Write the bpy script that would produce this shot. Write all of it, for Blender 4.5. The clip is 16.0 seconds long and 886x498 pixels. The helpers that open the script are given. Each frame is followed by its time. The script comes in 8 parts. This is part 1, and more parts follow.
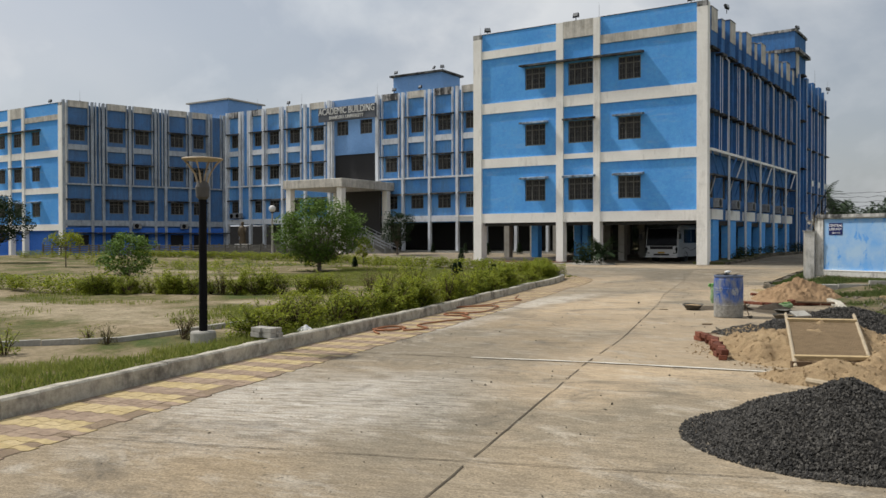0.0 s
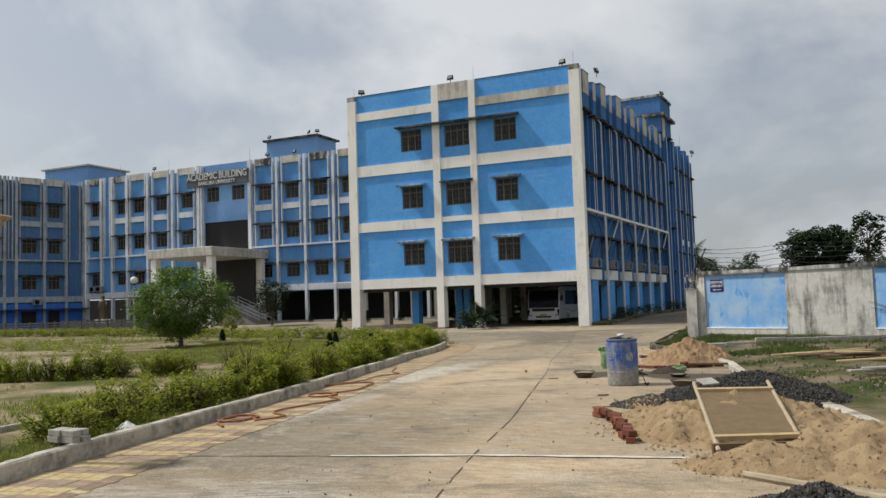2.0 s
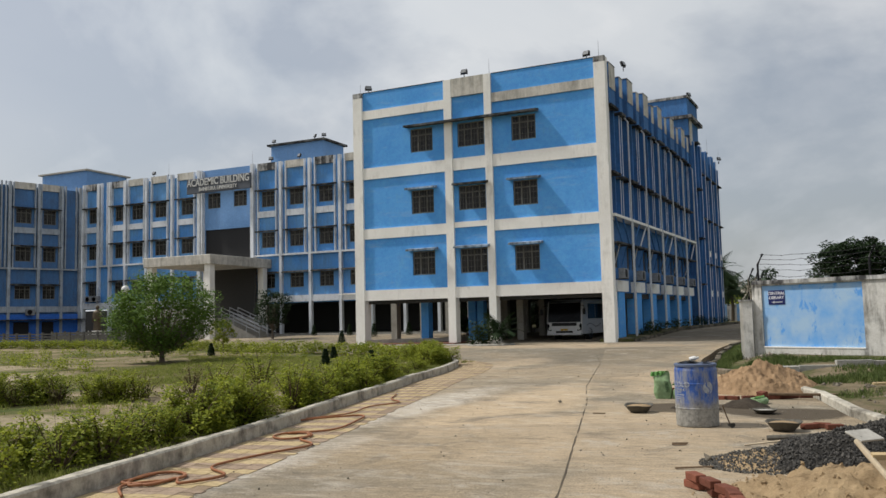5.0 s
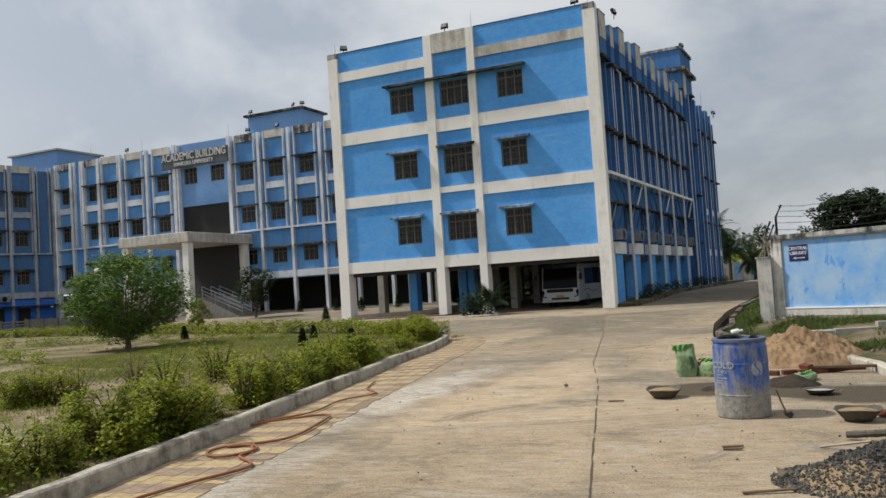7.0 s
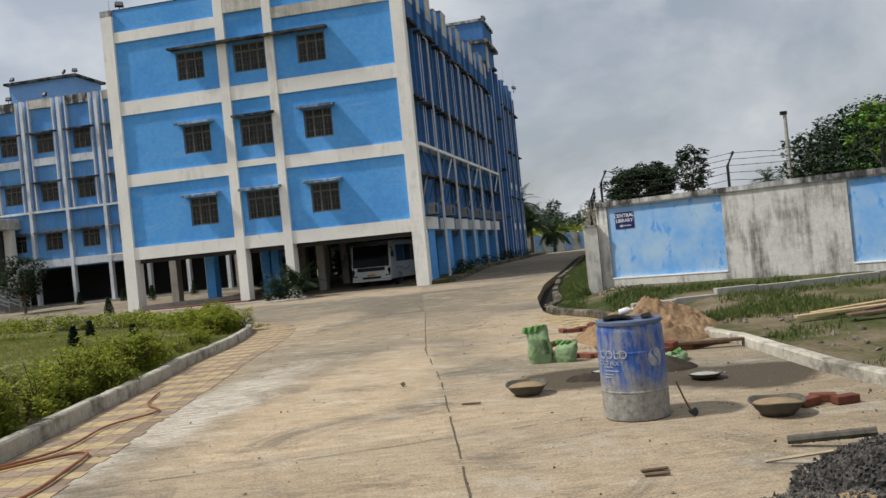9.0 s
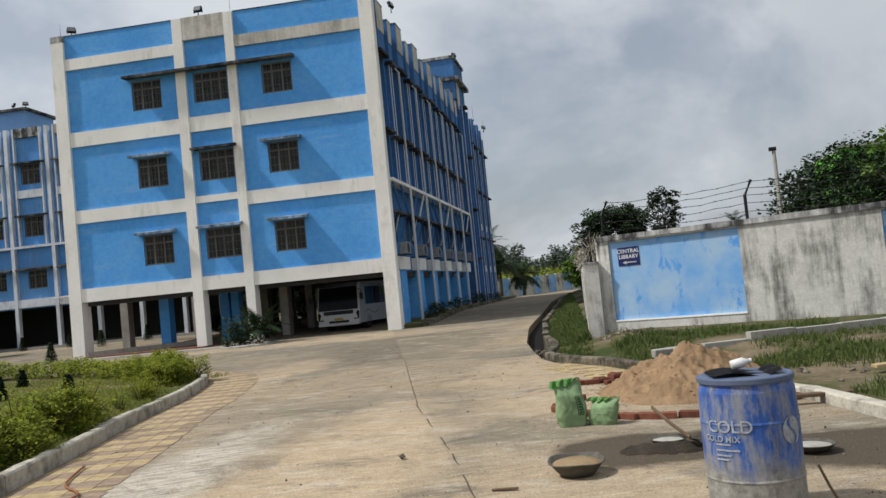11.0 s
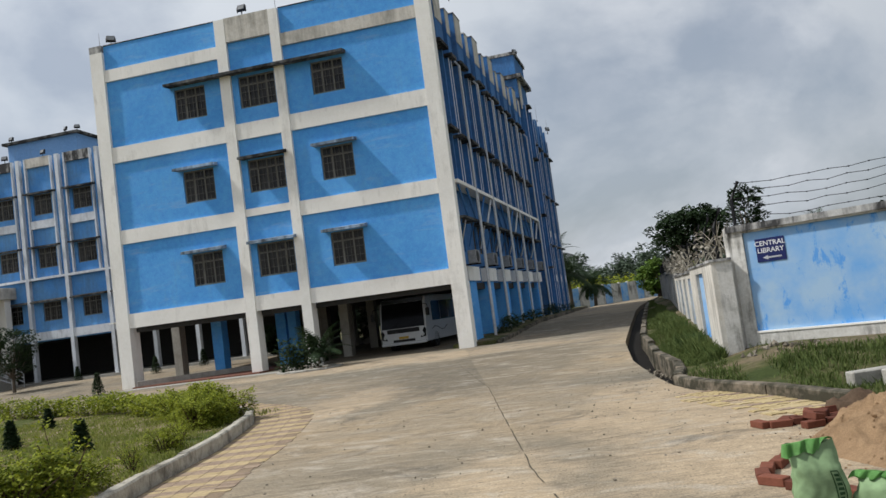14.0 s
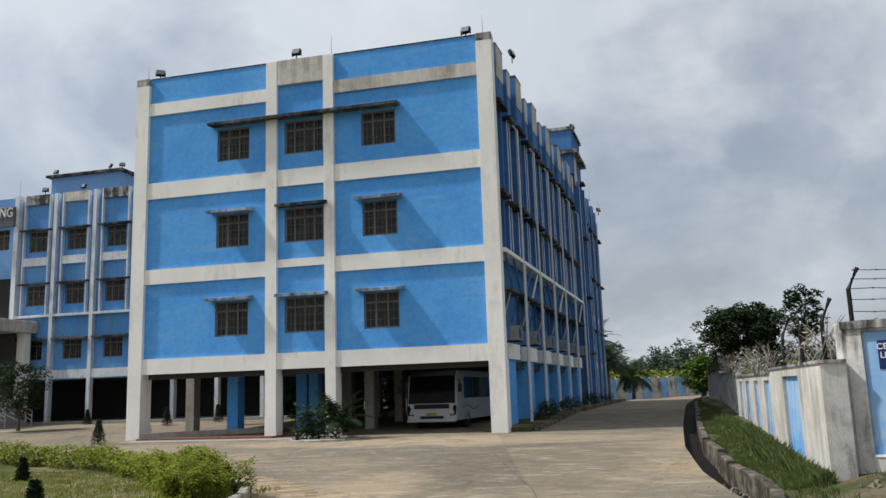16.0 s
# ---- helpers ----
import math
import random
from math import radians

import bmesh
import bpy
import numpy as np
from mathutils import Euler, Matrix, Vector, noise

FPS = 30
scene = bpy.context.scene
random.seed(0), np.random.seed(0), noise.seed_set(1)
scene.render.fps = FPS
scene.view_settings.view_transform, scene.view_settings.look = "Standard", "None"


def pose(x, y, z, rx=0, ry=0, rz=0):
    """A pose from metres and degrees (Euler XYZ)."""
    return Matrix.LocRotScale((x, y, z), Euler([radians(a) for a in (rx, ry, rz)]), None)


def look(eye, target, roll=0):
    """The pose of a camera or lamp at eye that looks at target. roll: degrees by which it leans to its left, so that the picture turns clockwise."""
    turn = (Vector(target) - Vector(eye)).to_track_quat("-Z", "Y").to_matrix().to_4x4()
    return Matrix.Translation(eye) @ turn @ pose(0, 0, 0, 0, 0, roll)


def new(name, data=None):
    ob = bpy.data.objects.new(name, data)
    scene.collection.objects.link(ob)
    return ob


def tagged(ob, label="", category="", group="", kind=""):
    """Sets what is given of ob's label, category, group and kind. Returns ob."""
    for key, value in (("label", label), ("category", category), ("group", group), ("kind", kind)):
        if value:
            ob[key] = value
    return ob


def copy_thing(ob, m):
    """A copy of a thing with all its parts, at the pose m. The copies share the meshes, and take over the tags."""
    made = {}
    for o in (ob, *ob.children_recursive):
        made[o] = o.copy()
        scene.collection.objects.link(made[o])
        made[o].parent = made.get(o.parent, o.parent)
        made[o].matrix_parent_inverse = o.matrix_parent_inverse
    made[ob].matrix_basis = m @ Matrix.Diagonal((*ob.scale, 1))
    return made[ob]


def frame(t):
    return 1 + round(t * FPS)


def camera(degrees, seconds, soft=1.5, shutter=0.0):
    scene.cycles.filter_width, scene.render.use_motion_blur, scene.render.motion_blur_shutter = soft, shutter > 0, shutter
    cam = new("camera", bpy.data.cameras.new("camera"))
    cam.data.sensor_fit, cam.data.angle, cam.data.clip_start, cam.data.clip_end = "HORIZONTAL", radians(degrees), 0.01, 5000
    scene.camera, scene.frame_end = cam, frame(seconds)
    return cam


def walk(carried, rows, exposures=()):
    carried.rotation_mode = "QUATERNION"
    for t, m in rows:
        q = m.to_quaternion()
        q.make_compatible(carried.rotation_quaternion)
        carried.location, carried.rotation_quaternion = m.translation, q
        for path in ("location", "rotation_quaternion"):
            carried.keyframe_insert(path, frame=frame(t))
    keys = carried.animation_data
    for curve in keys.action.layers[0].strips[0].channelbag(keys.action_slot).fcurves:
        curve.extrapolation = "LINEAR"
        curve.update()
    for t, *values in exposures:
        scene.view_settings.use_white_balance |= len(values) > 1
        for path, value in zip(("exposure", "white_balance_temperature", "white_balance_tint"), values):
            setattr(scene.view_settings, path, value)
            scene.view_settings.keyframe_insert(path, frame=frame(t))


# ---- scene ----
cam = camera(56.8, 16.0)
PATH = [
    (0, (-0.686, -0.223, 1.721), (-1.787, 1.508, 1.696), -0.1),
    (0.5, (-0.917, -0.026, 1.761), (-1.929, 1.76, 1.736), -0.2),
    (1, (-1.16, 0.694, 1.746), (-2.17, 2.481, 1.766), 0.2),
    (1.5, (-1.324, 1.123, 1.708), (-2.215, 2.971, 1.788), -0.2),
    (2, (-1.472, 1.728, 1.737), (-2.311, 3.596, 1.873), -1.8),
    (2.5, (-1.705, 2.425, 1.74), (-2.544, 4.292, 1.885), -2.3),
    (3, (-1.964, 3.016, 1.715), (-2.813, 4.878, 1.87), -1.7),
    (3.5, (-2.255, 3.698, 1.727), (-3.149, 5.538, 1.904), 0.2),
    (4, (-2.627, 4.265, 1.655), (-3.51, 6.107, 1.849), 0.0),
    (6.5, (-3.847, 7.386, 1.739), (-4.704, 9.249, 1.846), -3.2),
    (7, (-4.123, 7.962, 1.735), (-4.971, 9.829, 1.83), -3.6),
    (7.5, (-4.407, 8.597, 1.705), (-5.224, 10.479, 1.78), -5.4),
    (8, (-4.663, 9.116, 1.711), (-5.327, 11.058, 1.756), -5.1),
    (8.5, (-4.936, 9.76, 1.728), (-5.402, 11.758, 1.726), -5.9),
    (11, (-6.17, 12.591, 1.649), (-6.453, 14.621, 1.756), -5.6),
    (11.5, (-6.315, 13.225, 1.677), (-6.577, 15.26, 1.747), -7.8),
    (12, (-6.504, 13.819, 1.722), (-6.772, 15.85, 1.816), -8.7),
    (12.5, (-6.651, 14.412, 1.695), (-7.052, 16.422, 1.801), -8.3),
    (13, (-6.87, 14.972, 1.686), (-7.296, 16.977, 1.798), -8.4),
    (13.5, (-7.068, 15.53, 1.663), (-7.515, 17.529, 1.791), -7.5),
    (14, (-7.278, 16.14, 1.676), (-7.701, 18.142, 1.835), -7.5),
    (14.5, (-7.481, 16.789, 1.703), (-7.822, 18.802, 1.909), -8.0),
    (15, (-7.823, 17.225, 1.751), (-8.104, 19.248, 1.946), -4.9),
    (15.5, (-7.921, 17.921, 1.752), (-8.285, 19.926, 1.99), -2.3),
    (16, (-8.072, 18.526, 1.722), (-8.563, 20.488, 2.074), -1.9),
]
walk(cam, [(t, look(eye, aim, roll)) for t, eye, aim, roll in PATH],
     [(0, -0.15, 6500, 10), (6, -0.15, 6480, 10), (11, -0.15, 6320, 10), (16, -0.12, 6200, 10)])

# ---- light ----
SUN_DIR = Vector((3.0, 0.72, -4.0)).normalized()   # the way the sunlight travels


def build_world():
    w = bpy.data.worlds.new("sky")
    w.use_nodes = True
    scene.world = w
    nt = w.node_tree
    nt.nodes.clear()
    out = nt.nodes.new("ShaderNodeOutputWorld")
    bg = nt.nodes.new("ShaderNodeBackground")
    sky = nt.nodes.new("ShaderNodeTexSky")
    sky.sky_type = "NISHITA"
    sky.sun_disc = False
    sky.sun_elevation = math.asin(-SUN_DIR.z)
    sky.sun_rotation = math.atan2(-SUN_DIR.x, -SUN_DIR.y)
    sky.air_density, sky.dust_density, sky.ozone_density = 1.0, 3.0, 1.0
    tc = nt.nodes.new("ShaderNodeTexCoord")
    sep = nt.nodes.new("ShaderNodeSeparateXYZ")
    nt.links.new(tc.outputs["Generated"], sep.inputs[0])
    # clouds thin out overhead and crowd together towards the horizon
    lift = nt.nodes.new("ShaderNodeMath")
    lift.operation = "ADD"
    lift.inputs[1].default_value = 0.85
    nt.links.new(sep.outputs["Z"], lift.inputs[0])
    flat = nt.nodes.new("ShaderNodeVectorMath")
    flat.operation = "DIVIDE"
    comb = nt.nodes.new("ShaderNodeCombineXYZ")
    for i in range(3):
        nt.links.new(lift.outputs[0], comb.inputs[i])
    nt.links.new(tc.outputs["Generated"], flat.inputs[0])
    nt.links.new(comb.outputs[0], flat.inputs[1])
    big = nt.nodes.new("ShaderNodeTexNoise")
    big.inputs["Scale"].default_value = 2.6
    big.inputs["Detail"].default_value = 7.0
    big.inputs["Roughness"].default_value = 0.55
    big.inputs["Distortion"].default_value = 0.25
    nt.links.new(flat.outputs[0], big.inputs["Vector"])
    cover = nt.nodes.new("ShaderNodeValToRGB")
    cover.color_ramp.elements[0].position, cover.color_ramp.elements[1].position = 0.42, 0.56
    cover.color_ramp.elements[0].color = (0.5, 0.5, 0.5, 1)
    nt.links.new(big.outputs["Fac"], cover.inputs[0])
    shade = nt.nodes.new("ShaderNodeTexNoise")
    shade.inputs["Scale"].default_value = 3.4
    shade.inputs["Detail"].default_value = 5.0
    shade.inputs["Distortion"].default_value = 0.7
    nt.links.new(flat.outputs[0], shade.inputs["Vector"])
    tone = nt.nodes.new("ShaderNodeValToRGB")
    tone.color_ramp.elements[0].position, tone.color_ramp.elements[1].position = 0.35, 0.68
    tone.color_ramp.elements[0].color = (7.15, 7.65, 8.2, 1)
    tone.color_ramp.elements[1].color = (8.6, 8.85, 9.1, 1)
    nt.links.new(shade.outputs["Fac"], tone.inputs[0])
    # the side of the sky near the sun is brighter
    dot = nt.nodes.new("ShaderNodeVectorMath")
    dot.operation = "DOT_PRODUCT"
    dot.inputs[1].default_value = tuple(-SUN_DIR)
    nt.links.new(tc.outputs["Generated"], dot.inputs[0])
    near = nt.nodes.new("ShaderNodeMapRange")
    near.inputs["From Min"].default_value, near.inputs["From Max"].default_value = -0.5, 0.9
    near.inputs["To Min"].default_value, near.inputs["To Max"].default_value = 0.74, 1.18
    nt.links.new(dot.outputs["Value"], near.inputs["Value"])
    lit = nt.nodes.new("ShaderNodeVectorMath")
    lit.operation = "SCALE"
    nt.links.new(tone.outputs[0], lit.inputs[0])
    nt.links.new(near.outputs[0], lit.inputs["Scale"])
    puff = nt.nodes.new("ShaderNodeTexNoise")
    puff.inputs["Scale"].default_value = 4.6
    puff.inputs["Detail"].default_value = 9.0
    puff.inputs["Roughness"].default_value = 0.52
    shift = nt.nodes.new("ShaderNodeVectorMath")
    shift.operation = "ADD"
    shift.inputs[1].default_value = (3.1, 1.7, 0.4)
    nt.links.new(flat.outputs[0], shift.inputs[0])
    nt.links.new(shift.outputs[0], puff.inputs["Vector"])
    heaped = nt.nodes.new("ShaderNodeValToRGB")
    heaped.color_ramp.elements[0].position, heaped.color_ramp.elements[1].position = 0.52, 0.62
    heaped.color_ramp.elements[1].color = (0.6, 0.6, 0.6, 1)
    nt.links.new(puff.outputs["Fac"], heaped.inputs[0])
    white = nt.nodes.new("ShaderNodeMix")
    white.data_type = "RGBA"
    white.inputs["B"].default_value = (9.6, 9.7, 9.8, 1)
    nt.links.new(heaped.outputs[0], white.inputs["Factor"])
    nt.links.new(lit.outputs[0], white.inputs["A"])
    mix = nt.nodes.new("ShaderNodeMix")
    mix.data_type = "RGBA"
    nt.links.new(cover.outputs[0], mix.inputs["Factor"])
    nt.links.new(sky.outputs[0], mix.inputs["A"])
    nt.links.new(white.outputs["Result"], mix.inputs["B"])
    nt.links.new(mix.outputs["Result"], bg.inputs["Color"])
    bg.inputs["Strength"].default_value = 0.091
    nt.links.new(bg.outputs[0], out.inputs[0])


build_world()
sun = new("sun", bpy.data.lights.new("sun", "SUN"))
sun.data.energy = 4.2
sun.data.angle = radians(3.0)
sun.data.color = (1.0, 0.96, 0.89)
sun.matrix_world = look((0, 0, 40), Vector((0, 0, 40)) + SUN_DIR)

# ---- materials ----
MATS = {}


def ramp(nt, fac, stops):
    r = nt.nodes.new("ShaderNodeValToRGB")
    els = r.color_ramp.elements
    while len(els) < len(stops):
        els.new(0.5)
    for e, (p, c) in zip(els, stops):
        e.position, e.color = p, (*c, 1) if len(c) == 3 else c
    nt.links.new(fac, r.inputs[0])
    return r.outputs[0]


def blend(nt, fac, a, b, mode="MIX"):
    m = nt.nodes.new("ShaderNodeMix")
    m.data_type, m.blend_type = "RGBA", mode
    for sock, v in (("Factor", fac), ("A", a), ("B", b)):
        if isinstance(v, (int, float)):
            m.inputs[sock].default_value = v
        elif isinstance(v, tuple):
            m.inputs[sock].default_value = (*v, 1)
        else:
            nt.links.new(v, m.inputs[sock])
    return m.outputs["Result"]


def noise_at(nt, vec, scale, detail=5.0, rough=0.55, stretch=(1, 1, 1), distort=0.0):
    mp = nt.nodes.new("ShaderNodeMapping")
    mp.inputs["Scale"].default_value = stretch
    nt.links.new(vec, mp.inputs["Vector"])
    n = nt.nodes.new("ShaderNodeTexNoise")
    n.inputs["Scale"].default_value = scale
    n.inputs["Detail"].default_value = detail
    n.inputs["Roughness"].default_value = rough
    n.inputs["Distortion"].default_value = distort
    nt.links.new(mp.outputs[0], n.inputs["Vector"])
    return n.outputs["Fac"]


def base_mat(name, roughness=0.8, metallic=0.0):
    m = bpy.data.materials.new(name)
    m.use_nodes = True
    nt = m.node_tree
    b = nt.nodes["Principled BSDF"]
    b.inputs["Roughness"].default_value = roughness
    b.inputs["Metallic"].default_value = metallic
    b.inputs["Specular IOR Level"].default_value = 0.12 if roughness > 0.7 else 0.3
    MATS[name] = m
    geo = nt.nodes.new("ShaderNodeNewGeometry")
    return m, nt, b, geo.outputs["Position"]


def bump(nt, b, height, strength=0.3, distance=0.02):
    n = nt.nodes.new("ShaderNodeBump")
    n.inputs["Strength"].default_value, n.inputs["Distance"].default_value = strength, distance
    nt.links.new(height, n.inputs["Height"])
    nt.links.new(n.outputs[0], b.inputs["Normal"])


def weathered(name, color, dirt=(0.16, 0.15, 0.13), fade=None, dirt_at=(0.60, 0.80), streak=1.0, grain=30.0, rough=0.85, relief=0.15, run=0.13):
    """Painted render: two scales of tone, vertical rain streaks, a grain."""
    m, nt, b, p = base_mat(name, rough)
    tone = noise_at(nt, p, 0.45, 4)
    c = blend(nt, ramp(nt, tone, [(0.35, (0, 0, 0)), (0.7, (1, 1, 1))]), color, fade or tuple(min(1, v * 1.12 + 0.02) for v in color))
    fine = noise_at(nt, p, 6.0, 6, 0.6)
    c = blend(nt, 0.22, c, ramp(nt, noise_at(nt, p, 24.0, 5, 0.7), [(0.3, (0.25, 0.25, 0.25)), (0.7, (0.72, 0.72, 0.72))]), "OVERLAY")
    c = blend(nt, 0.40, c, ramp(nt, fine, [(0.3, (0.35, 0.35, 0.35)), (0.7, (0.65, 0.65, 0.65))]), "OVERLAY")
    st = noise_at(nt, p, 3.6, 7, 0.72, (1, 1, run))
    bl = noise_at(nt, p, 0.9, 6, 0.65)
    both = nt.nodes.new("ShaderNodeMath")
    both.operation = "MULTIPLY_ADD"
    both.inputs[1].default_value = 0.5
    half = nt.nodes.new("ShaderNodeMath")
    half.operation = "MULTIPLY"
    half.inputs[1].default_value = 0.5
    nt.links.new(bl, half.inputs[0])
    nt.links.new(st, both.inputs[0])
    nt.links.new(half.outputs[0], both.inputs[2])
    k = ramp(nt, both.outputs[0], [(dirt_at[0] - 0.08, (0, 0, 0)), (dirt_at[1] - 0.08, (streak, streak, streak))])
    c = blend(nt, k, c, dirt)
    nt.links.new(c, b.inputs["Base Color"])
    bump(nt, b, noise_at(nt, p, grain, 4), relief, 0.01)
    return m


def plain(name, color, rough=0.6, metallic=0.0, vary=0.25, scale=8.0, relief=0.08, second=None):
    """A plain stuff with a soft mottling."""
    m, nt, b, p = base_mat(name, rough, metallic)
    n = noise_at(nt, p, scale, 5, 0.6)
    lo = second or tuple(v * (1 - vary) for v in color)
    c = ramp(nt, n, [(0.3, lo), (0.7, color)])
    nt.links.new(c, b.inputs["Base Color"])
    if relief:
        bump(nt, b, noise_at(nt, p, scale * 6, 4), relief, 0.005)
    return m


def pieces(name, color, second, rough=0.85, scale=12.0, island=True, relief=0.4):
    """Small pieces that differ one from another."""
    m, nt, b, p = base_mat(name, rough)
    if island:
        g = nt.nodes.new("ShaderNodeNewGeometry")
        rnd = g.outputs["Random Per Island"]
    else:
        g = nt.nodes.new("ShaderNodeObjectInfo")
        rnd = g.outputs["Random"]
    c = ramp(nt, rnd, [(0.0, color), (1.0, second)])
    c = blend(nt, 0.5, c, ramp(nt, noise_at(nt, p, scale, 5), [(0.3, (0.3, 0.3, 0.3)), (0.7, (0.68, 0.68, 0.68))]), "OVERLAY")
    nt.links.new(c, b.inputs["Base Color"])
    bump(nt, b, noise_at(nt, p, scale * 4, 4), relief, 0.01)
    return m


def leaves(name, color, second, rough=0.75, thin=0.2):
    m, nt, b, p = base_mat(name, rough)
    g = nt.nodes.new("ShaderNodeNewGeometry")
    c = ramp(nt, g.outputs["Random Per Island"], [(0.0, color), (1.0, second)])
    c = blend(nt, ramp(nt, noise_at(nt, p, 0.8, 3), [(0.35, (0, 0, 0)), (0.7, (0.5, 0.5, 0.5))]), c, second)
    nt.links.new(c, b.inputs["Base Color"])
    tr = nt.nodes.new("ShaderNodeBsdfTranslucent")
    nt.links.new(c, tr.inputs["Color"])
    mx = nt.nodes.new("ShaderNodeMixShader")
    mx.inputs[0].default_value = thin
    b.inputs["Specular IOR Level"].default_value = 0.25
    nt.links.new(b.outputs[0], mx.inputs[1])
    nt.links.new(tr.outputs[0], mx.inputs[2])
    nt.links.new(mx.outputs[0], nt.nodes["Material Output"].inputs["Surface"])
    return m


BLUE = weathered("blue_paint", (0.092, 0.33, 0.74), dirt=(0.16, 0.34, 0.55), fade=(0.125, 0.39, 0.80), dirt_at=(0.62, 0.86), streak=0.6)


def scuffed_blue():
    """Soft level wipes and pale blotches where the paint has thinned."""
    nt = BLUE.node_tree
    b = nt.nodes["Principled BSDF"]
    src = b.inputs["Base Color"].links[0].from_socket
    geo = nt.nodes.new("ShaderNodeNewGeometry")
    wipe = noise_at(nt, geo.outputs["Position"], 0.9, 7, 0.68, (0.5, 0.5, 2.6), 0.5)
    c = blend(nt, ramp(nt, wipe, [(0.56, (0, 0, 0)), (0.70, (0.45, 0.45, 0.45))]), src, (0.28, 0.46, 0.72))
    nt.links.new(c, b.inputs["Base Color"])


scuffed_blue()
BLUE_DEEP = weathered("deep_blue_paint", (0.035, 0.14, 0.52), dirt=(0.10, 0.16, 0.3), dirt_at=(0.62, 0.86), streak=0.6)
BLUE_PALE = weathered("pale_blue_paint", (0.15, 0.29, 0.54), dirt=(0.15, 0.2, 0.27), dirt_at=(0.6, 0.85), streak=0.6)
# The long side's blue, its base darkened to hold that side's shade.
BLUE_SIDE = weathered("side_shade_blue_paint", (0.055, 0.17, 0.40), dirt=(0.05, 0.08, 0.14), dirt_at=(0.52, 0.76), streak=0.8)


def peeling():
    m, nt, b, p = base_mat("peeling_blue_paint", 0.85)
    pale = ramp(nt, noise_at(nt, p, 1.1, 6, 0.6), [(0.35, (0.15, 0.36, 0.70)), (0.62, (0.34, 0.49, 0.66))])
    flake = noise_at(nt, p, 3.2, 8, 0.72, (1, 1, 0.42), 0.3)
    c = blend(nt, ramp(nt, flake, [(0.54, (0, 0, 0)), (0.60, (0.85, 0.85, 0.85))]), pale, (0.08, 0.29, 0.69))
    grime = noise_at(nt, p, 7.0, 7, 0.75, (1, 1, 0.3))
    c = blend(nt, ramp(nt, grime, [(0.62, (0, 0, 0)), (0.74, (0.5, 0.5, 0.5))]), c, (0.30, 0.36, 0.42))
    nt.links.new(c, b.inputs["Base Color"])
    bump(nt, b, flake, 0.25, 0.01)
    return m


WALL_BLUE = peeling()
WHITE = weathered("cream_white_paint", (0.80, 0.78, 0.73), dirt=(0.30, 0.28, 0.24), dirt_at=(0.60, 0.84), streak=0.7)
STAINED = weathered("stained_cream_paint", (0.60, 0.57, 0.51), dirt=(0.13, 0.12, 0.10), dirt_at=(0.50, 0.76), streak=0.85)
SOOTY = weathered("mouldy_parapet_paint", (0.48, 0.475, 0.46), dirt=(0.03, 0.03, 0.032), dirt_at=(0.49, 0.62), streak=0.95)
WALL_GREY = weathered("mouldy_grey_render", (0.53, 0.515, 0.48), dirt=(0.06, 0.058, 0.05), dirt_at=(0.55, 0.68), streak=0.85, relief=0.4)
# Far wing's white: grime streaks over a base greyed for its shaded front.
WING_WHITE = weathered("grimy_shaded_white_paint", (0.36, 0.40, 0.45), dirt=(0.10, 0.11, 0.12), dirt_at=(0.52, 0.76), streak=0.8)
# Far-front and side-fin paints: weathered, with dimmer light put into the base colour.
FAR_WHITE = weathered("shade_greyed_white_paint", (0.62, 0.65, 0.69), dirt=(0.14, 0.145, 0.15), dirt_at=(0.57, 0.8), streak=0.8)
FAR_BLUE = weathered("shade_dulled_blue_paint", (0.09, 0.275, 0.63), dirt=(0.09, 0.14, 0.24), fade=(0.17, 0.39, 0.70), dirt_at=(0.54, 0.79), streak=0.7)
# Far wing's blue: grimy, and painted darker because the front faces away from sun.
WING_BLUE = weathered("grimy_shaded_blue_paint", (0.075, 0.18, 0.38), dirt=(0.07, 0.10, 0.15), dirt_at=(0.50, 0.76), streak=0.8)
CONC = weathered("grey_concrete", (0.34, 0.325, 0.29), dirt=(0.14, 0.13, 0.11), dirt_at=(0.55, 0.8), streak=0.7, relief=0.5)
KERB = weathered("stained_kerb_concrete", (0.40, 0.37, 0.305), dirt=(0.07, 0.062, 0.05), fade=(0.50, 0.465, 0.39), dirt_at=(0.54, 0.71), streak=0.8, relief=0.8, run=1.2)
KERB_DARK = weathered("mossy_drain_concrete", (0.20, 0.165, 0.125), dirt=(0.03, 0.03, 0.02), fade=(0.30, 0.26, 0.205), dirt_at=(0.46, 0.62), streak=0.9, relief=0.8, run=1.2)
# Inner surfaces beneath the blocks: their shade is put into this near-black colour.
INNER = plain("shade_dark_inner_render", (0.065, 0.063, 0.06), 0.9)
# Near-black: painted-in unlit depth for openings, plain black for the bus grilles.
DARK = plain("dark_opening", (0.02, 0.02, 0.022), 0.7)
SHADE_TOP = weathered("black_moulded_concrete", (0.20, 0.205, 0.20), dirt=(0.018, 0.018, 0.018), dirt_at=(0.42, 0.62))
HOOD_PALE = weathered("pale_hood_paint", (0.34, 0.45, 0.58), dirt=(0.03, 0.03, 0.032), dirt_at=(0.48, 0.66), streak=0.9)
FRAME_BROWN = plain("grey_brown_window_frame", (0.20, 0.195, 0.175), 0.75)
GRILLE = plain("grey_brown_window_grille", (0.15, 0.145, 0.13), 0.75)
IRON = plain("black_iron", (0.015, 0.015, 0.017), 0.5, 0.3)
STEEL = plain("galvanised_steel", (0.45, 0.46, 0.47), 0.4, 0.7)
PIPE = plain("grey_white_pipe", (0.60, 0.61, 0.62), 0.5)
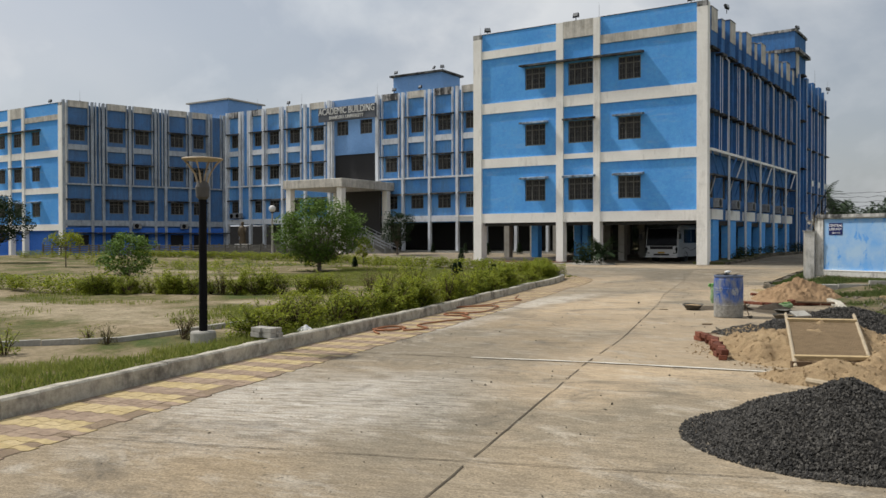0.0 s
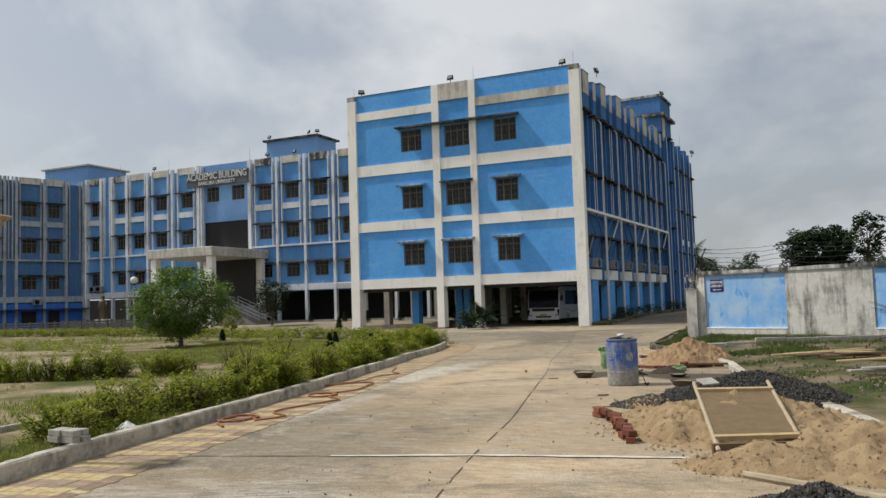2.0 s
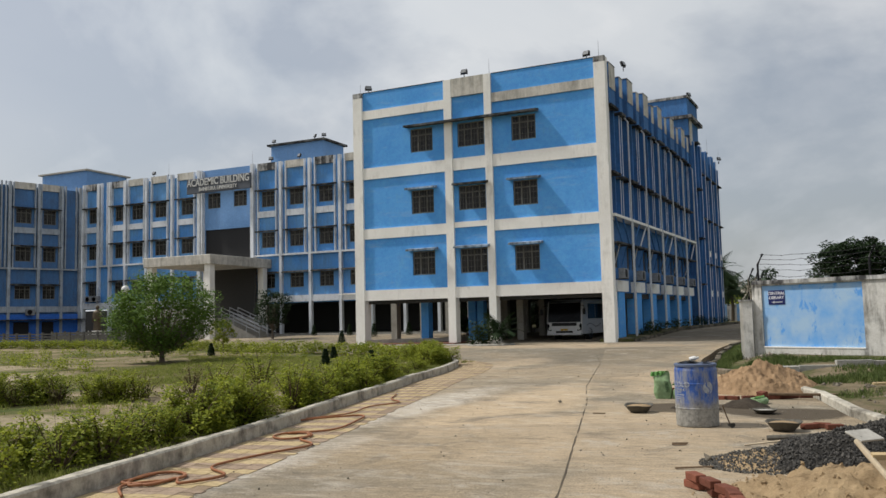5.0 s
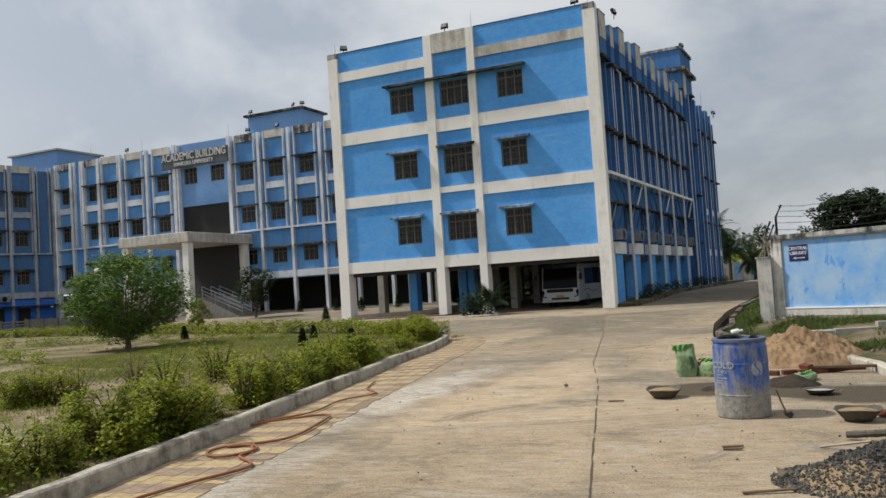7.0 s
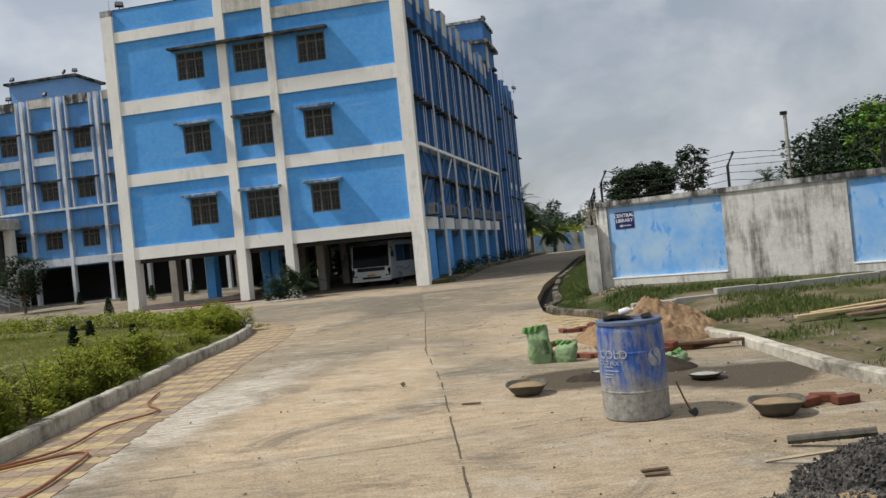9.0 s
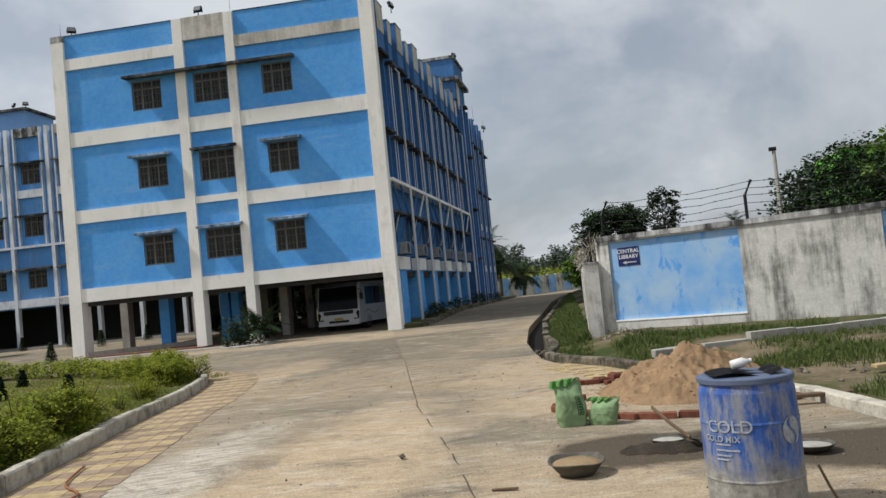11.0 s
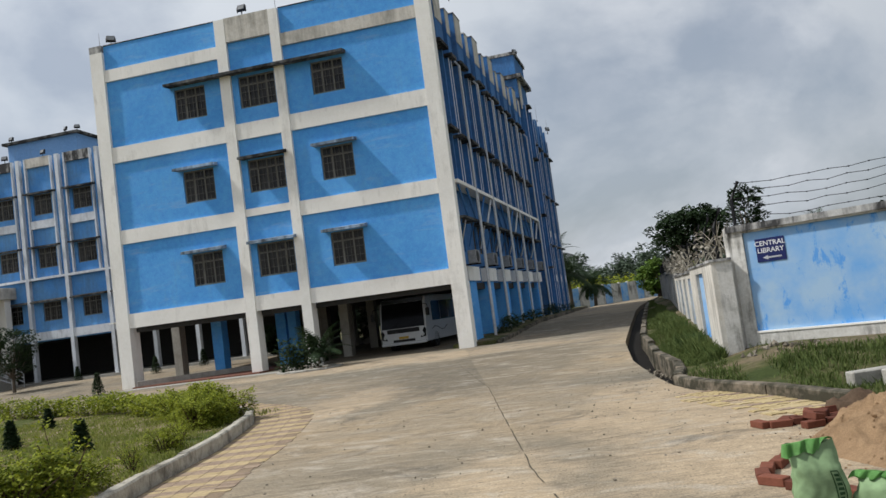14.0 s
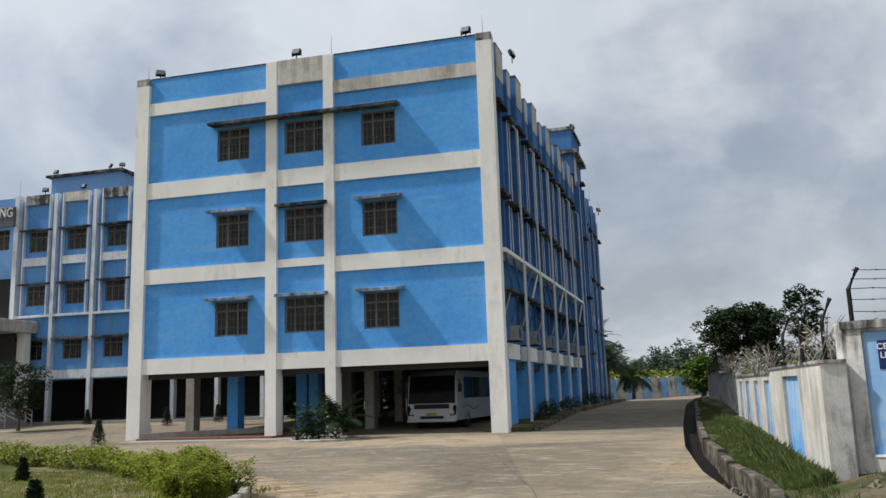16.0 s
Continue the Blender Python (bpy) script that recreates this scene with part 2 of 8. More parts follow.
WHITE_PLASTIC = plain("white_plastic", (0.7, 0.7, 0.68), 0.45)


def glass():
    m, nt, b, p = base_mat("dark_window_glass", 0.25)
    n = noise_at(nt, p, 1.7, 2)
    c = ramp(nt, n, [(0.35, (0.006, 0.006, 0.006)), (0.7, (0.028, 0.026, 0.024))])
    nt.links.new(c, b.inputs["Base Color"])
    return m


GLASS = glass()


def spots(nt, p, places, warp=0.8):
    """A soft uneven mask round places (x, y, rx, ry)."""
    n = nt.nodes.new("ShaderNodeTexNoise")
    n.inputs["Scale"].default_value, n.inputs["Detail"].default_value, n.inputs["Roughness"].default_value = 0.9, 7.0, 0.68
    nt.links.new(p, n.inputs["Vector"])
    total = None
    for x, y, rx, ry in places:
        mp = nt.nodes.new("ShaderNodeMapping")
        mp.vector_type = "TEXTURE"
        mp.inputs["Location"].default_value = (x, y, 0)
        mp.inputs["Scale"].default_value = (rx, ry, 1000)
        nt.links.new(p, mp.inputs["Vector"])
        ln = nt.nodes.new("ShaderNodeVectorMath")
        ln.operation = "LENGTH"
        nt.links.new(mp.outputs[0], ln.inputs[0])
        ad = nt.nodes.new("ShaderNodeMath")
        ad.operation = "MULTIPLY_ADD"
        ad.inputs[1].default_value = warp * 2
        nt.links.new(n.outputs["Fac"], ad.inputs[0])
        nt.links.new(ln.outputs["Value"], ad.inputs[2])
        if total is None:
            total = ad.outputs[0]
        else:
            mn = nt.nodes.new("ShaderNodeMath")
            mn.operation = "MINIMUM"
            nt.links.new(total, mn.inputs[0])
            nt.links.new(ad.outputs[0], mn.inputs[1])
            total = mn.outputs[0]
    off = nt.nodes.new("ShaderNodeMath")
    off.operation = "SUBTRACT"
    off.inputs[1].default_value = warp
    nt.links.new(total, off.inputs[0])
    return off.outputs[0]


def road_mat():
    m, nt, b, p = base_mat("worn_concrete_road", 0.9)
    a = noise_at(nt, p, 0.22, 6, 0.6, distort=0.5)
    c = ramp(nt, a, [(0.36, (0.195, 0.170, 0.128)), (0.50, (0.262, 0.216, 0.154)), (0.66, (0.31, 0.24, 0.156))])
    # First spot: a darker slab. Second: the lane's shade put into the colour.
    slab_and_shade = ramp(nt, spots(nt, p, [(-11.0, 38.5, 3.6, 8.0), (-10.0, 58.0, 6.0, 8.0)], 0.7), [(0.6, (0.8, 0.8, 0.8)), (1.15, (0, 0, 0))])
    c = blend(nt, slab_and_shade, c, (0.175, 0.148, 0.108))
    sand = ramp(nt, spots(nt, p, [(-3.6, 13.2, 2.6, 5.0), (-8.6, 20.0, 1.5, 6.5), (-6.0, 17.5, 2.6, 4.5), (-6.0, 24.5, 2.0, 2.5), (-15.5, 45.0, 10.0, 2.6), (-13.5, 33.0, 1.2, 4.0), (-4.6, 11.5, 1.6, 5.0), (-6.6, 28.5, 2.2, 4.0)]), [(0.5, (0.8, 0.8, 0.8)), (1.15, (0, 0, 0))])
    c = blend(nt, sand, c, (0.41, 0.32, 0.215))
    turned = nt.nodes.new("ShaderNodeMapping")
    turned.inputs["Rotation"].default_value = (0, 0, radians(-20.5))
    nt.links.new(p, turned.inputs["Vector"])
    broom = noise_at(nt, turned.outputs[0], 4.0, 7, 0.75, (0.6, 4.5, 1))
    worn = spots(nt, p, [(-6.6, 6.4, 2.0, 2.6), (-9.6, 12.5, 0.9, 4.0), (-10.4, 19.5, 0.9, 5.0)])
    brushed = noise_at(nt, p, 5.0, 8, 0.78, (0.75, 1.45, 1))
    c = blend(nt, 0.30, c, ramp(nt, broom, [(0.36, (0.22, 0.22, 0.22)), (0.64, (0.76, 0.76, 0.76))]), "OVERLAY")
    scuffed = blend(nt, 1.0, ramp(nt, worn, [(0.45, (0.85, 0.85, 0.85)), (1.0, (0, 0, 0))]), ramp(nt, broom, [(0.42, (0.1, 0.1, 0.1)), (0.56, (1, 1, 1))]), "MULTIPLY")
    c = blend(nt, scuffed, c, (0.50, 0.465, 0.41))
    c = blend(nt, 0.32, c, ramp(nt, brushed, [(0.34, (0.18, 0.18, 0.18)), (0.66, (0.80, 0.80, 0.80))]), "OVERLAY")
    pale = noise_at(nt, p, 1.6, 8, 0.78, (0.6, 1.3, 1), 0.6)
    c = blend(nt, ramp(nt, pale, [(0.52, (0, 0, 0)), (0.64, (0.6, 0.6, 0.6))]), c, (0.45, 0.405, 0.335))
    stain = noise_at(nt, p, 0.7, 8, 0.75, distort=0.8)
    c = blend(nt, ramp(nt, stain, [(0.53, (0, 0, 0)), (0.66, (0.7, 0.7, 0.7))]), c, (0.11, 0.097, 0.078))
    wet = ramp(nt, spots(nt, p, [(-5.45, 20.55, 1.1, 0.85), (-3.9, 20.1, 1.2, 0.9)], 0.6), [(0.78, (0.95, 0.95, 0.95)), (0.98, (0, 0, 0))])
    c = blend(nt, wet, c, (0.075, 0.06, 0.043))
    # each cast slab has its own tone
    sp = nt.nodes.new("ShaderNodeVectorMath")
    sp.operation = "DOT_PRODUCT"
    sp.inputs[1].default_value = (1.0, 0.2284, 0)
    nt.links.new(p, sp.inputs[0])
    sq = nt.nodes.new("ShaderNodeVectorMath")
    sq.operation = "DOT_PRODUCT"
    sq.inputs[1].default_value = (-0.375, 1.0, 0)
    nt.links.new(p, sq.inputs[0])
    cells = []
    for src_, off_, size_ in ((sp.outputs["Value"], 2.72, 50.0), (sq.outputs["Value"], -3.4, 8.6)):
        ma = nt.nodes.new("ShaderNodeMath")
        ma.operation = "ADD"
        ma.inputs[1].default_value = off_
        nt.links.new(src_, ma.inputs[0])
        md = nt.nodes.new("ShaderNodeMath")
        md.operation = "DIVIDE"
        md.inputs[1].default_value = size_
        nt.links.new(ma.outputs[0], md.inputs[0])
        mf = nt.nodes.new("ShaderNodeMath")
        mf.operation = "FLOOR"
        nt.links.new(md.outputs[0], mf.inputs[0])
        cells.append(mf.outputs[0])
    cv = nt.nodes.new("ShaderNodeCombineXYZ")
    nt.links.new(cells[0], cv.inputs[0])
    nt.links.new(cells[1], cv.inputs[1])
    wn = nt.nodes.new("ShaderNodeTexWhiteNoise")
    wn.noise_dimensions = "2D"
    nt.links.new(cv.outputs[0], wn.inputs["Vector"])
    c = blend(nt, 0.55, c, ramp(nt, wn.outputs["Value"], [(0.0, (0.36, 0.37, 0.38)), (1.0, (0.60, 0.59, 0.57))]), "OVERLAY")
    grit = noise_at(nt, p, 45.0, 4, 0.75)
    c = blend(nt, 0.55, c, ramp(nt, grit, [(0.32, (0.15, 0.15, 0.15)), (0.68, (0.8, 0.8, 0.8))]), "OVERLAY")
    specks = noise_at(nt, p, 14.0, 3, 0.6)
    c = blend(nt, ramp(nt, specks, [(0.645, (0, 0, 0)), (0.70, (0.75, 0.75, 0.75))]), c, (0.09, 0.078, 0.06))
    nt.links.new(c, b.inputs["Base Color"])
    bump(nt, b, blend(nt, 0.5, broom, grit), 0.6, 0.015)
    return m


def soil_mat():
    m, nt, b, p = base_mat("sandy_garden_soil", 0.95)
    a = noise_at(nt, p, 0.34, 8, 0.74, distort=0.6)
    c = ramp(nt, a, [(0.38, (0.06, 0.08, 0.02)), (0.47, (0.115, 0.105, 0.042)), (0.53, (0.19, 0.155, 0.09)), (0.66, (0.30, 0.24, 0.16))])
    bare = ramp(nt, spots(nt, p, [(-17.5, 11.0, 5.0, 2.0), (-15.2, 15.2, 2.2, 1.2), (-26.0, 23.5, 6.0, 2.2), (-34.0, 28.0, 5.0, 2.0), (-20.0, 27.0, 3.0, 1.2)]), [(0.55, (0.9, 0.9, 0.9)), (1.1, (0, 0, 0))])
    c = blend(nt, bare, c, ramp(nt, noise_at(nt, p, 1.6, 7, 0.7), [(0.35, (0.22, 0.18, 0.115)), (0.65, (0.36, 0.30, 0.205))]))
    f = noise_at(nt, p, 9.0, 6, 0.7)
    c = blend(nt, 0.6, c, ramp(nt, f, [(0.3, (0.2, 0.2, 0.2)), (0.7, (0.75, 0.75, 0.75))]), "OVERLAY")
    nt.links.new(c, b.inputs["Base Color"])
    bump(nt, b, f, 0.6, 0.04)
    return m


def grass_ground_mat():
    m, nt, b, p = base_mat("rough_grass_ground", 0.95)
    a = noise_at(nt, p, 0.5, 6, 0.65)
    c = ramp(nt, a, [(0.36, (0.045, 0.06, 0.018)), (0.48, (0.085, 0.085, 0.035)), (0.56, (0.15, 0.12, 0.075)), (0.7, (0.23, 0.185, 0.12))])
    f = noise_at(nt, p, 12.0, 6, 0.7)
    c = blend(nt, 0.6, c, ramp(nt, f, [(0.3, (0.2, 0.2, 0.2)), (0.7, (0.75, 0.75, 0.75))]), "OVERLAY")
    nt.links.new(c, b.inputs["Base Color"])
    bump(nt, b, f, 0.7, 0.05)
    return m


def sand_mat(name, color, dark):
    m, nt, b, p = base_mat(name, 0.95)
    a = noise_at(nt, p, 2.6, 8, 0.68, distort=0.6)
    c = ramp(nt, a, [(0.3, dark), (0.65, color)])
    f = noise_at(nt, p, 60.0, 5, 0.7)
    c = blend(nt, 0.4, c, ramp(nt, f, [(0.3, (0.25, 0.25, 0.25)), (0.7, (0.7, 0.7, 0.7))]), "OVERLAY")
    nt.links.new(c, b.inputs["Base Color"])
    bump(nt, b, blend(nt, 0.35, a, f), 0.9, 0.06)
    return m


ROAD = road_mat()
SOIL = soil_mat()
GRASSY = grass_ground_mat()
SAND = sand_mat("yellow_building_sand", (0.39, 0.285, 0.165), (0.25, 0.175, 0.10))
SAND_RED = sand_mat("reddish_damp_sand", (0.36, 0.242, 0.14), (0.21, 0.135, 0.076))
MORTAR = sand_mat("wet_grey_mortar", (0.07, 0.056, 0.042), (0.03, 0.025, 0.02))

# ---- mesh helpers ----


def box(bm, a, b, m=None):
    """A box from corner a to corner b."""
    x0, y0, z0 = a
    x1, y1, z1 = b
    vs = [bm.verts.new(v) for v in ((x0, y0, z0), (x1, y0, z0), (x1, y1, z0), (x0, y1, z0), (x0, y0, z1), (x1, y0, z1), (x1, y1, z1), (x0, y1, z1))]
    if m is not None:
        for v in vs:
            v.co = m @ v.co
    for f in ((0, 3, 2, 1), (4, 5, 6, 7), (0, 1, 5, 4), (1, 2, 6, 5), (2, 3, 7, 6), (3, 0, 4, 7)):
        bm.faces.new([vs[i] for i in f])
    return vs


def soft_box(bm, a, b, r=0.02, seg=1):
    """A box with rounded edges."""
    t = bmesh.new()
    box(t, a, b)
    bmesh.ops.bevel(t, geom=t.edges[:] + t.verts[:], offset=r, segments=seg, affect="EDGES", profile=0.6)
    merge(bm, t)


def merge(bm, t, m=None):
    me = bpy.data.meshes.new("tmp")
    t.to_mesh(me)
    t.free()
    if m is not None:
        me.transform(m)
    bm.from_mesh(me)
    bpy.data.meshes.remove(me)


def tube(bm, pts, radii, sides=8, caps=True):
    """A round bar along pts; radii a number or one for each point."""
    pts = [Vector(p) for p in pts]
    if isinstance(radii, (int, float)):
        radii = [radii] * len(pts)
    rings = []
    for i, p in enumerate(pts):
        d = (pts[min(i + 1, len(pts) - 1)] - pts[max(i - 1, 0)]).normalized()
        up = Vector((0, 0, 1)) if abs(d.z) < 0.9 else Vector((1, 0, 0))
        s = d.cross(up).normalized()
        t = s.cross(d)
        rings.append([bm.verts.new(p + radii[i] * (math.cos(a) * s + math.sin(a) * t)) for a in (2 * math.pi * k / sides for k in range(sides))])
    for r0, r1 in zip(rings, rings[1:]):
        for k in range(sides):
            bm.faces.new((r0[k], r0[(k + 1) % sides], r1[(k + 1) % sides], r1[k]))
    if caps:
        bm.faces.new(rings[0][::-1])
        bm.faces.new(rings[-1])


def lathe(bm, profile, sides=24, m=None):
    """A turned body from (radius, height) pairs."""
    rings = []
    for r, z in profile:
        ring = []
        for k in range(sides):
            a = 2 * math.pi * k / sides
            v = Vector((r * math.cos(a), r * math.sin(a), z))
            ring.append(bm.verts.new(m @ v if m is not None else v))
        rings.append(ring)
    for r0, r1 in zip(rings, rings[1:]):
        for k in range(sides):
            bm.faces.new((r0[k], r0[(k + 1) % sides], r1[(k + 1) % sides], r1[k]))
    bm.faces.new(rings[0][::-1])
    bm.faces.new(rings[-1])


def obj(name, bm, material, smooth=False):
    me = bpy.data.meshes.new(name)
    bmesh.ops.recalc_face_normals(bm, faces=bm.faces[:])
    bm.to_mesh(me)
    bm.free()
    if smooth:
        for poly in me.polygons:
            poly.use_smooth = True
    for mt in (material if isinstance(material, (list, tuple)) else [material]):
        me.materials.append(mt)
    return new(name, me)


def part(name, bm, material, parent, label="", smooth=False):
    """A mesh that belongs to a thing; its vertices lie in the thing's own axes."""
    ob = obj(name, bm, material, smooth)
    ob.parent = parent
    return tagged(ob, label) if label else ob


def shared(name, me, parent, m):
    """One more piece on a mesh that exists."""
    ob = new(name, me)
    ob.parent = parent
    ob.matrix_basis = m
    return ob


def thing(name, m, label, category, group="", kind=""):
    ob = new(name)
    ob.empty_display_size = 0.2
    ob.matrix_world = m
    return tagged(ob, label, category, group, kind)


def flat_mesh(name, verts, faces, material, parent=None, smooth=False):
    me = bpy.data.meshes.new(name)
    me.from_pydata(verts, [], faces)
    me.update()
    if smooth:
        for poly in me.polygons:
            poly.use_smooth = True
    for mt in (material if isinstance(material, (list, tuple)) else [material]):
        me.materials.append(mt)
    ob = new(name, me)
    if parent is not None:
        ob.parent = parent
    return ob


def interp(table, v):
    if v <= table[0][0]:
        return table[0][1]
    for (a, p), (b, q) in zip(table, table[1:]):
        if v <= b:
            return p + (q - p) * (v - a) / (b - a)
    return table[-1][1]


def smoothstep(a, b, v):
    t = max(0.0, min(1.0, (v - a) / (b - a)))
    return t * t * (3 - 2 * t)


def rise(y):
    """How far the ground has risen above the near road."""
    return 0.18 * smoothstep(33, 48, y) + 0.32 * smoothstep(48, 63, y)


# the plan: the left kerb and the right edge of the road, as x for a given y
LEFT = [(-14, -4.6), (-6, -6.0), (0, -7.45), (4.1, -8.45), (6.5, -9.0), (9.3, -9.62), (13.2, -10.4), (15.4, -10.88), (19, -11.75), (22, -12.45), (25.4, -13.3), (28.2, -13.85), (30.0, -14.35)]
RIGHT = [(-14, 4.6), (0, 2.2), (8, 0.5), (14.6, -1.4), (18.8, -2.62), (20.0, -3.0), (22.8, -3.52), (24.5, -4.1), (26.3, -4.9), (28.0, -5.62), (29.4, -6.45), (30.5, -6.75), (32.9, -7.02), (35.75, -7.3), (41.4, -7.45), (50.9, -7.2), (70, -6.4), (91, -5.0), (112, 3.0), (122, 14.0)]
# the garden's far edge, round its tip
TIP = [(-14.35, 30.0), (-14.7, 31.2), (-15.3, 32.5), (-16.3, 33.7), (-18.0, 35.2), (-22.0, 38.0), (-28.0, 40.6), (-36.0, 43.0), (-50.0, 46.0), (-70.0, 48.0)]


def left_x(y):
    return interp(LEFT, y)


def right_x(y):
    return interp(RIGHT, y)


def side_x(y):
    """The outer face of the near wing's long side."""
    return -13.35 + 0.04 * (y - 48.5)

# ---- ground ----


def loft(name, ys, xa, xb, zf, nu, material, label, category, skirt=0.35):
    """A sheet between two edges given as x for y, with a skirt round it."""
    verts, faces = [], []
    for y in ys:
        a, b = xa(y), xb(y)
        for i in range(nu + 1):
            x = a + (b - a) * i / nu
            verts.append((x, y, zf(x, y)))
    w = nu + 1
    for j in range(len(ys) - 1):
        for i in range(nu):
            k = j * w + i
            faces.append((k, k + 1, k + w + 1, k + w))
    rim = [i for i in range(w)] + [j * w + nu for j in range(1, len(ys))] + [(len(ys) - 1) * w + i for i in range(nu - 1, -1, -1)] + [j * w for j in range(len(ys) - 2, 0, -1)]
    n = len(verts)
    verts += [(verts[k][0], verts[k][1], verts[k][2] - skirt) for k in rim]
    for i in range(len(rim)):
        j = (i + 1) % len(rim)
        faces.append((rim[j], rim[i], n + i, n + j))
    ob = flat_mesh(name, verts, faces, material, smooth=False)
    return tagged(ob, label, category, kind="structure")


def arange(a, b, s):
    n = max(1, round((b - a) / s))
    return [a + (b - a) * i / n for i in range(n + 1)]


def far_ground():
    rs = [0, 30, 60, 100, 140, 200, 320, 600, 1200, 2500, 4500]
    verts, faces = [(-20, 40, -0.42)], []
    n = 48
    for r in rs[1:]:
        for k in range(n):
            a = 2 * math.pi * k / n
            x, y = -20 + r * math.cos(a), 40 + r * math.sin(a)
            verts.append((x, y, -0.42 + 0.32 * smoothstep(48, 80, y)))
    for k in range(n):
        faces.append((0, 1 + k, 1 + (k + 1) % n))
    for j in range(len(rs) - 2):
        for k in range(n):
            a, b = 1 + j * n + k, 1 + j * n + (k + 1) % n
            faces.append((a, a + n, b + n, b))
    tagged(flat_mesh("ground", verts, faces, GRASSY), "rough green and sandy ground reaching to the horizon", "ground", kind="structure")


far_ground()


def road_left(y):
    if y <= 30.0:
        return left_x(y)
    if y < 48.0:
        return interp([(p[1], p[0]) for p in TIP], y)
    return -70.0


def road_z(x, y):
    return rise(y) + 0.012 * (noise.noise(Vector((x * 0.25, y * 0.25, 3.0))))


loft("road", arange(-14, 30, 0.5) + arange(30.3, 62, 0.6), road_left, right_x, road_z, 40, ROAD, "worn tan concrete road with brushed streaks and dusty stains", "road", 0.5)
loft("road_side", arange(62.0, 122, 1.2), lambda y: interp([(62, -11.7), (85, -10.7), (96, -9.8), (104, -6.0), (114, 1.0), (122, 9.0)], y), right_x, lambda x, y: rise(y) + 0.004, 12, ROAD, "concrete lane in shade along the building's side", "road", 0.5)


def garden_z(x, y):
    edge = min(1.0, max(0.0, (road_left(y) - x) / 0.6))
    return 0.10 + rise(y) * 0.8 + edge * (0.05 * noise.noise(Vector((x * 0.35, y * 0.35, 0))) + 0.025 * noise.noise(Vector((x * 1.7, y * 1.7, 5))))


loft("garden_ground", arange(-14, 47.5, 0.45), lambda y: -78.0, lambda y: road_left(y) - 0.16, garden_z, 150, SOIL, "sandy garden ground with patchy weeds and dry grass", "ground", 0.5)


def drain_width(y):
    """From the road's edge to the kerb: nothing, then the open drain."""
    return 0.02 + 0.45 * smoothstep(30.0, 32.6, y)


def verge_z(x, y):
    near = smoothstep(0.2 + drain_width(y), 2.3, x - right_x(y))
    return 0.09 + 0.20 * near * smoothstep(24, 30, y) + 0.08 * near + rise(y) + 0.03 * noise.noise(Vector((x * 0.8, y * 0.8, 9)))


loft("verge", arange(-14, 110, 0.6), lambda y: right_x(y) + 0.15 + drain_width(y), lambda y: 40.0, verge_z, 70, GRASSY, "grassy verge with weeds and litter beside the road", "ground", 0.5)
loft("bed_side", arange(49.0, 92, 1.0), lambda y: side_x(y) - 1.0, lambda y: side_x(y) + 0.75, lambda x, y: rise(y) + 0.16, 4, GRASSY, "narrow planting bed along the building's side", "ground", 0.4)

# ---- kerbs ----


def kerb(name, pts, width, height, material, label, zf, step=0.85):
    """A kerb of separate cast blocks along pts; the back lies to the left of the way."""
    root = thing(name, Matrix(), label, "kerb", kind="structure")
    pts = [Vector((*p, 0)) for p in pts]
    rnd = random.Random(name)
    for a, b in zip(pts, pts[1:]):
        d = b - a
        n = max(1, round(d.length / step))
        d.normalize()
        nrm = Vector((-d.y, d.x, 0))
        seg = (b - a).length / n
        for i in range(n):
            p = a + d * seg * i
            bm = bmesh.new()
            box(bm, (0.004, 0, -0.4), (seg - 0.004, width, height))
            bmesh.ops.subdivide_edges(bm, edges=[e for e in bm.edges if abs(e.verts[0].co.x - e.verts[1].co.x) > 0.1], cuts=5)
            bmesh.ops.bevel(bm, geom=[e for e in bm.edges if all(v.co.z > 0 for v in e.verts) and abs(e.verts[0].co.x - e.verts[1].co.x) > 0.02], offset=0.022, segments=1, affect="EDGES")
            for v in bm.verts:
                if v.co.z > 0:
                    w = v.co * 7 + Vector((p.x * 3, p.y * 3, 0))
                    v.co.z += 0.012 * noise.noise(w)
                    v.co.y += 0.010 * noise.noise(w + Vector((9, 0, 0)))
            z = zf(p.x, p.y)
            m = Matrix.Translation((p.x, p.y, z + rnd.uniform(-0.012, 0.012))) @ Matrix(((d.x, nrm.x, 0, 0), (d.y, nrm.y, 0, 0), (0, 0, 1, 0), (0, 0, 0, 1))) @ Matrix.Rotation(rnd.uniform(-0.01, 0.01), 4, "Z")
            ob = part("kerb_block", bm, material, root)
            ob.matrix_basis = m
    return root


road_up = lambda x, y: rise(y)
kerb("kerb_garden", [(x, y) for y, x in LEFT] + TIP[1:7], 0.16, 0.20, KERB, "grey concrete kerb with chipped, stained blocks beside the garden", road_up, 1.7)
kerb("kerb_drain", [(right_x(y) + drain_width(y), y) for y in (110, 100, 91, 80, 70, 60, 50.9, 45, 41.4, 38, 35.75, 34, 32.9, 31.5, 30.5, 29.8, 29.2, 28, 26.3)], 0.18, 0.16, KERB_DARK, "dark mossy concrete edge of the drain beside the verge", road_up, 2.6)
kerb("kerb_lane", [(right_x(y) + drain_width(y), y) for y in (26.3, 24.5, 22.8, 20, 18.8, 14.6, 8, 0, -14)], 0.18, 0.13, KERB, "weathered concrete kerb beside the grassy verge", road_up, 2.2)
kerb("kerb_side", [(side_x(y) + 0.95, y) for y in (49.2, 60, 70, 80, 92)], 0.15, 0.16, KERB_DARK, "low concrete kerb along the side planting bed", road_up)
DRAIN_BED = plain("black_drain_bed", (0.016, 0.014, 0.012), 0.9, vary=0.5, scale=4)
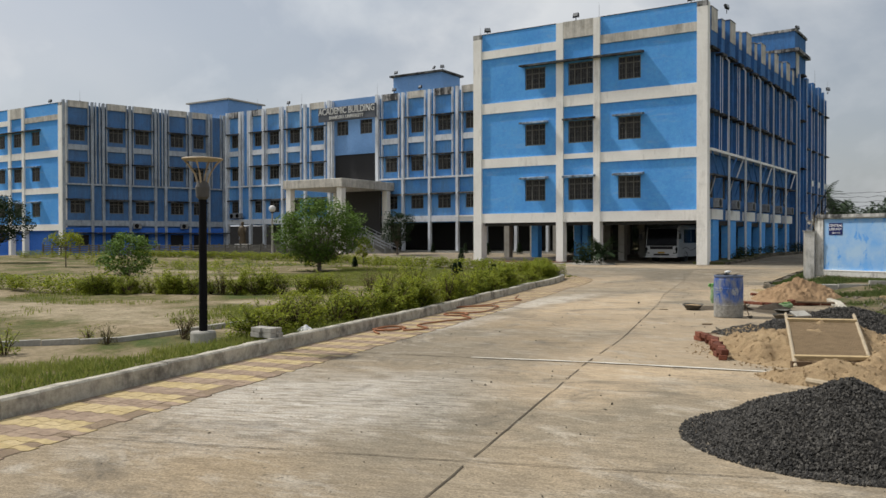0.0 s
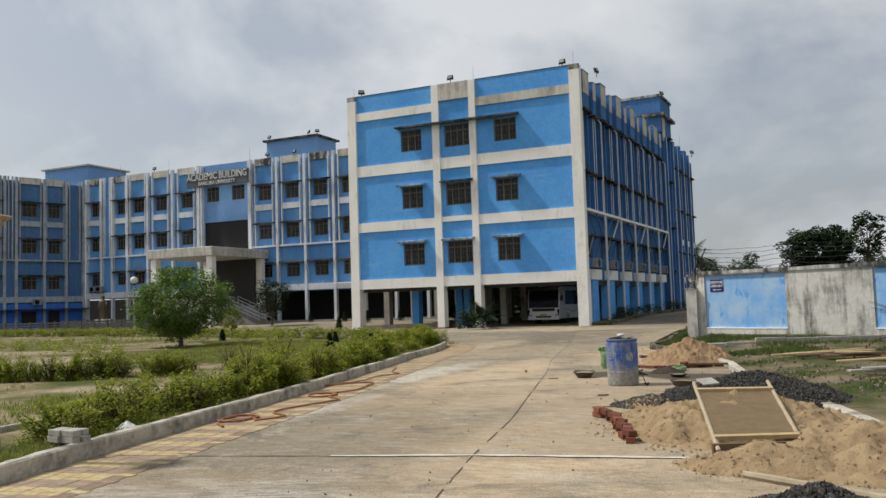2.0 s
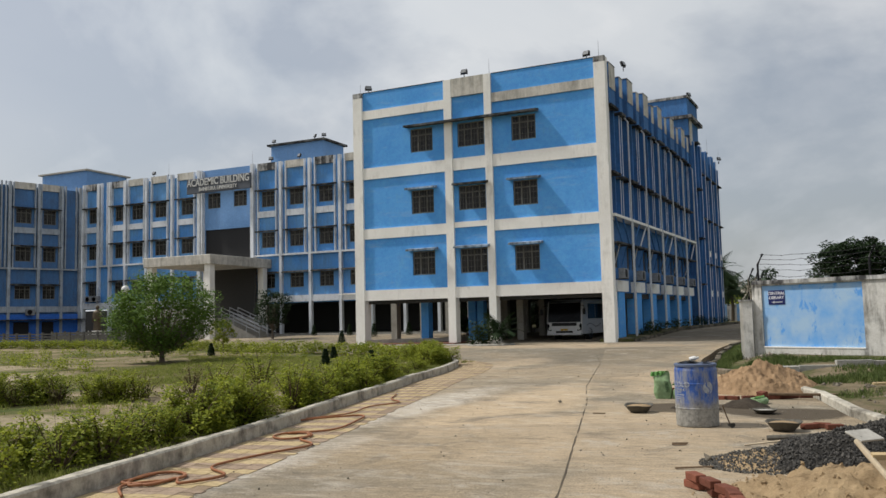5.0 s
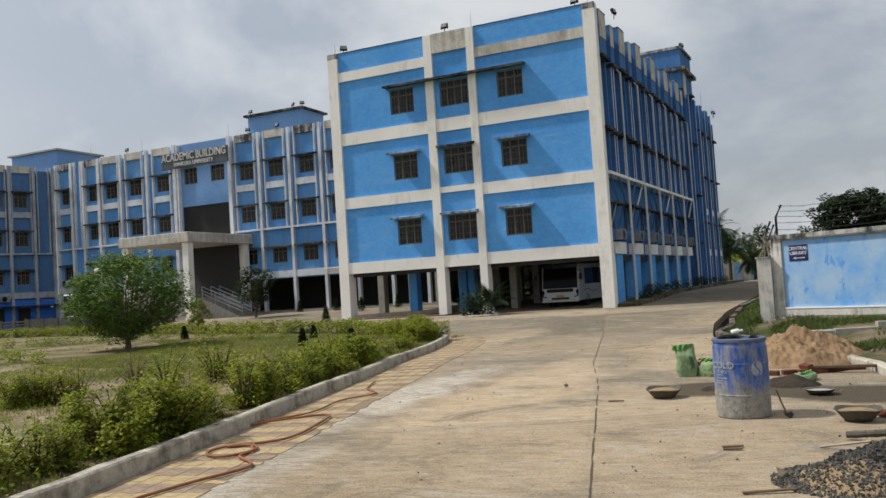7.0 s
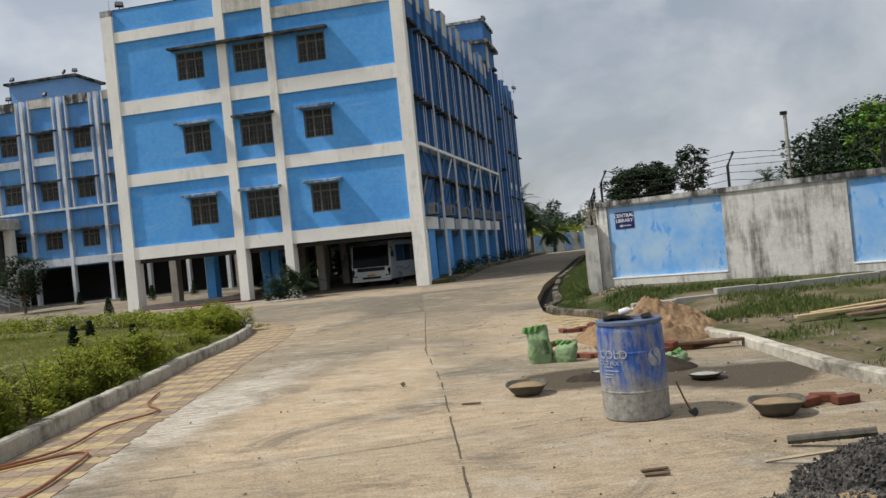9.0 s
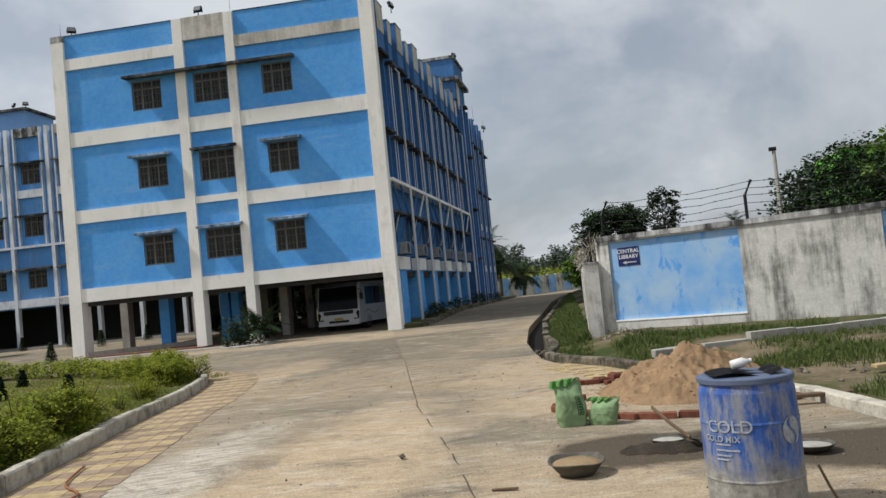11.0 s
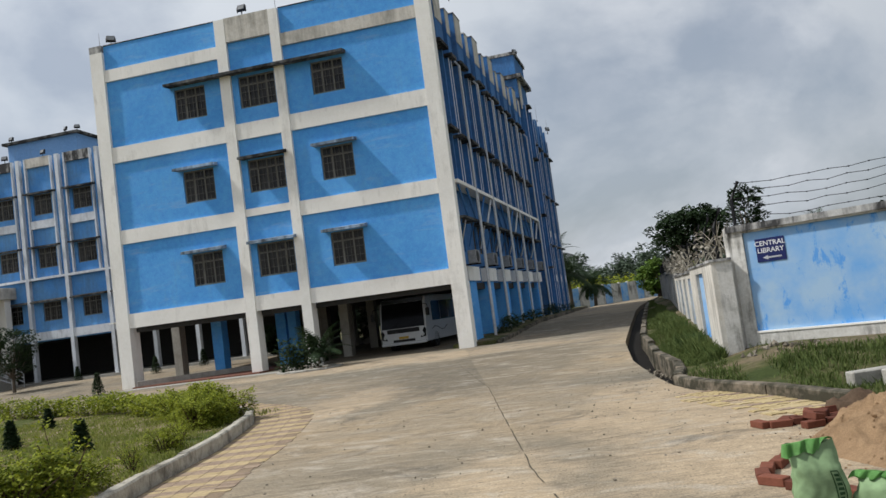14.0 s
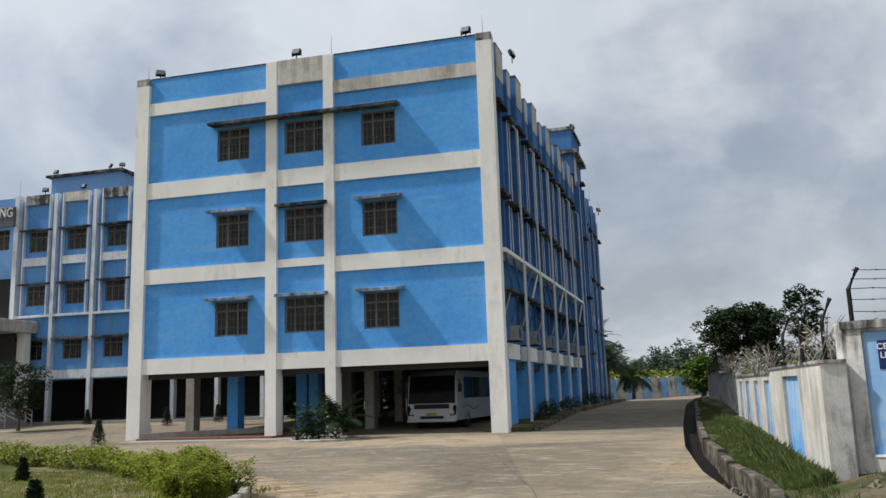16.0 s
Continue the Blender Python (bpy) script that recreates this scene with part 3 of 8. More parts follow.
loft("drain", arange(29.2, 108, 0.8), lambda y: right_x(y) - 0.05, lambda y: right_x(y) + 0.05 + drain_width(y), lambda x, y: rise(y) - 0.26, 2, DRAIN_BED, "dark open drain between the lane and the verge", "drain", 0.05)

# ---- the academic building ----


def wall_holes(bm, u0, u1, z0, z1, holes, w=0.0, thick=0.25):
    """A wall in the plane y = w, its back at w + thick, with openings (u0, u1, z0, z1) through it."""
    us = sorted({u0, u1, *[v for h in holes for v in h[:2]]})
    zs = sorted({z0, z1, *[v for h in holes for v in h[2:]]})
    us = [u for u in us if u0 <= u <= u1]
    zs = [z for z in zs if z0 <= z <= z1]

    def quad(*p):
        bm.faces.new([bm.verts.new(v) for v in p])
    for a, b in zip(us, us[1:]):
        for c, d in zip(zs, zs[1:]):
            mu, mz = (a + b) / 2, (c + d) / 2
            if any(h[0] < mu < h[1] and h[2] < mz < h[3] for h in holes):
                continue
            quad((a, w, c), (b, w, c), (b, w, d), (a, w, d))
            quad((a, w + thick, c), (a, w + thick, d), (b, w + thick, d), (b, w + thick, c))
    for a, b, c, d in [*holes, (u0, u1, z0, z1)]:
        quad((a, w, c), (a, w + thick, c), (b, w + thick, c), (b, w, c))
        quad((a, w, d), (b, w, d), (b, w + thick, d), (a, w + thick, d))
        quad((a, w, c), (a, w, d), (a, w + thick, d), (a, w + thick, c))
        quad((b, w, c), (b, w + thick, c), (b, w + thick, d), (b, w, d))


WINDOW_MESHES = {}


def window_meshes(wd, ht):
    key = (round(wd, 2), round(ht, 2))
    if key in WINDOW_MESHES:
        return WINDOW_MESHES[key]
    bm = bmesh.new()
    t = 0.07
    n = 3 if wd < 1.6 else 4
    gaps = []
    for i in range(n):
        a = t if i == 0 else wd * i / n + 0.03
        b = wd - t if i == n - 1 else wd * (i + 1) / n - 0.03
        gaps += [(a, b, t, ht * 0.70), (a, b, ht * 0.70 + 0.05, ht - t)]
    wall_holes(bm, 0, wd, 0, ht, gaps, 0.0, 0.07)
    bmesh.ops.remove_doubles(bm, verts=bm.verts[:], dist=0.0005)
    frame_me = obj("window_frame", bm, FRAME_BROWN)
    bm = bmesh.new()
    k = max(6, round(wd / 0.2))
    for i in range(1, k):
        u = t + (wd - 2 * t) * i / k
        box(bm, (u - 0.006, -0.03, t), (u + 0.006, -0.012, ht - t))
    for j in range(1, 4):
        z = ht * j / 4
        box(bm, (t, -0.034, z - 0.008), (wd - t, -0.028, z + 0.008))
    grille = obj("window_grille", bm, GRILLE)
    bm = bmesh.new()
    for i in range(n):
        box(bm, (wd * i / n + 0.036, 0.03, t), (wd * (i + 1) / n - 0.036, 0.045, ht - t))
    pane = obj("window_pane", bm, GLASS)
    WINDOW_MESHES[key] = (frame_me.data, grille.data, pane.data)
    for o in (frame_me, grille, pane):
        bpy.data.objects.remove(o)
    return WINDOW_MESHES[key]


def window(parent, u, z, wd, ht, w, detail=True):
    fr, gr, pa = window_meshes(wd, ht)
    ob = shared("window", fr, parent, Matrix.Translation((u, w + 0.09, z)))
    shared("pane", pa, ob, Matrix())
    if detail:
        shared("grille", gr, ob, Matrix())
    return ob


def sunshade(parent, u0, u1, z, w, proj=0.5, thick=0.09, material=None):
    """A thin sloping slab over a window."""
    bm = bmesh.new()
    vs = box(bm, (u0, w - proj, z - 0.06), (u1, w, z + thick))
    for v in vs:
        if v.co.y < w - 0.01:
            v.co.z -= 0.05
            if v.co.z > z - 0.05:
                v.co.z -= 0.035
    return part("sunshade", bm, material or SHADE_TOP, parent)


def bars(name, parent, material, boxes, label=""):
    bm = bmesh.new()
    for a, b in boxes:
        box(bm, a, b)
    return part(name, bm, material, parent, label)


Z_BANDS = [(2.65, 3.28), (6.38, 7.0), (10.05, 10.75), (13.78, 14.32)]
WIN_Z = [4.06, 7.71, 11.41]


def end_front(parent, mirror=False):
    """The closed end wall of a wing, 15.8 m wide, on stilts."""
    U = (lambda a, b: (15.8 - b, 15.8 - a)) if mirror else (lambda a, b: (a, b))
    wins = [(3.87, 5.35), (6.95, 8.65), (10.3, 11.75)]
    holes = []
    for a, b in wins:
        a, b = U(a, b)
        holes += [(a, b, z, z + 1.42) for z in WIN_Z]
    bm = bmesh.new()
    wall_holes(bm, 0.3, 15.175, 2.75, 15.47, holes, 0.10, 0.25)
    part("wall", bm, BLUE, parent)
    for (a, b, z, t) in holes:
        window(parent, a, z, b - a, t - z, 0.10)
    # columns, from the ground to the parapet
    for a, b, top in ((0.0, 0.62, 15.46), (6.18, 6.66, 15.45), (8.73, 9.16, 15.45), (15.18, 15.8, 15.46)):
        a, b = U(a, b)
        wide = 0.7 if b - a > 0.6 else 0.55
        bm = bmesh.new()
        box(bm, (a, -0.06, -0.4), (b, wide, 2.7))
        box(bm, (a, -0.06, 2.7), (b, 0.50 if a > 15 else 0.096, top))
        part("column", bm, WHITE, parent)
        if b - a > 0.6:
            bars("column_head", parent, SOOTY, [((a - 0.003, -0.064, top - 0.30), (b + 0.003, 0.099, top + 0.012))], "black mould-stained column head")
    for i, (z0, z1) in enumerate(Z_BANDS):
        for a, b in ((0.62, 6.18), (6.66, 8.73), (9.16, 15.18)):
            if 6 < a < 7 and i == 3:
                continue
            p, q = U(a, b)
            lo, hi = (z0, z1) if not (6 < a < 7 and i == 1) else (6.70, 7.02)
            bars("band", parent, STAINED if (i == 3 and a > 9) else WHITE, [((p, 0.0, lo), (q, 0.097, hi))])
    a, b = U(6.66, 8.73)
    bars("parapet_block", parent, STAINED, [((a, -0.05, 14.4), (b, 0.095, 15.47))], "rain-stained cream block on the parapet")
    for a, b in ((0.62, 6.18), (9.16, 15.18)):
        p, q = U(a, b)
        bars("coping", parent, SHADE_TOP, [((p, 0.07, 15.47), (q, 0.38, 15.505))])
    for a, b in wins:
        a, b = U(a, b)
        for z in WIN_Z[:2]:
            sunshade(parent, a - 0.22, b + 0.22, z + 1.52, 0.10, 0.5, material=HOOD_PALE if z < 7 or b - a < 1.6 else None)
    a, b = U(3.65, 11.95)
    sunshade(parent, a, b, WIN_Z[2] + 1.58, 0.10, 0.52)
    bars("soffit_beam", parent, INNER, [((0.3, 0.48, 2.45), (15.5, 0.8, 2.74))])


def body(parent, footprint, z0, z1, material, roof_material):
    """The block behind the fronts: its back and hidden walls, floor slab and roof."""
    bm = bmesh.new()
    lo = [bm.verts.new((*p, z0)) for p in footprint]
    hi = [bm.verts.new((*p, z1)) for p in footprint]
    n = len(lo)
    for i in range(n):
        bm.faces.new((lo[i], lo[(i + 1) % n], hi[(i + 1) % n], hi[i]))
    bm.faces.new(lo[::-1])
    part("core", bm, material, parent)
    bm = bmesh.new()
    lo = [bm.verts.new((*p, z1 + 0.001)) for p in footprint]
    hi = [bm.verts.new((*p, z1 + 0.12)) for p in footprint]
    for i in range(n):
        bm.faces.new((lo[i], lo[(i + 1) % n], hi[(i + 1) % n], hi[i]))
    bm.faces.new(hi)
    bm.faces.new(lo[::-1])
    part("roof", bm, roof_material, parent)


def facade_frame(p, q, z):
    """Axes of a front that runs from p to q (seen from outside, left to right)."""
    d = (Vector(q) - Vector(p)).normalized()
    n = Vector((-d.y, d.x))
    return Matrix(((d.x, n.x, 0, p[0]), (d.y, n.y, 0, p[1]), (0, 0, 1, z), (0, 0, 0, 1)))


def bay_front(parent, bays, lower="open", depth=0.0, top=15.4, tint=None, white=None):
    """Bays (u0, u1, kind) of the long fronts: a column at each edge, framed panels with windows.
    kind: w window bay, s narrow blue slot, b blank."""
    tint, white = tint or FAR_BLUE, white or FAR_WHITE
    holes, panels = [], []
    for a, b, kind in bays:
        if kind == "w":
            m, h = (a + b) / 2, min(0.72, (b - a) / 2 - 0.5)
            for z, ht in zip(WIN_Z, (1.3, 1.42, 1.45)):
                holes.append((m - h, m + h, z, z + ht))
    u0, u1 = bays[0][0], bays[-1][1]
    bm = bmesh.new()
    wall_holes(bm, u0, u1, 2.7 if lower == "open" else -0.4, top - 0.35, holes, 0.3, 0.22)
    part("wall", bm, tint, parent)
    for a, b, z, t in holes:
        window(parent, a, z, b - a, t - z, 0.3, True)
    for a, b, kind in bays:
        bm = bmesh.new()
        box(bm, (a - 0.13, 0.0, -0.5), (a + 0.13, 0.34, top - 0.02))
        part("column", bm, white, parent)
        if kind == "w":
            m = (a + b) / 2
            l, r = m - 1.06, m + 1.06
            if b - a < 2.6:
                l, r = a + 0.18, b - 0.18
            # white frame round the two upper windows
            bars("panel_frame", parent, white, [((l, 0.06, 7.1), (l + 0.10, 0.298, top - 0.02)), ((r - 0.10, 0.06, 7.1), (r, 0.298, top - 0.02)), ((l + 0.10, 0.1, 10.45), (r - 0.10, 0.297, 11.0))])
            bars("parapet_block", parent, SOOTY if round(a * 3) % 2 else STAINED, [((l + 0.10, 0.1, 14.75), (r - 0.10, 0.299, top))])
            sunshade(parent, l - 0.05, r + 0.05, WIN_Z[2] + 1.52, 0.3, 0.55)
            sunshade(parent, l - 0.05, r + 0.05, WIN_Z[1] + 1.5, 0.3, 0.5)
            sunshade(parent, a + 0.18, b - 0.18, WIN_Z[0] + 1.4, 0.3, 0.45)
        elif kind == "s":
            bars("panel_frame", parent, white, [((a + 0.3, 0.06, 7.1), (a + 0.42, 0.298, top)), ((b - 0.42, 0.06, 7.1), (b - 0.3, 0.298, top))])
        bars("ledge", parent, white, [((a + 0.13, 0.0, 6.92), (b - 0.13, 0.297, 7.08))])
        bars("beam", parent, white, [((a + 0.13, 0.05, 2.78), (b - 0.13, 0.298, 3.35))])
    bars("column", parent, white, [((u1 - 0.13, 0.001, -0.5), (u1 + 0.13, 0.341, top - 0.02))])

BASE = 0.15
near_wing = thing("wing_building", Matrix.Translation((-29.15, 48.5, BASE)), "bright blue four-storey college wing with cream columns, raised on stilts", "building")
end_front(near_wing)
body(near_wing, [(0.3, 0.47), (14.95, 0.52), (16.72, 36.5), (0.3, 36.5)], 2.74, 14.7, INNER, CONC)


side_m = facade_frame((-13.85, 48.6), (-12.05, 85.0), BASE)
side_wing = new("side_axes")
side_wing.matrix_world = side_m
SIDE_BAY = 3.75


def side_fin(parent, u, z0, z1, w=0.36, edge=True):
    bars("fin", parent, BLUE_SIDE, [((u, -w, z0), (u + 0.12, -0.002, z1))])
    if edge:
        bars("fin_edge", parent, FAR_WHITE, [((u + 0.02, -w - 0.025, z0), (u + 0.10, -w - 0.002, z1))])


def side_bay(parent, a, k):
    """One bay of the long side: two hung parapet boxes, fins, braces and piers."""
    for u0, u1, w, top in ((a, a + 1.2, 0.50, 15.25), (a + 2.3, a + 2.95, 0.42, 15.0)):
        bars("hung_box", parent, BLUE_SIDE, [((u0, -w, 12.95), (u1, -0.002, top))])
        bars("box_face", parent, STAINED, [((u0 + 0.03, -w - 0.03, 13.9), (u1 - 0.03, -w - 0.002, top - 0.02))], "rain-stained pale face of the parapet box")
        bars("box_cap", parent, SOOTY, [((u0 - 0.02, -w - 0.04, top + 0.001), (u1 + 0.02, 0.2, top + 0.05))])
        bars("box_slab", parent, SHADE_TOP, [((u0 - 0.12, -w - 0.14, 12.80), (u1 + 0.12, -0.003, 12.948))])
        bars("box_slab", parent, SHADE_TOP, [((u0 - 0.12, -w - 0.14, 9.12), (u1 + 0.12, -0.003, 9.25))])
        side_fin(parent, u0 + 0.04, 9.26, 12.79, w - 0.1)
        side_fin(parent, u1 - 0.16, 9.26, 12.79, w - 0.1, u1 - u0 < 1)
        side_fin(parent, u0 + 0.04, 6.94, 9.11, w - 0.16)
        side_fin(parent, u1 - 0.16, 6.94, 9.11, w - 0.16, u1 - u0 < 1)
    # the tall pier and its rain pipes at the bay's edge
    for off, top, rad in ((3.30, 12.6, 0.05), (3.52, 6.8, 0.045)):
        bm = bmesh.new()
        tube(bm, [(a + off, -0.58, -0.15), (a + off, -0.58, top), (a + off, -0.4, top + 0.25)], rad, 8)
        part("drain_pipe", bm, PIPE, parent)
    # lattice between the two ledges, leaning each way in turn
    lo, hi = (a + 0.25, a + 1.55) if k % 2 else (a + 1.55, a + 0.25)
    for du, mt in ((0.0, BLUE_SIDE), (1.5, PIPE if k % 2 else BLUE_SIDE)):
        bm = bmesh.new()
        tube(bm, [(lo + du, -0.46, 5.5), (hi + du, -0.50, 6.74)], 0.05, 6)
        part("brace", bm, mt, parent)
    bars("window_hood", parent, SHADE_TOP, [((a + 0.2, -0.62, 5.34), (a + 3.0, -0.003, 5.44))])
    for du in (0.45, 1.15, 2.6):
        bm = bmesh.new()
        tube(bm, [(a + du, -0.42, 5.33), (a + du + 0.2, -0.06, 4.3)], 0.035, 6)
        part("stay", bm, PIPE if du == 1.15 else BLUE_SIDE, parent)
    bars("beam", parent, WHITE, [((a + 0.9, -0.30, 2.75), (a + 3.1, -0.003, 3.36))])
    bars("column", parent, BLUE, [((a + 1.35, -0.20, -0.4), (a + 2.55, 0.4, 2.74))])


def build_side(parent):
    n = 6
    holes = []
    for i in range(n):
        a = 0.55 + i * SIDE_BAY
        for z in WIN_Z:
            holes += [(a + 0.3, a + 1.0, z, z + 1.35), (a + 1.35, a + 2.25, z, z + 1.4)]
    for a in (26.5, 29.6, 32.8):
        for z in WIN_Z:
            holes.append((a + 0.4, a + 1.6, z, z + 1.4))
    bm = bmesh.new()
    wall_holes(bm, 0.42, 36.4, 2.7, 14.9, holes, 0.0, 0.22)
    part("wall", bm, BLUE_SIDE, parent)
    for a, b, z, t in holes:
        window(parent, a, z, b - a, t - z, 0.0)
    for i in range(n):
        side_bay(parent, 0.55 + i * SIDE_BAY, i)
    bars("ledge", parent, WHITE, [((0.43, -0.60, 6.78), (22.9, -0.004, 6.93))])
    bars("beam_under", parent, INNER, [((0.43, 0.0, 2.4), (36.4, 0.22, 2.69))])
    # the stair tower with its flared roof
    bm = bmesh.new()
    box(bm, (22.95, -0.55, -0.4), (25.75, 5.0, 15.3))
    box(bm, (22.2, -0.50, 15.302), (26.2, 5.0, 18.25))
    part("stair_tower", bm, BLUE_SIDE, parent)
    bars("tower_cap", parent, SOOTY, [((21.9, -0.85, 16.6), (26.5, 5.2, 16.85))])
    bars("tower_cap", parent, SOOTY, [((22.1, -0.62, 18.252), (26.3, 5.1, 18.45))])
    bars("tower_panel", parent, STAINED, [((22.6, -0.56, 14.6), (23.5, -0.502, 16.59))], "flaking pale panel under the tower roof")
    for u in (23.0, 24.3, 25.55):
        side_fin(parent, u, 0.1, 14.9, 0.72, u != 24.3)
    for z in (14.8, 11.1, 7.2, 3.6):
        bars("tower_hood", parent, SHADE_TOP, [((23.2, -1.0, z), (24.25, -0.553, z + 0.12))])
    for i in range(4):
        a = 26.2 + i * 2.75
        for u, w in ((a, 0.42), (a + 0.9, 0.3), (a + 1.8, 0.3)):
            side_fin(parent, u, 0.0, 15.1 if u == a else 14.6, w)
        for z in (12.85, 9.15, 5.4):
            bars("window_hood", parent, SHADE_TOP, [((a + 0.15, -0.6, z), (a + 1.75, -0.003, z + 0.1))])
        for z in (6.2, 2.8):
            bars("ledge", parent, WHITE, [((a + 0.95, -0.28, z), (a + 1.78, -0.004, z + 0.5))])
        if i < 3:
            bars("hung_box", parent, BLUE_SIDE, [((a + 0.95, -0.4, 13.2), (a + 1.75, -0.003, 15.3))])
    bars("ground_wall", parent, BLUE_SIDE, [((25.8, 0.0, -0.4), (36.4, 0.25, 2.7))])


build_side(side_wing)
for ob in list(side_wing.children):
    ob.parent = near_wing
    ob.matrix_basis = near_wing.matrix_world.inverted() @ side_m @ ob.matrix_basis
bpy.data.objects.remove(side_wing)

# stilts under the wing
stilts = []
for j, y in enumerate((4.2, 8.4, 12.6, 16.8, 21.0, 25.2, 29.4)):
    for u in (0.1, 4.3, 6.2, 8.8, 12.3):
        if u < 12 or y > 14:
            stilts.append((u, y))
for k, (u, y) in enumerate(stilts):
    bm = bmesh.new()
    box(bm, (u, y, -0.4), (u + 0.42, y + 0.55, 2.73))
    part("stilt", bm, (BLUE if k in (1, 2) else CONC), near_wing)
# Floor and back wall carry the undercroft's shade in their colour.
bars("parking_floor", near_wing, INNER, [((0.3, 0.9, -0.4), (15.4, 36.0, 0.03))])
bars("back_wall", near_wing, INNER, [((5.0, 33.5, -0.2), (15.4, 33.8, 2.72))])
# blue stub walls and the low rim of the ramp in the first bay
for u, y in ((3.2, 2.4), (5.5, 4.4)):
    bm = bmesh.new()
    box(bm, (u, y, -0.3), (u + 0.5, y + 0.6, 2.73))
    part("stub_column", bm, BLUE, near_wing)

CB = 0.6
centre_m = facade_frame((-71.4, 65.0), (-27.0, 65.0), CB)
centre = thing("main_building", centre_m, "blue and white four-storey main college block with window bays", "building")
C0 = -71.4
cx = lambda x: x - C0
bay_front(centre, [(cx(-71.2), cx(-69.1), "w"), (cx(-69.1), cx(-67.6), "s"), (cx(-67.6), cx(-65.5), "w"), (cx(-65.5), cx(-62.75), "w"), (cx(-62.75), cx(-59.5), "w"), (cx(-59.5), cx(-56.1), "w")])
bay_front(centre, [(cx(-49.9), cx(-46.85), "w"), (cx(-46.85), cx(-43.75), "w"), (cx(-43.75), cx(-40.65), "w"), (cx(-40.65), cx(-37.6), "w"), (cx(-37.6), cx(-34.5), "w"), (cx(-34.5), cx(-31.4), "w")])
body(centre, [(0.0, 0.52), (44.0, 0.52), (44.0, 16.0), (0.0, 16.0)], 2.75, 14.8, INNER, CONC)
bars("plinth", centre, CONC, [((0.0, -0.4, -1.0), (44.0, 16.0, 0.0))])
# Shade-dark backing, run past the end to close off the sky.
bars("back_wall", centre, INNER, [((-14.0, 7.0, -1.0), (44.0, 7.2, 2.74))])
# the portal between the two runs of bays
pa, pb = cx(-56.1), cx(-49.9)
bm = bmesh.new()
wall_holes(bm, pa + 0.16, pb - 0.16, 2.7, 15.4, [(pa + 0.5, pb - 0.45, 3.0, 9.75), (pa + 0.8, pa + 2.3, 11.75, 13.2), (pb - 2.35, pb - 0.85, 11.75, 13.2)], 0.3, 0.22)
part("portal_wall", bm, BLUE_PALE, centre)
for u in (pa + 0.8, pb - 2.35):
    window(centre, u, 11.75, 1.5, 1.45, 0.3)
# Black plates put the portal's unlit depth into colour.
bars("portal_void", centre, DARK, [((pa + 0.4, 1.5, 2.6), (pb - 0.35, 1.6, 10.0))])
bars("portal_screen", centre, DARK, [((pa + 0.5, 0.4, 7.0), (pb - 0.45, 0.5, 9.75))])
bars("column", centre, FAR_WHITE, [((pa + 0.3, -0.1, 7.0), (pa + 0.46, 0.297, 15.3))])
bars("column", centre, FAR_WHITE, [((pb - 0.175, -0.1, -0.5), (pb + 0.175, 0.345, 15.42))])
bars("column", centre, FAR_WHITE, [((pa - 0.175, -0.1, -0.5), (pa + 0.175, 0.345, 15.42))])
# rooftop room
bm = bmesh.new()
box(bm, (cx(-51.5), 5.0, 14.9), (cx(-45.5), 8.6, 18.1))
part("rooftop_room", bm, BLUE_PALE, centre)
bars("rooftop_slab", centre, SHADE_TOP, [((cx(-51.8), 4.7, 18.1), (cx(-45.2), 8.9, 18.28))])

# the far wing: its inner front and its end wall
inner_m = facade_frame((-76.7, 48.5), (-71.3, 65.1), 0.35)
inner = thing("far_wing_building", inner_m, "blue four-storey far wing with white columns and rows of windows", "building")
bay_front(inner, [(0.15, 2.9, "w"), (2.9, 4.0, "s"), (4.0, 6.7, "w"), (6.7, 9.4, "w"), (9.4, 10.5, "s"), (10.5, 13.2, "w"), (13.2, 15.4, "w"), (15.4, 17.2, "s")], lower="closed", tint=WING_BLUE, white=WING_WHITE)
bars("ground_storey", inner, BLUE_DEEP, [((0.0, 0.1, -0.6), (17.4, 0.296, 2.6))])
# Each opening is a near-black panel; its unlit inside is only colour.
for u, z, wd in ((1.2, 0.7, 1.3), (4.7, 0.7, 1.3), (7.4, -0.2, 1.2), (11.0, 0.7, 1.4), (13.6, -0.2, 1.1)):
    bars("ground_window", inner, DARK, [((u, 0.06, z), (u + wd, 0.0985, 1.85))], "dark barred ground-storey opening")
bars("awning", inner, SHADE_TOP, [((0.0, -0.9, 2.0), (17.4, 0.1, 2.1))])
far_end_m = Matrix.Translation((-76.7 - 15.8, 48.5, 0.0))
far_end = thing("far_wing_end", far_end_m, "blue end wall of the far college wing with cream bands", "building")
end_front(far_end)
body(far_end, [(0.3, 0.47), (15.4, 0.47), (20.6, 16.4), (0.3, 16.4)], 0.0, 14.6, BLUE_DEEP, CONC)
bm = bmesh.new()
box(bm, (-79.2, 66.6, 14.5), (-72.6, 72.0, 17.9))
tower_l = thing("rooftop_stair_room", Matrix(), "pale blue stair room standing on the roof", "building")
part("wall", bm, BLUE_PALE, tower_l)
bars("roof", tower_l, CONC, [((-79.5, 66.3, 17.9), (-72.3, 72.3, 18.05))])

# ---- boundary walls ----
WC = Vector((-5.2, 32.3))
WD = Vector((0.906, -0.423)).normalized()


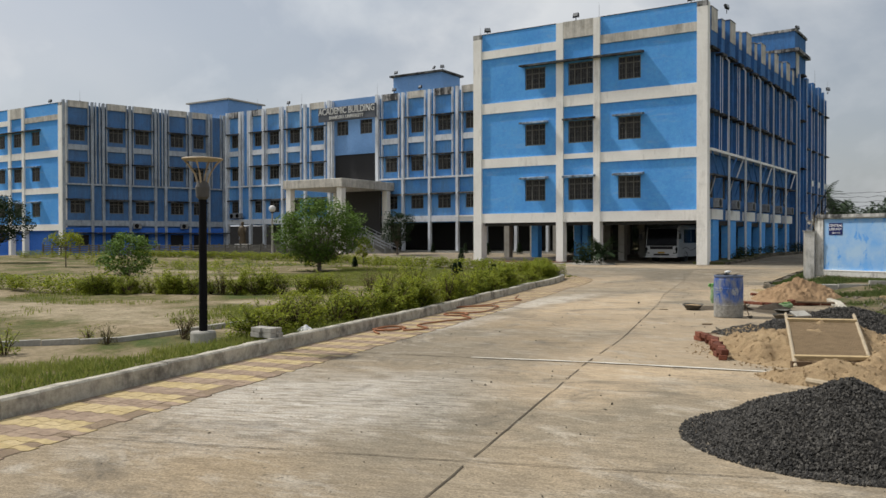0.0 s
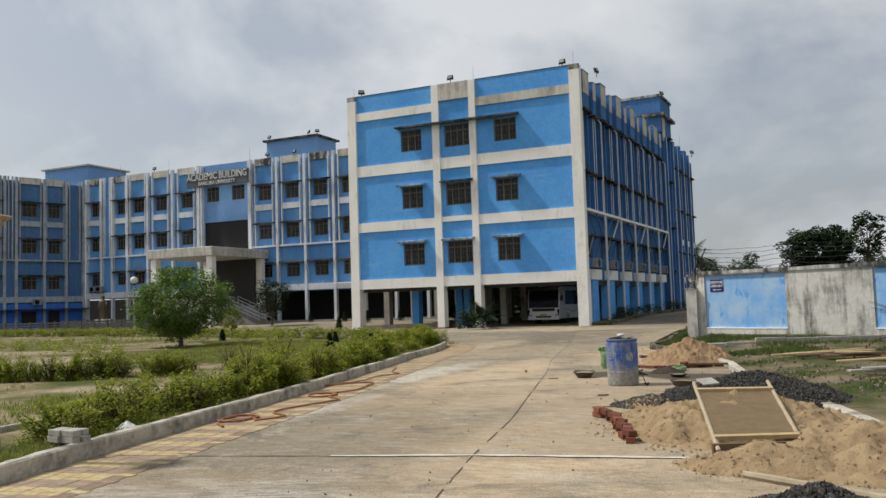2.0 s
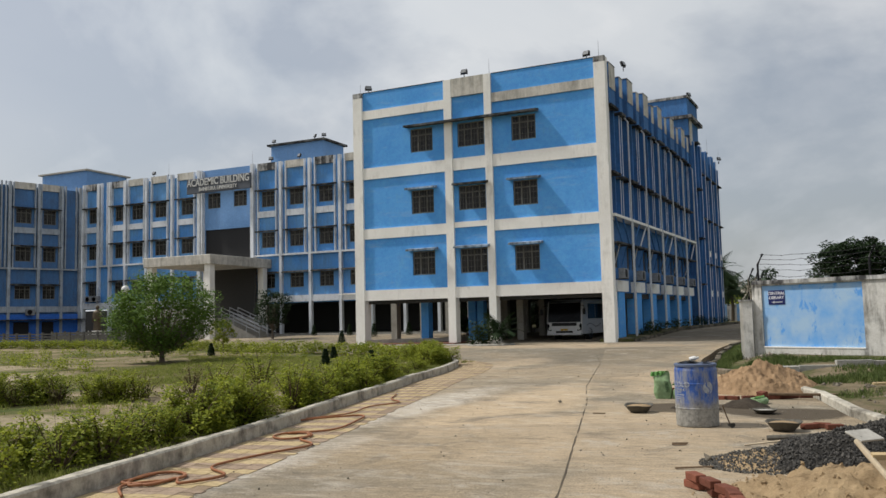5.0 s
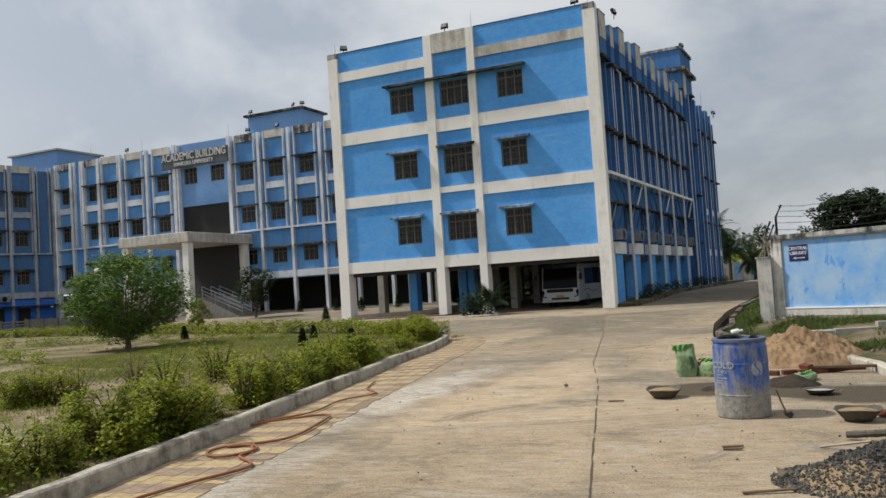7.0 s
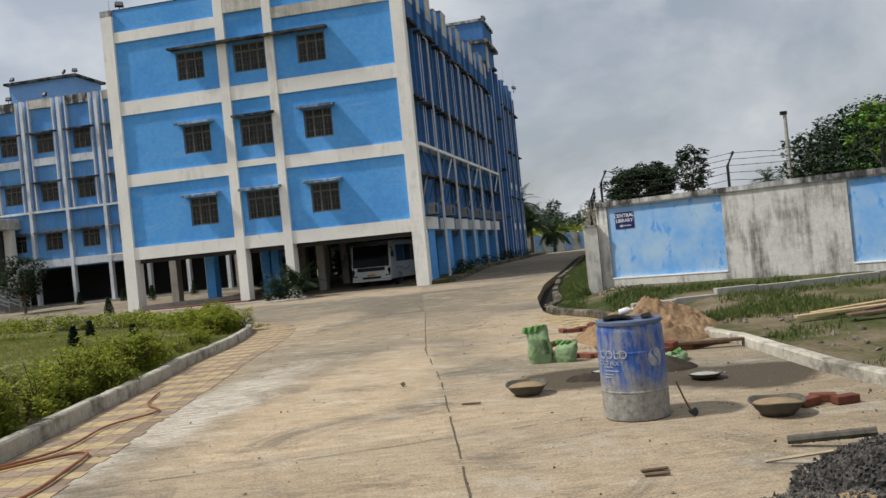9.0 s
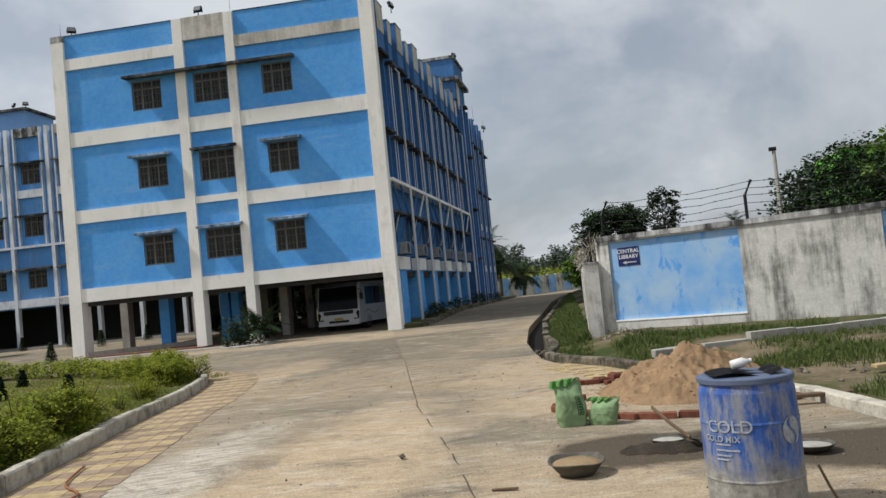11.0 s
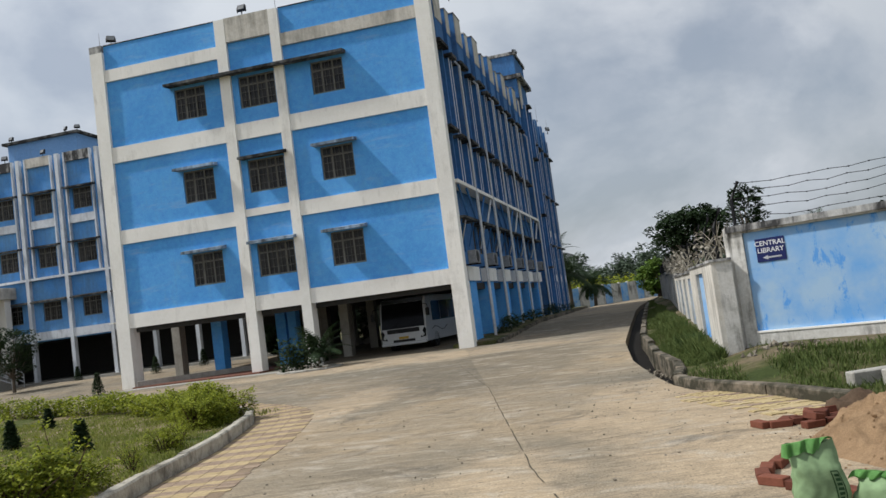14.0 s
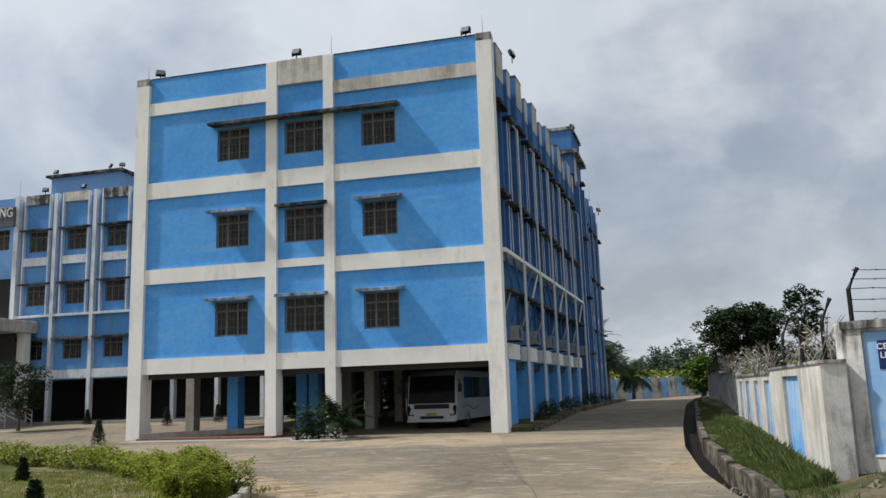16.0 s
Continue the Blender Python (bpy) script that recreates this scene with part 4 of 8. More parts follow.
def front_wall():
    m = facade_frame((WC.x, WC.y), (WC.x + WD.x, WC.y + WD.y), 0.12)
    root = thing("wall_front", m, "grey mould-streaked boundary wall with recessed blue panels", "wall", kind="structure")
    bm = bmesh.new()
    panels = [(0.22, 3.2), (5.95, 8.9), (11.6, 14.6)]
    wall_holes(bm, 0.0, 22.0, -0.5, 2.34, [(a, b, 0.47, 2.3) for a, b in panels], 0.0, 0.07)
    part("render_face", bm, WALL_GREY, root)
    bars("wall_core", root, WALL_GREY, [((0.0, 0.068, -0.5), (22.0, 0.24, 2.338))])
    for a, b in panels:
        bars("blue_panel", root, WALL_BLUE, [((a + 0.003, 0.05, 0.473), (b - 0.003, 0.0675, 2.297))], "faded, peeling sky-blue panel")
        bars("panel_ledge", root, WHITE, [((a, -0.015, 0.44), (b, 0.05, 0.472))])
    bm = bmesh.new()
    t = bmesh.new()
    box(t, (-0.06, -0.05, 2.34), (22.0, 0.29, 2.46))
    bmesh.ops.subdivide_edges(t, edges=[e for e in t.edges if abs(e.verts[0].co.x - e.verts[1].co.x) > 1], cuts=60)
    for v in t.verts:
        v.co.z += 0.02 * noise.noise(v.co * 1.3) if v.co.z > 2.4 else 0
        v.co.y += 0.012 * noise.noise(v.co * 2.1 + Vector((7, 0, 0)))
    merge(bm, t)
    part("coping", bm, SOOTY, root)
    return root


front_wall()


def side_wall():
    pts = [(-5.50, 39.0), (-5.25, 50.0), (-4.95, 62.0), (-4.6, 78.0), (-3.2, 96.0), (6.0, 112.0)]
    root = thing("wall_lane", Matrix(), "white boundary wall with blue recessed panels beside the lane", "wall", kind="structure")
    # the higher first length, next to the corner
    m = facade_frame((-5.50, 39.0), (-5.64, 32.12), 0.1)
    bm = bmesh.new()
    wall_holes(bm, 0.0, 6.88, -0.5, 1.86, [(2.2, 4.4, -0.05, 1.70)], 0.0, 0.09)
    part("panel_frame", bm, STAINED, root).matrix_basis = m
    bars("blue_panel", root, WALL_BLUE, [((2.203, 0.07, -0.2), (4.397, 0.089, 1.697))], "faded blue recessed panel").matrix_basis = m
    bars("wall_core", root, WALL_GREY, [((0.0, 0.0905, -0.5), (6.881, 0.36, 1.859))]).matrix_basis = m
    bars("coping", root, SOOTY, [((-0.02, -0.03, 1.861), (6.92, 0.37, 1.91))]).matrix_basis = m
    for k, (p, q) in enumerate(zip(pts, pts[1:])):
        m = facade_frame(q, p, 0.1 + rise((p[1] + q[1]) / 2))
        ln = (Vector(q) - Vector(p)).length
        n = max(1, round(ln / 2.5))
        step = ln / n
        for i in range(n):
            u = ln - (i + 1) * step
            bm = bmesh.new()
            a, b = u + step * 0.42, u + step * 0.86
            wall_holes(bm, u, u + step, -0.5, 1.62, [(a, b, 0.1, 1.48)], 0.0, 0.08)
            part("panel_frame", bm, WALL_GREY if (i + k) % 3 == 2 else STAINED, root).matrix_basis = m
            bars("blue_panel", root, WALL_BLUE, [((a + 0.003, 0.06, 0.0), (b - 0.003, 0.079, 1.477))]).matrix_basis = m
        bars("wall_core", root, WALL_GREY, [((0, 0.0805, -0.5), (ln, 0.24, 1.618))]).matrix_basis = m
        bars("coping", root, SOOTY, [((0, -0.04, 1.621), (ln - 0.05, 0.27, 1.70))]).matrix_basis = m
    # the end of the front wall turns the corner
    bm = bmesh.new()
    soft_box(bm, (-5.27, 32.33, -0.3), (-5.06, 32.75, 2.575), 0.02)
    part("corner_pier", bm, WALL_GREY, root)
    return pts


side_pts = side_wall()


def fence_post(m, tall=0.85, lean=1):
    root = thing("fence_post", m, "black angle-iron post bent outward on the wall", "post", "barbed-wire posts on the wall")
    bm = bmesh.new()
    tube(bm, [(0, 0, 0), (0, 0, tall * 0.62), (0.16 * lean, 0, tall)], 0.036, 6)
    part("bar", bm, IRON, root)
    bm = bmesh.new()
    box(bm, (-0.05, -0.05, -0.03), (0.05, 0.05, 0.02))
    part("foot", bm, IRON, root)
    return root


def along(s, off=0.1):
    n = Vector((-WD.y, WD.x))
    p = WC + WD * s + n * off
    return Vector((p.x, p.y, 0))


post_a = fence_post(Matrix.Translation(along(0.1) + Vector((0, 0, 2.56))))
for s in (3.4, 6.7, 10.0, 13.3):
    copy_thing(post_a, Matrix.Translation(along(s) + Vector((0, 0, 2.56))))


def lane_point(s):
    """A place on top of the lane wall, s metres from its corner."""
    for p, q in zip(side_pts, side_pts[1:]):
        p, q = Vector(p), Vector(q)
        ln = (q - p).length
        if s <= ln:
            r = p + (q - p) * (s / ln)
            return Vector((r.x + 0.1, r.y, 1.83 + rise(r.y)))
        s -= ln
    return Vector((*side_pts[-1], 2.4))


for y in (32.9, 35.0, 37.2):
    copy_thing(post_a, Matrix.Translation((-5.40, y, 2.03)) @ Matrix.Diagonal((1, 1, 1.15, 1)))
for i in range(22):
    s = 0.9 + i * 2.1
    copy_thing(post_a, Matrix.Translation(lane_point(s)) @ Matrix.Rotation(math.pi * (0 if i % 4 else 1) + 0.3 * math.sin(i * 2.1), 4, "Z") @ Matrix.Diagonal((1, 1, 0.92 + 0.1 * math.sin(i), 1)))


def wires(name, pts, heights, label):
    root = thing(name, Matrix(), label, "wire")
    rnd = random.Random(name)
    for h, lean in heights:
        bm = bmesh.new()
        path = []
        for a, b in zip(pts, pts[1:]):
            n = 10
            for i in range(n):
                t = i / n
                p = a.lerp(b, t)
                path.append(p + Vector((lean, 0, h - 0.10 * math.sin(math.pi * t) * rnd.uniform(0.6, 1.2))))
        tube(bm, path, 0.006, 4)
        # twisted barbs
        for p in path[::1]:
            box(bm, p - Vector((0.012, 0.003, 0.012)), p + Vector((0.012, 0.003, 0.012)))
        part("strand", bm, IRON, root)


wires("barbed_wire", [along(s) + Vector((0, 0, 2.56)) for s in (0.1, 3.4, 6.7, 10.0)], [(0.18, 0), (0.36, 0), (0.53, 0.02), (0.68, 0.06), (0.82, 0.1)], "sagging barbed wire strung between the wall posts")
wires("barbed_wire", [Vector((-5.40, 32.9, 2.03)), Vector((-5.40, 37.2, 2.03))] + [lane_point(0.9 + i * 4.2) for i in range(9)], [(0.3, 0), (0.5, 0), (0.75, 0.05)], "rusty barbed wire along the lane wall")

# concrete pole behind the wall
pole = thing("utility_pole", Matrix.Translation((3.1, 48.1, 0.2)), "grey concrete utility pole behind the boundary wall", "pole")
bm = bmesh.new()
tube(bm, [(0, 0, -0.3), (0, 0, 6.0)], [0.095, 0.075], 8)
part("shaft", bm, CONC, pole)
bm = bmesh.new()
box(bm, (-0.18, -0.09, 5.95), (0.09, 0.09, 6.1))
part("cap", bm, IRON, pole)

# the library sign
NAVY = plain("navy_enamel", (0.012, 0.02, 0.11), 0.45)
SIGN_WHITE = plain("sign_white", (0.78, 0.78, 0.80), 0.5)


def lettering(name, text, size, m, material, parent, depth=0.002, align="CENTER"):
    cu = bpy.data.curves.new(name, "FONT")
    cu.body, cu.size, cu.extrude, cu.align_x, cu.align_y = text, size, depth, align, "CENTER"
    cu.offset = size * 0.012
    tmp = new("tmp_text", cu)
    me = bpy.data.meshes.new_from_object(tmp)
    bpy.data.objects.remove(tmp)
    me.materials.append(material)
    ob = new(name, me)
    ob.parent = parent
    ob.matrix_basis = m
    return ob


UPRIGHT = Matrix.Rotation(math.pi / 2, 4, "X")
sign_m = facade_frame((WC.x, WC.y), (WC.x + WD.x, WC.y + WD.y), 0.12)
sign = thing("library_sign", sign_m @ Matrix.Translation((0.42, 0.034, 1.72)), "navy sign plate with white library lettering on the wall", "sign")
bm = bmesh.new()
soft_box(bm, (0.0, 0.0, 0.0), (0.52, 0.015, 0.43), 0.005)
part("plate", bm, NAVY, sign)
lettering("lettering", "CENTRAL", 0.125, Matrix.Translation((0.26, -0.002, 0.335)) @ UPRIGHT, SIGN_WHITE, sign)
lettering("lettering", "LIBRARY", 0.125, Matrix.Translation((0.26, -0.002, 0.205)) @ UPRIGHT, SIGN_WHITE, sign)
bm = bmesh.new()
vs = [(0.10, 0.075), (0.2, 0.115), (0.2, 0.09), (0.44, 0.09), (0.44, 0.06), (0.2, 0.06), (0.2, 0.035)]
bm.faces.new([bm.verts.new((x, -0.003, z)) for x, z in vs])
bmesh.ops.solidify(bm, geom=bm.faces[:], thickness=0.003)
part("arrow", bm, SIGN_WHITE, sign)

# low walls and the far wall at the lane's end
bm = bmesh.new()
root = thing("wall_far", Matrix(), "blue and grey boundary wall at the lane's end", "wall", kind="structure")
for i in range(28):
    a = Vector((-15.5 + i * 0.875, 104.5 + i * 0.55 if i > 5 else 105.5 + i * 0.383))
    b = Vector((-15.5 + (i + 1) * 0.875, 104.5 + (i + 1) * 0.55 if i + 1 > 5 else 105.5 + (i + 1) * 0.383))
    m = facade_frame(a, b, 0.45)
    ob = bars("wall_bay", root, WALL_BLUE if i % 2 else WALL_GREY, [((0, 0, -0.5), ((b - a).length - 0.02, 0.2, 2.0))])
    ob.matrix_basis = m
    ob = bars("pilaster", root, WALL_GREY, [((-0.07, -0.06, -0.5), (0.07, 0.26, 2.1))])
    ob.matrix_basis = m

# ---- plants ----
LEAF_TREE = leaves("mid_green_leaves", (0.04, 0.095, 0.014), (0.14, 0.22, 0.036))
LEAF_HEDGE = leaves("yellow_green_leaves", (0.05, 0.09, 0.010), (0.32, 0.35, 0.032), thin=0.35)
LEAF_WILT = leaves("wilted_hedge_leaves", (0.06, 0.075, 0.02), (0.20, 0.16, 0.07), thin=0.25)
LEAF_DARK = leaves("dark_green_leaves", (0.012, 0.026, 0.010), (0.03, 0.055, 0.018))
# Distance haze is painted into these greyed leaf tones.
LEAF_FAR = leaves("haze_tinted_leaves", (0.05, 0.075, 0.05), (0.085, 0.115, 0.075))
LEAF_DRY = leaves("dry_creeper", (0.20, 0.175, 0.13), (0.38, 0.35, 0.29))
BLADE = leaves("grass_blades", (0.035, 0.065, 0.012), (0.12, 0.15, 0.042))
BARK = pieces("grey_brown_bark", (0.10, 0.08, 0.06), (0.17, 0.14, 0.11))
TWIG = plain("brown_twigs", (0.10, 0.07, 0.045), 0.9)


def leaf_mesh(name, centres, per, spread, size, rnd, material, flat=0.35, droop=0.0):
    """Clumps of small leaves, each leaf a folded diamond, round the given centres (x, y, z, radius)."""
    verts, faces = [], []
    for cx_, cy_, cz_, cr in centres:
        for _ in range(per):
            while True:
                v = Vector((rnd.uniform(-1, 1), rnd.uniform(-1, 1), rnd.uniform(-1, 1)))
                if v.length <= 1:
                    break
            v = v.normalized() * (v.length ** 0.5)
            p = Vector((cx_, cy_, cz_)) + Vector((v.x * cr, v.y * cr, v.z * cr * spread))
            s = size * rnd.uniform(0.6, 1.3)
            a = rnd.uniform(0, 2 * math.pi)
            tilt = rnd.uniform(-0.9, 0.6) - droop
            d = Vector((math.cos(a) * math.cos(tilt), math.sin(a) * math.cos(tilt), math.sin(tilt)))
            w = d.cross(Vector((rnd.uniform(-0.5, 0.5), rnd.uniform(-0.5, 0.5), 1))).normalized() * s * flat
            up = d.cross(w).normalized() * s * 0.08
            k = len(verts)
            verts += [tuple(p), tuple(p + d * s * 0.5 + w + up), tuple(p + d * s), tuple(p + d * s * 0.5 - w + up)]
            faces += [(k, k + 1, k + 2), (k, k + 2, k + 3)]
    return flat_mesh(name, verts, faces, material)


def tree(name, m, height, crown, trunk_h, seed, material, label, clumps=60, per=70, leaf=0.13, trunk_r=0.09, squash=0.7, group=""):
    rnd = random.Random(seed)
    root = thing(name, m, label, "tree", group)
    bm = bmesh.new()
    bend = Vector((rnd.uniform(-0.2, 0.2), rnd.uniform(-0.2, 0.2), 0)) * trunk_h * 0.5
    top = Vector((bend.x, bend.y, trunk_h))
    tube(bm, [(0, 0, -0.1), bend * 0.3 + Vector((0, 0, trunk_h * 0.4)), top, top + Vector((0, 0, (height - trunk_h) * 0.6))], [trunk_r * 1.3, trunk_r, trunk_r * 0.8, trunk_r * 0.25], 8)
    centres = []
    mid = Vector((bend.x, bend.y, (height + trunk_h) / 2))
    half = (height - trunk_h) / 2
    for i in range(clumps):
        a = i * 2.39996 + rnd.uniform(-0.3, 0.3)
        z = 1 - 2 * (i + 0.5) / clumps
        r = math.sqrt(max(0, 1 - z * z)) * rnd.uniform(0.45, 1.05)
        c = mid + Vector((math.cos(a) * r * crown, math.sin(a) * r * crown, z * half * rnd.uniform(0.7, 1.08)))
        centres.append((*c, crown * rnd.uniform(0.16, 0.32)))
        if i % 3 == 0:
            tube(bm, [top * rnd.uniform(0.7, 1.0), (top + c) / 2 + Vector((0, 0, -0.1 * crown)), c], [trunk_r * 0.45, trunk_r * 0.25, trunk_r * 0.08], 5)
    part("trunk", bm, BARK, root)
    cr = leaf_mesh("crown", centres, per, squash, leaf, rnd, material)
    cr.parent = root
    return root


tree("tree", Matrix.Translation((-28.65, 31.9, 0.12)), 3.5, 2.3, 0.55, 3, LEAF_TREE, "bushy broad-leaved young tree in the garden", 130, 150, 0.12, 0.10)
tree("sapling", Matrix.Translation((-24.0, 17.0, 0.1)), 1.85, 0.95, 0.4, 8, LEAF_TREE, "spreading green sapling growing in the garden", 46, 90, 0.09, 0.035)
tree("sapling", Matrix.Translation((-31.2, 38.8, 0.2)), 1.7, 0.62, 0.5, 9, LEAF_HEDGE, "small leafy sapling beside the hedge", 22, 60, 0.11, 0.03)
tree("sapling", Matrix.Translation((-46.0, 29.0, 0.15)), 2.0, 1.2, 1.2, 10, LEAF_HEDGE, "thin flat-topped sapling in the garden", 24, 50, 0.14, 0.03)
tree("tree", Matrix.Translation((-58.0, 31.5, 0.15)), 4.6, 2.4, 1.5, 12, LEAF_DARK, "dark leafy tree at the garden's edge", 60, 80, 0.2, 0.1)
tree("tree", Matrix.Translation((-41.0, 56.0, 0.5)), 3.6, 1.4, 0.8, 13, LEAF_DARK, "dark shrub-like tree beside the porch stairs", 50, 70, 0.16, 0.08)

for x, y, hgt, sd in ((-30.2, 66.5, 1.9, 61), (-27.0, 64.0, 1.7, 62), (-24.0, 66.0, 2.1, 63), (-20.8, 64.5, 1.8, 64), (-26.0, 58.0, 1.1, 65)):
    tree("courtyard_shrub", Matrix.Translation((x, y, rise(y) + 0.02)), hgt, hgt * 0.62, 0.25, sd, LEAF_DARK, "dark leafy shrub growing behind the stilts", 30, 70, 0.16, 0.03, group="courtyard shrubs")

# trees beyond the wall
tree("tree", Matrix.Translation((1.2, 93.0, 0.3)), 8.0, 1.9, 3.8, 28, LEAF_DARK, "dark tree between two others behind the wall", 50, 80, 0.3, 0.14)
tree("tree", Matrix.Translation((-1.1, 91.0, 0.3)), 7.7, 2.8, 3.6, 21, LEAF_DARK, "dense dark tree behind the lane wall", 90, 100, 0.3, 0.16)
tree("tree", Matrix.Translation((3.0, 88.0, 0.3)), 8.7, 1.8, 4.4, 22, LEAF_DARK, "tall open-crowned dark tree behind the boundary wall", 34, 70, 0.3, 0.14)
tree("tree", Matrix.Translation((6.6, 49.5, 0.3)), 5.6, 3.6, 0.9, 24, LEAF_DARK, "large dense dark tree behind the boundary wall", 170, 130, 0.2, 0.2)
tree("tree", Matrix.Translation((11.5, 48.0, 0.3)), 7.2, 3.8, 1.0, 25, LEAF_DARK, "large spreading dark tree behind the boundary wall", 120, 110, 0.24, 0.2)
tree("tree", Matrix.Translation((2.2, 33.5, 0.3)), 4.4, 0.9, 2.6, 26, LEAF_TREE, "sparse leafy tree close behind the wall", 16, 40, 0.18, 0.06)
tree("tree", Matrix.Translation((-4.2, 92.0, 0.5)), 3.4, 1.7, 0.6, 27, LEAF_TREE, "rounded green bush at the lane's bend", 70, 70, 0.3, 0.2)


def palm(m, height, spread, seed, label, fronds=22, trunk=0.16):
    rnd = random.Random(seed)
    root = thing("palm", m, label, "palm")
    bm = bmesh.new()
    tube(bm, [(0, 0, -0.1), (0.05, 0.02, height * 0.5), (0, 0, height)], [trunk * 1.2, trunk, trunk * 0.9], 9)
    part("trunk", bm, BARK, root)
    verts, faces = [], []
    for i in range(fronds):
        a = i * 2.4 + rnd.uniform(-0.2, 0.2)
        el = rnd.uniform(-0.2, 1.25)
        p = Vector((0, 0, height))
        d = Vector((math.cos(a) * math.cos(el), math.sin(a) * math.cos(el), math.sin(el)))
        n = 14
        for j in range(n):
            q = p + d * spread / n
            d = (d + Vector((0, 0, -0.10))).normalized()
            side = d.cross(Vector((0, 0, 1))).normalized()
            ln = spread * 0.22 * math.sin(math.pi * (j + 1.5) / (n + 2))
            for sg in (-1, 1):
                tip = p + side * sg * ln + d * ln * 0.7 + Vector((0, 0, -0.12 * ln))
                k = len(verts)
                verts += [tuple(p), tuple(p + d * 0.06 * spread), tuple(tip)]
                faces.append((k, k + 1, k + 2))
            k = len(verts)
            verts += [tuple(p - side * 0.02), tuple(p + side * 0.02), tuple(q)]
            faces.append((k, k + 1, k + 2))
            p = q
    ob = flat_mesh("fronds", verts, faces, LEAF_DARK)
    ob.parent = root
    return root


palm(Matrix.Translation((-12.4, 98.0, 0.4)), 3.4, 3.0, 31, "date palm with drooping fronds at the building's end", 40)
palm(Matrix.Translation((-10.2, 101.0, 0.4)), 2.2, 2.6, 32, "squat date palm at the lane's end", 40)
palm(Matrix.Translation((-13.2, 94.5, 0.4)), 5.4, 2.8, 33, "tall date palm behind the building's end", 36)
palm(Matrix.Translation((16.0, 119.0, 0.3)), 6.2, 2.6, 34, "palm crown showing above the boundary wall", 30)
palm(Matrix.Translation((0.8, 25.2, 0.25)), 0.25, 1.5, 35, "young palm sprouting from the grass verge", 14, 0.06)


def far_trees():
    """The belt of woods beyond the fields, with haze mixed into its leaf colour."""
    rnd = random.Random(40)
    cs = []
    for i in range(520):
        a = math.radians(rnd.uniform(-30, 38))
        r = rnd.uniform(260, 420)
        x, y = -8 + r * math.sin(a), 20 + r * math.cos(a)
        h = rnd.uniform(7.0, 12.0) + (4.5 if rnd.random() < 0.10 else 0)
        for k in range(4):
            cs.append((x + rnd.uniform(-2.5, 2.5), y + rnd.uniform(-2, 2), h * (0.15 + 0.27 * k), rnd.uniform(2.0, 3.8)))
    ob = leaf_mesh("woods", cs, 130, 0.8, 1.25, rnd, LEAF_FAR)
    tagged(ob, "hazy belt of far green woods", "woods", kind="stuff")
    cs = []
    for i in range(260):
        x, y = rnd.uniform(-40, 60), rnd.uniform(125, 175)
        cs.append((x, y, rnd.uniform(0.2, 1.3) + 0.07 * (y - 125), rnd.uniform(1.5, 3.0)))
    ob = leaf_mesh("scrub", cs, 50, 0.35, 0.55, rnd, LEAF_HEDGE)
    tagged(ob, "bright green field scrub beyond the lane", "scrub", kind="stuff")


far_trees()


def shrub_kind(seed, w, h, n, material, stems=6, label="", name="hedge_shrub", leaf=0.055):
    rnd = random.Random(seed)
    root = thing(name, Matrix.Translation((0, 0, -50)), label, "shrub", "hedge shrubs in the garden")
    bm = bmesh.new()
    cs = []
    for i in range(stems):
        a = rnd.uniform(0, 6.28)
        r = rnd.uniform(0.2, 1.0) * w
        tip = Vector((math.cos(a) * r, math.sin(a) * r, h * rnd.uniform(0.45, 1.15)))
        tube(bm, [(0.1 * tip.x, 0.1 * tip.y, -0.03), tip * 0.5 + Vector((0, 0, 0.05)), tip], [0.014, 0.010, 0.004], 5)
        cs.append((*tip, w * 0.20))
        cs.append((tip.x * 0.9, tip.y * 0.9, h * rnd.uniform(0.12, 0.3), w * 0.28))
        cs.append((*(tip * 0.72 + Vector((rnd.uniform(-.1, .1), rnd.uniform(-.1, .1), 0))), w * 0.26))
    part("stem", bm, TWIG, root)
    f = leaf_mesh("foliage", cs, n, 0.75, leaf, rnd, material)
    f.parent = root
    return root


KINDS = [shrub_kind(50 + i, 0.52, 0.60, 40, LEAF_HEDGE, 20, "yellow-green hedge shrub with small leaves") for i in range(4)]
SPARSE = [shrub_kind(60 + i, 0.42, 0.70, 16, LEAF_WILT if i == 1 else LEAF_HEDGE, 14, "straggly half-bare hedge shrub") for i in range(3)]


def hedge_row(pts, gap, jitter, zf, pick, seed, scale=(0.8, 1.2)):
    rnd = random.Random(seed)
    for (x0, y0), (x1, y1) in zip(pts, pts[1:]):
        n = max(1, round(math.hypot(x1 - x0, y1 - y0) / gap))
        for i in range(n):
            t = (i + rnd.uniform(0, 0.9)) / n
            x, y = x0 + (x1 - x0) * t + rnd.gauss(0, jitter), y0 + (y1 - y0) * t + rnd.gauss(0, jitter)
            k = pick(rnd)
            s = rnd.uniform(*scale)
            copy_thing(k, Matrix.Translation((x, y, zf(x, y) - 0.02)) @ Matrix.Rotation(rnd.uniform(0, 6.28), 4, "Z") @ Matrix.Diagonal((s * rnd.uniform(0.9, 1.2), s, s * rnd.uniform(0.8, 1.15), 1)))


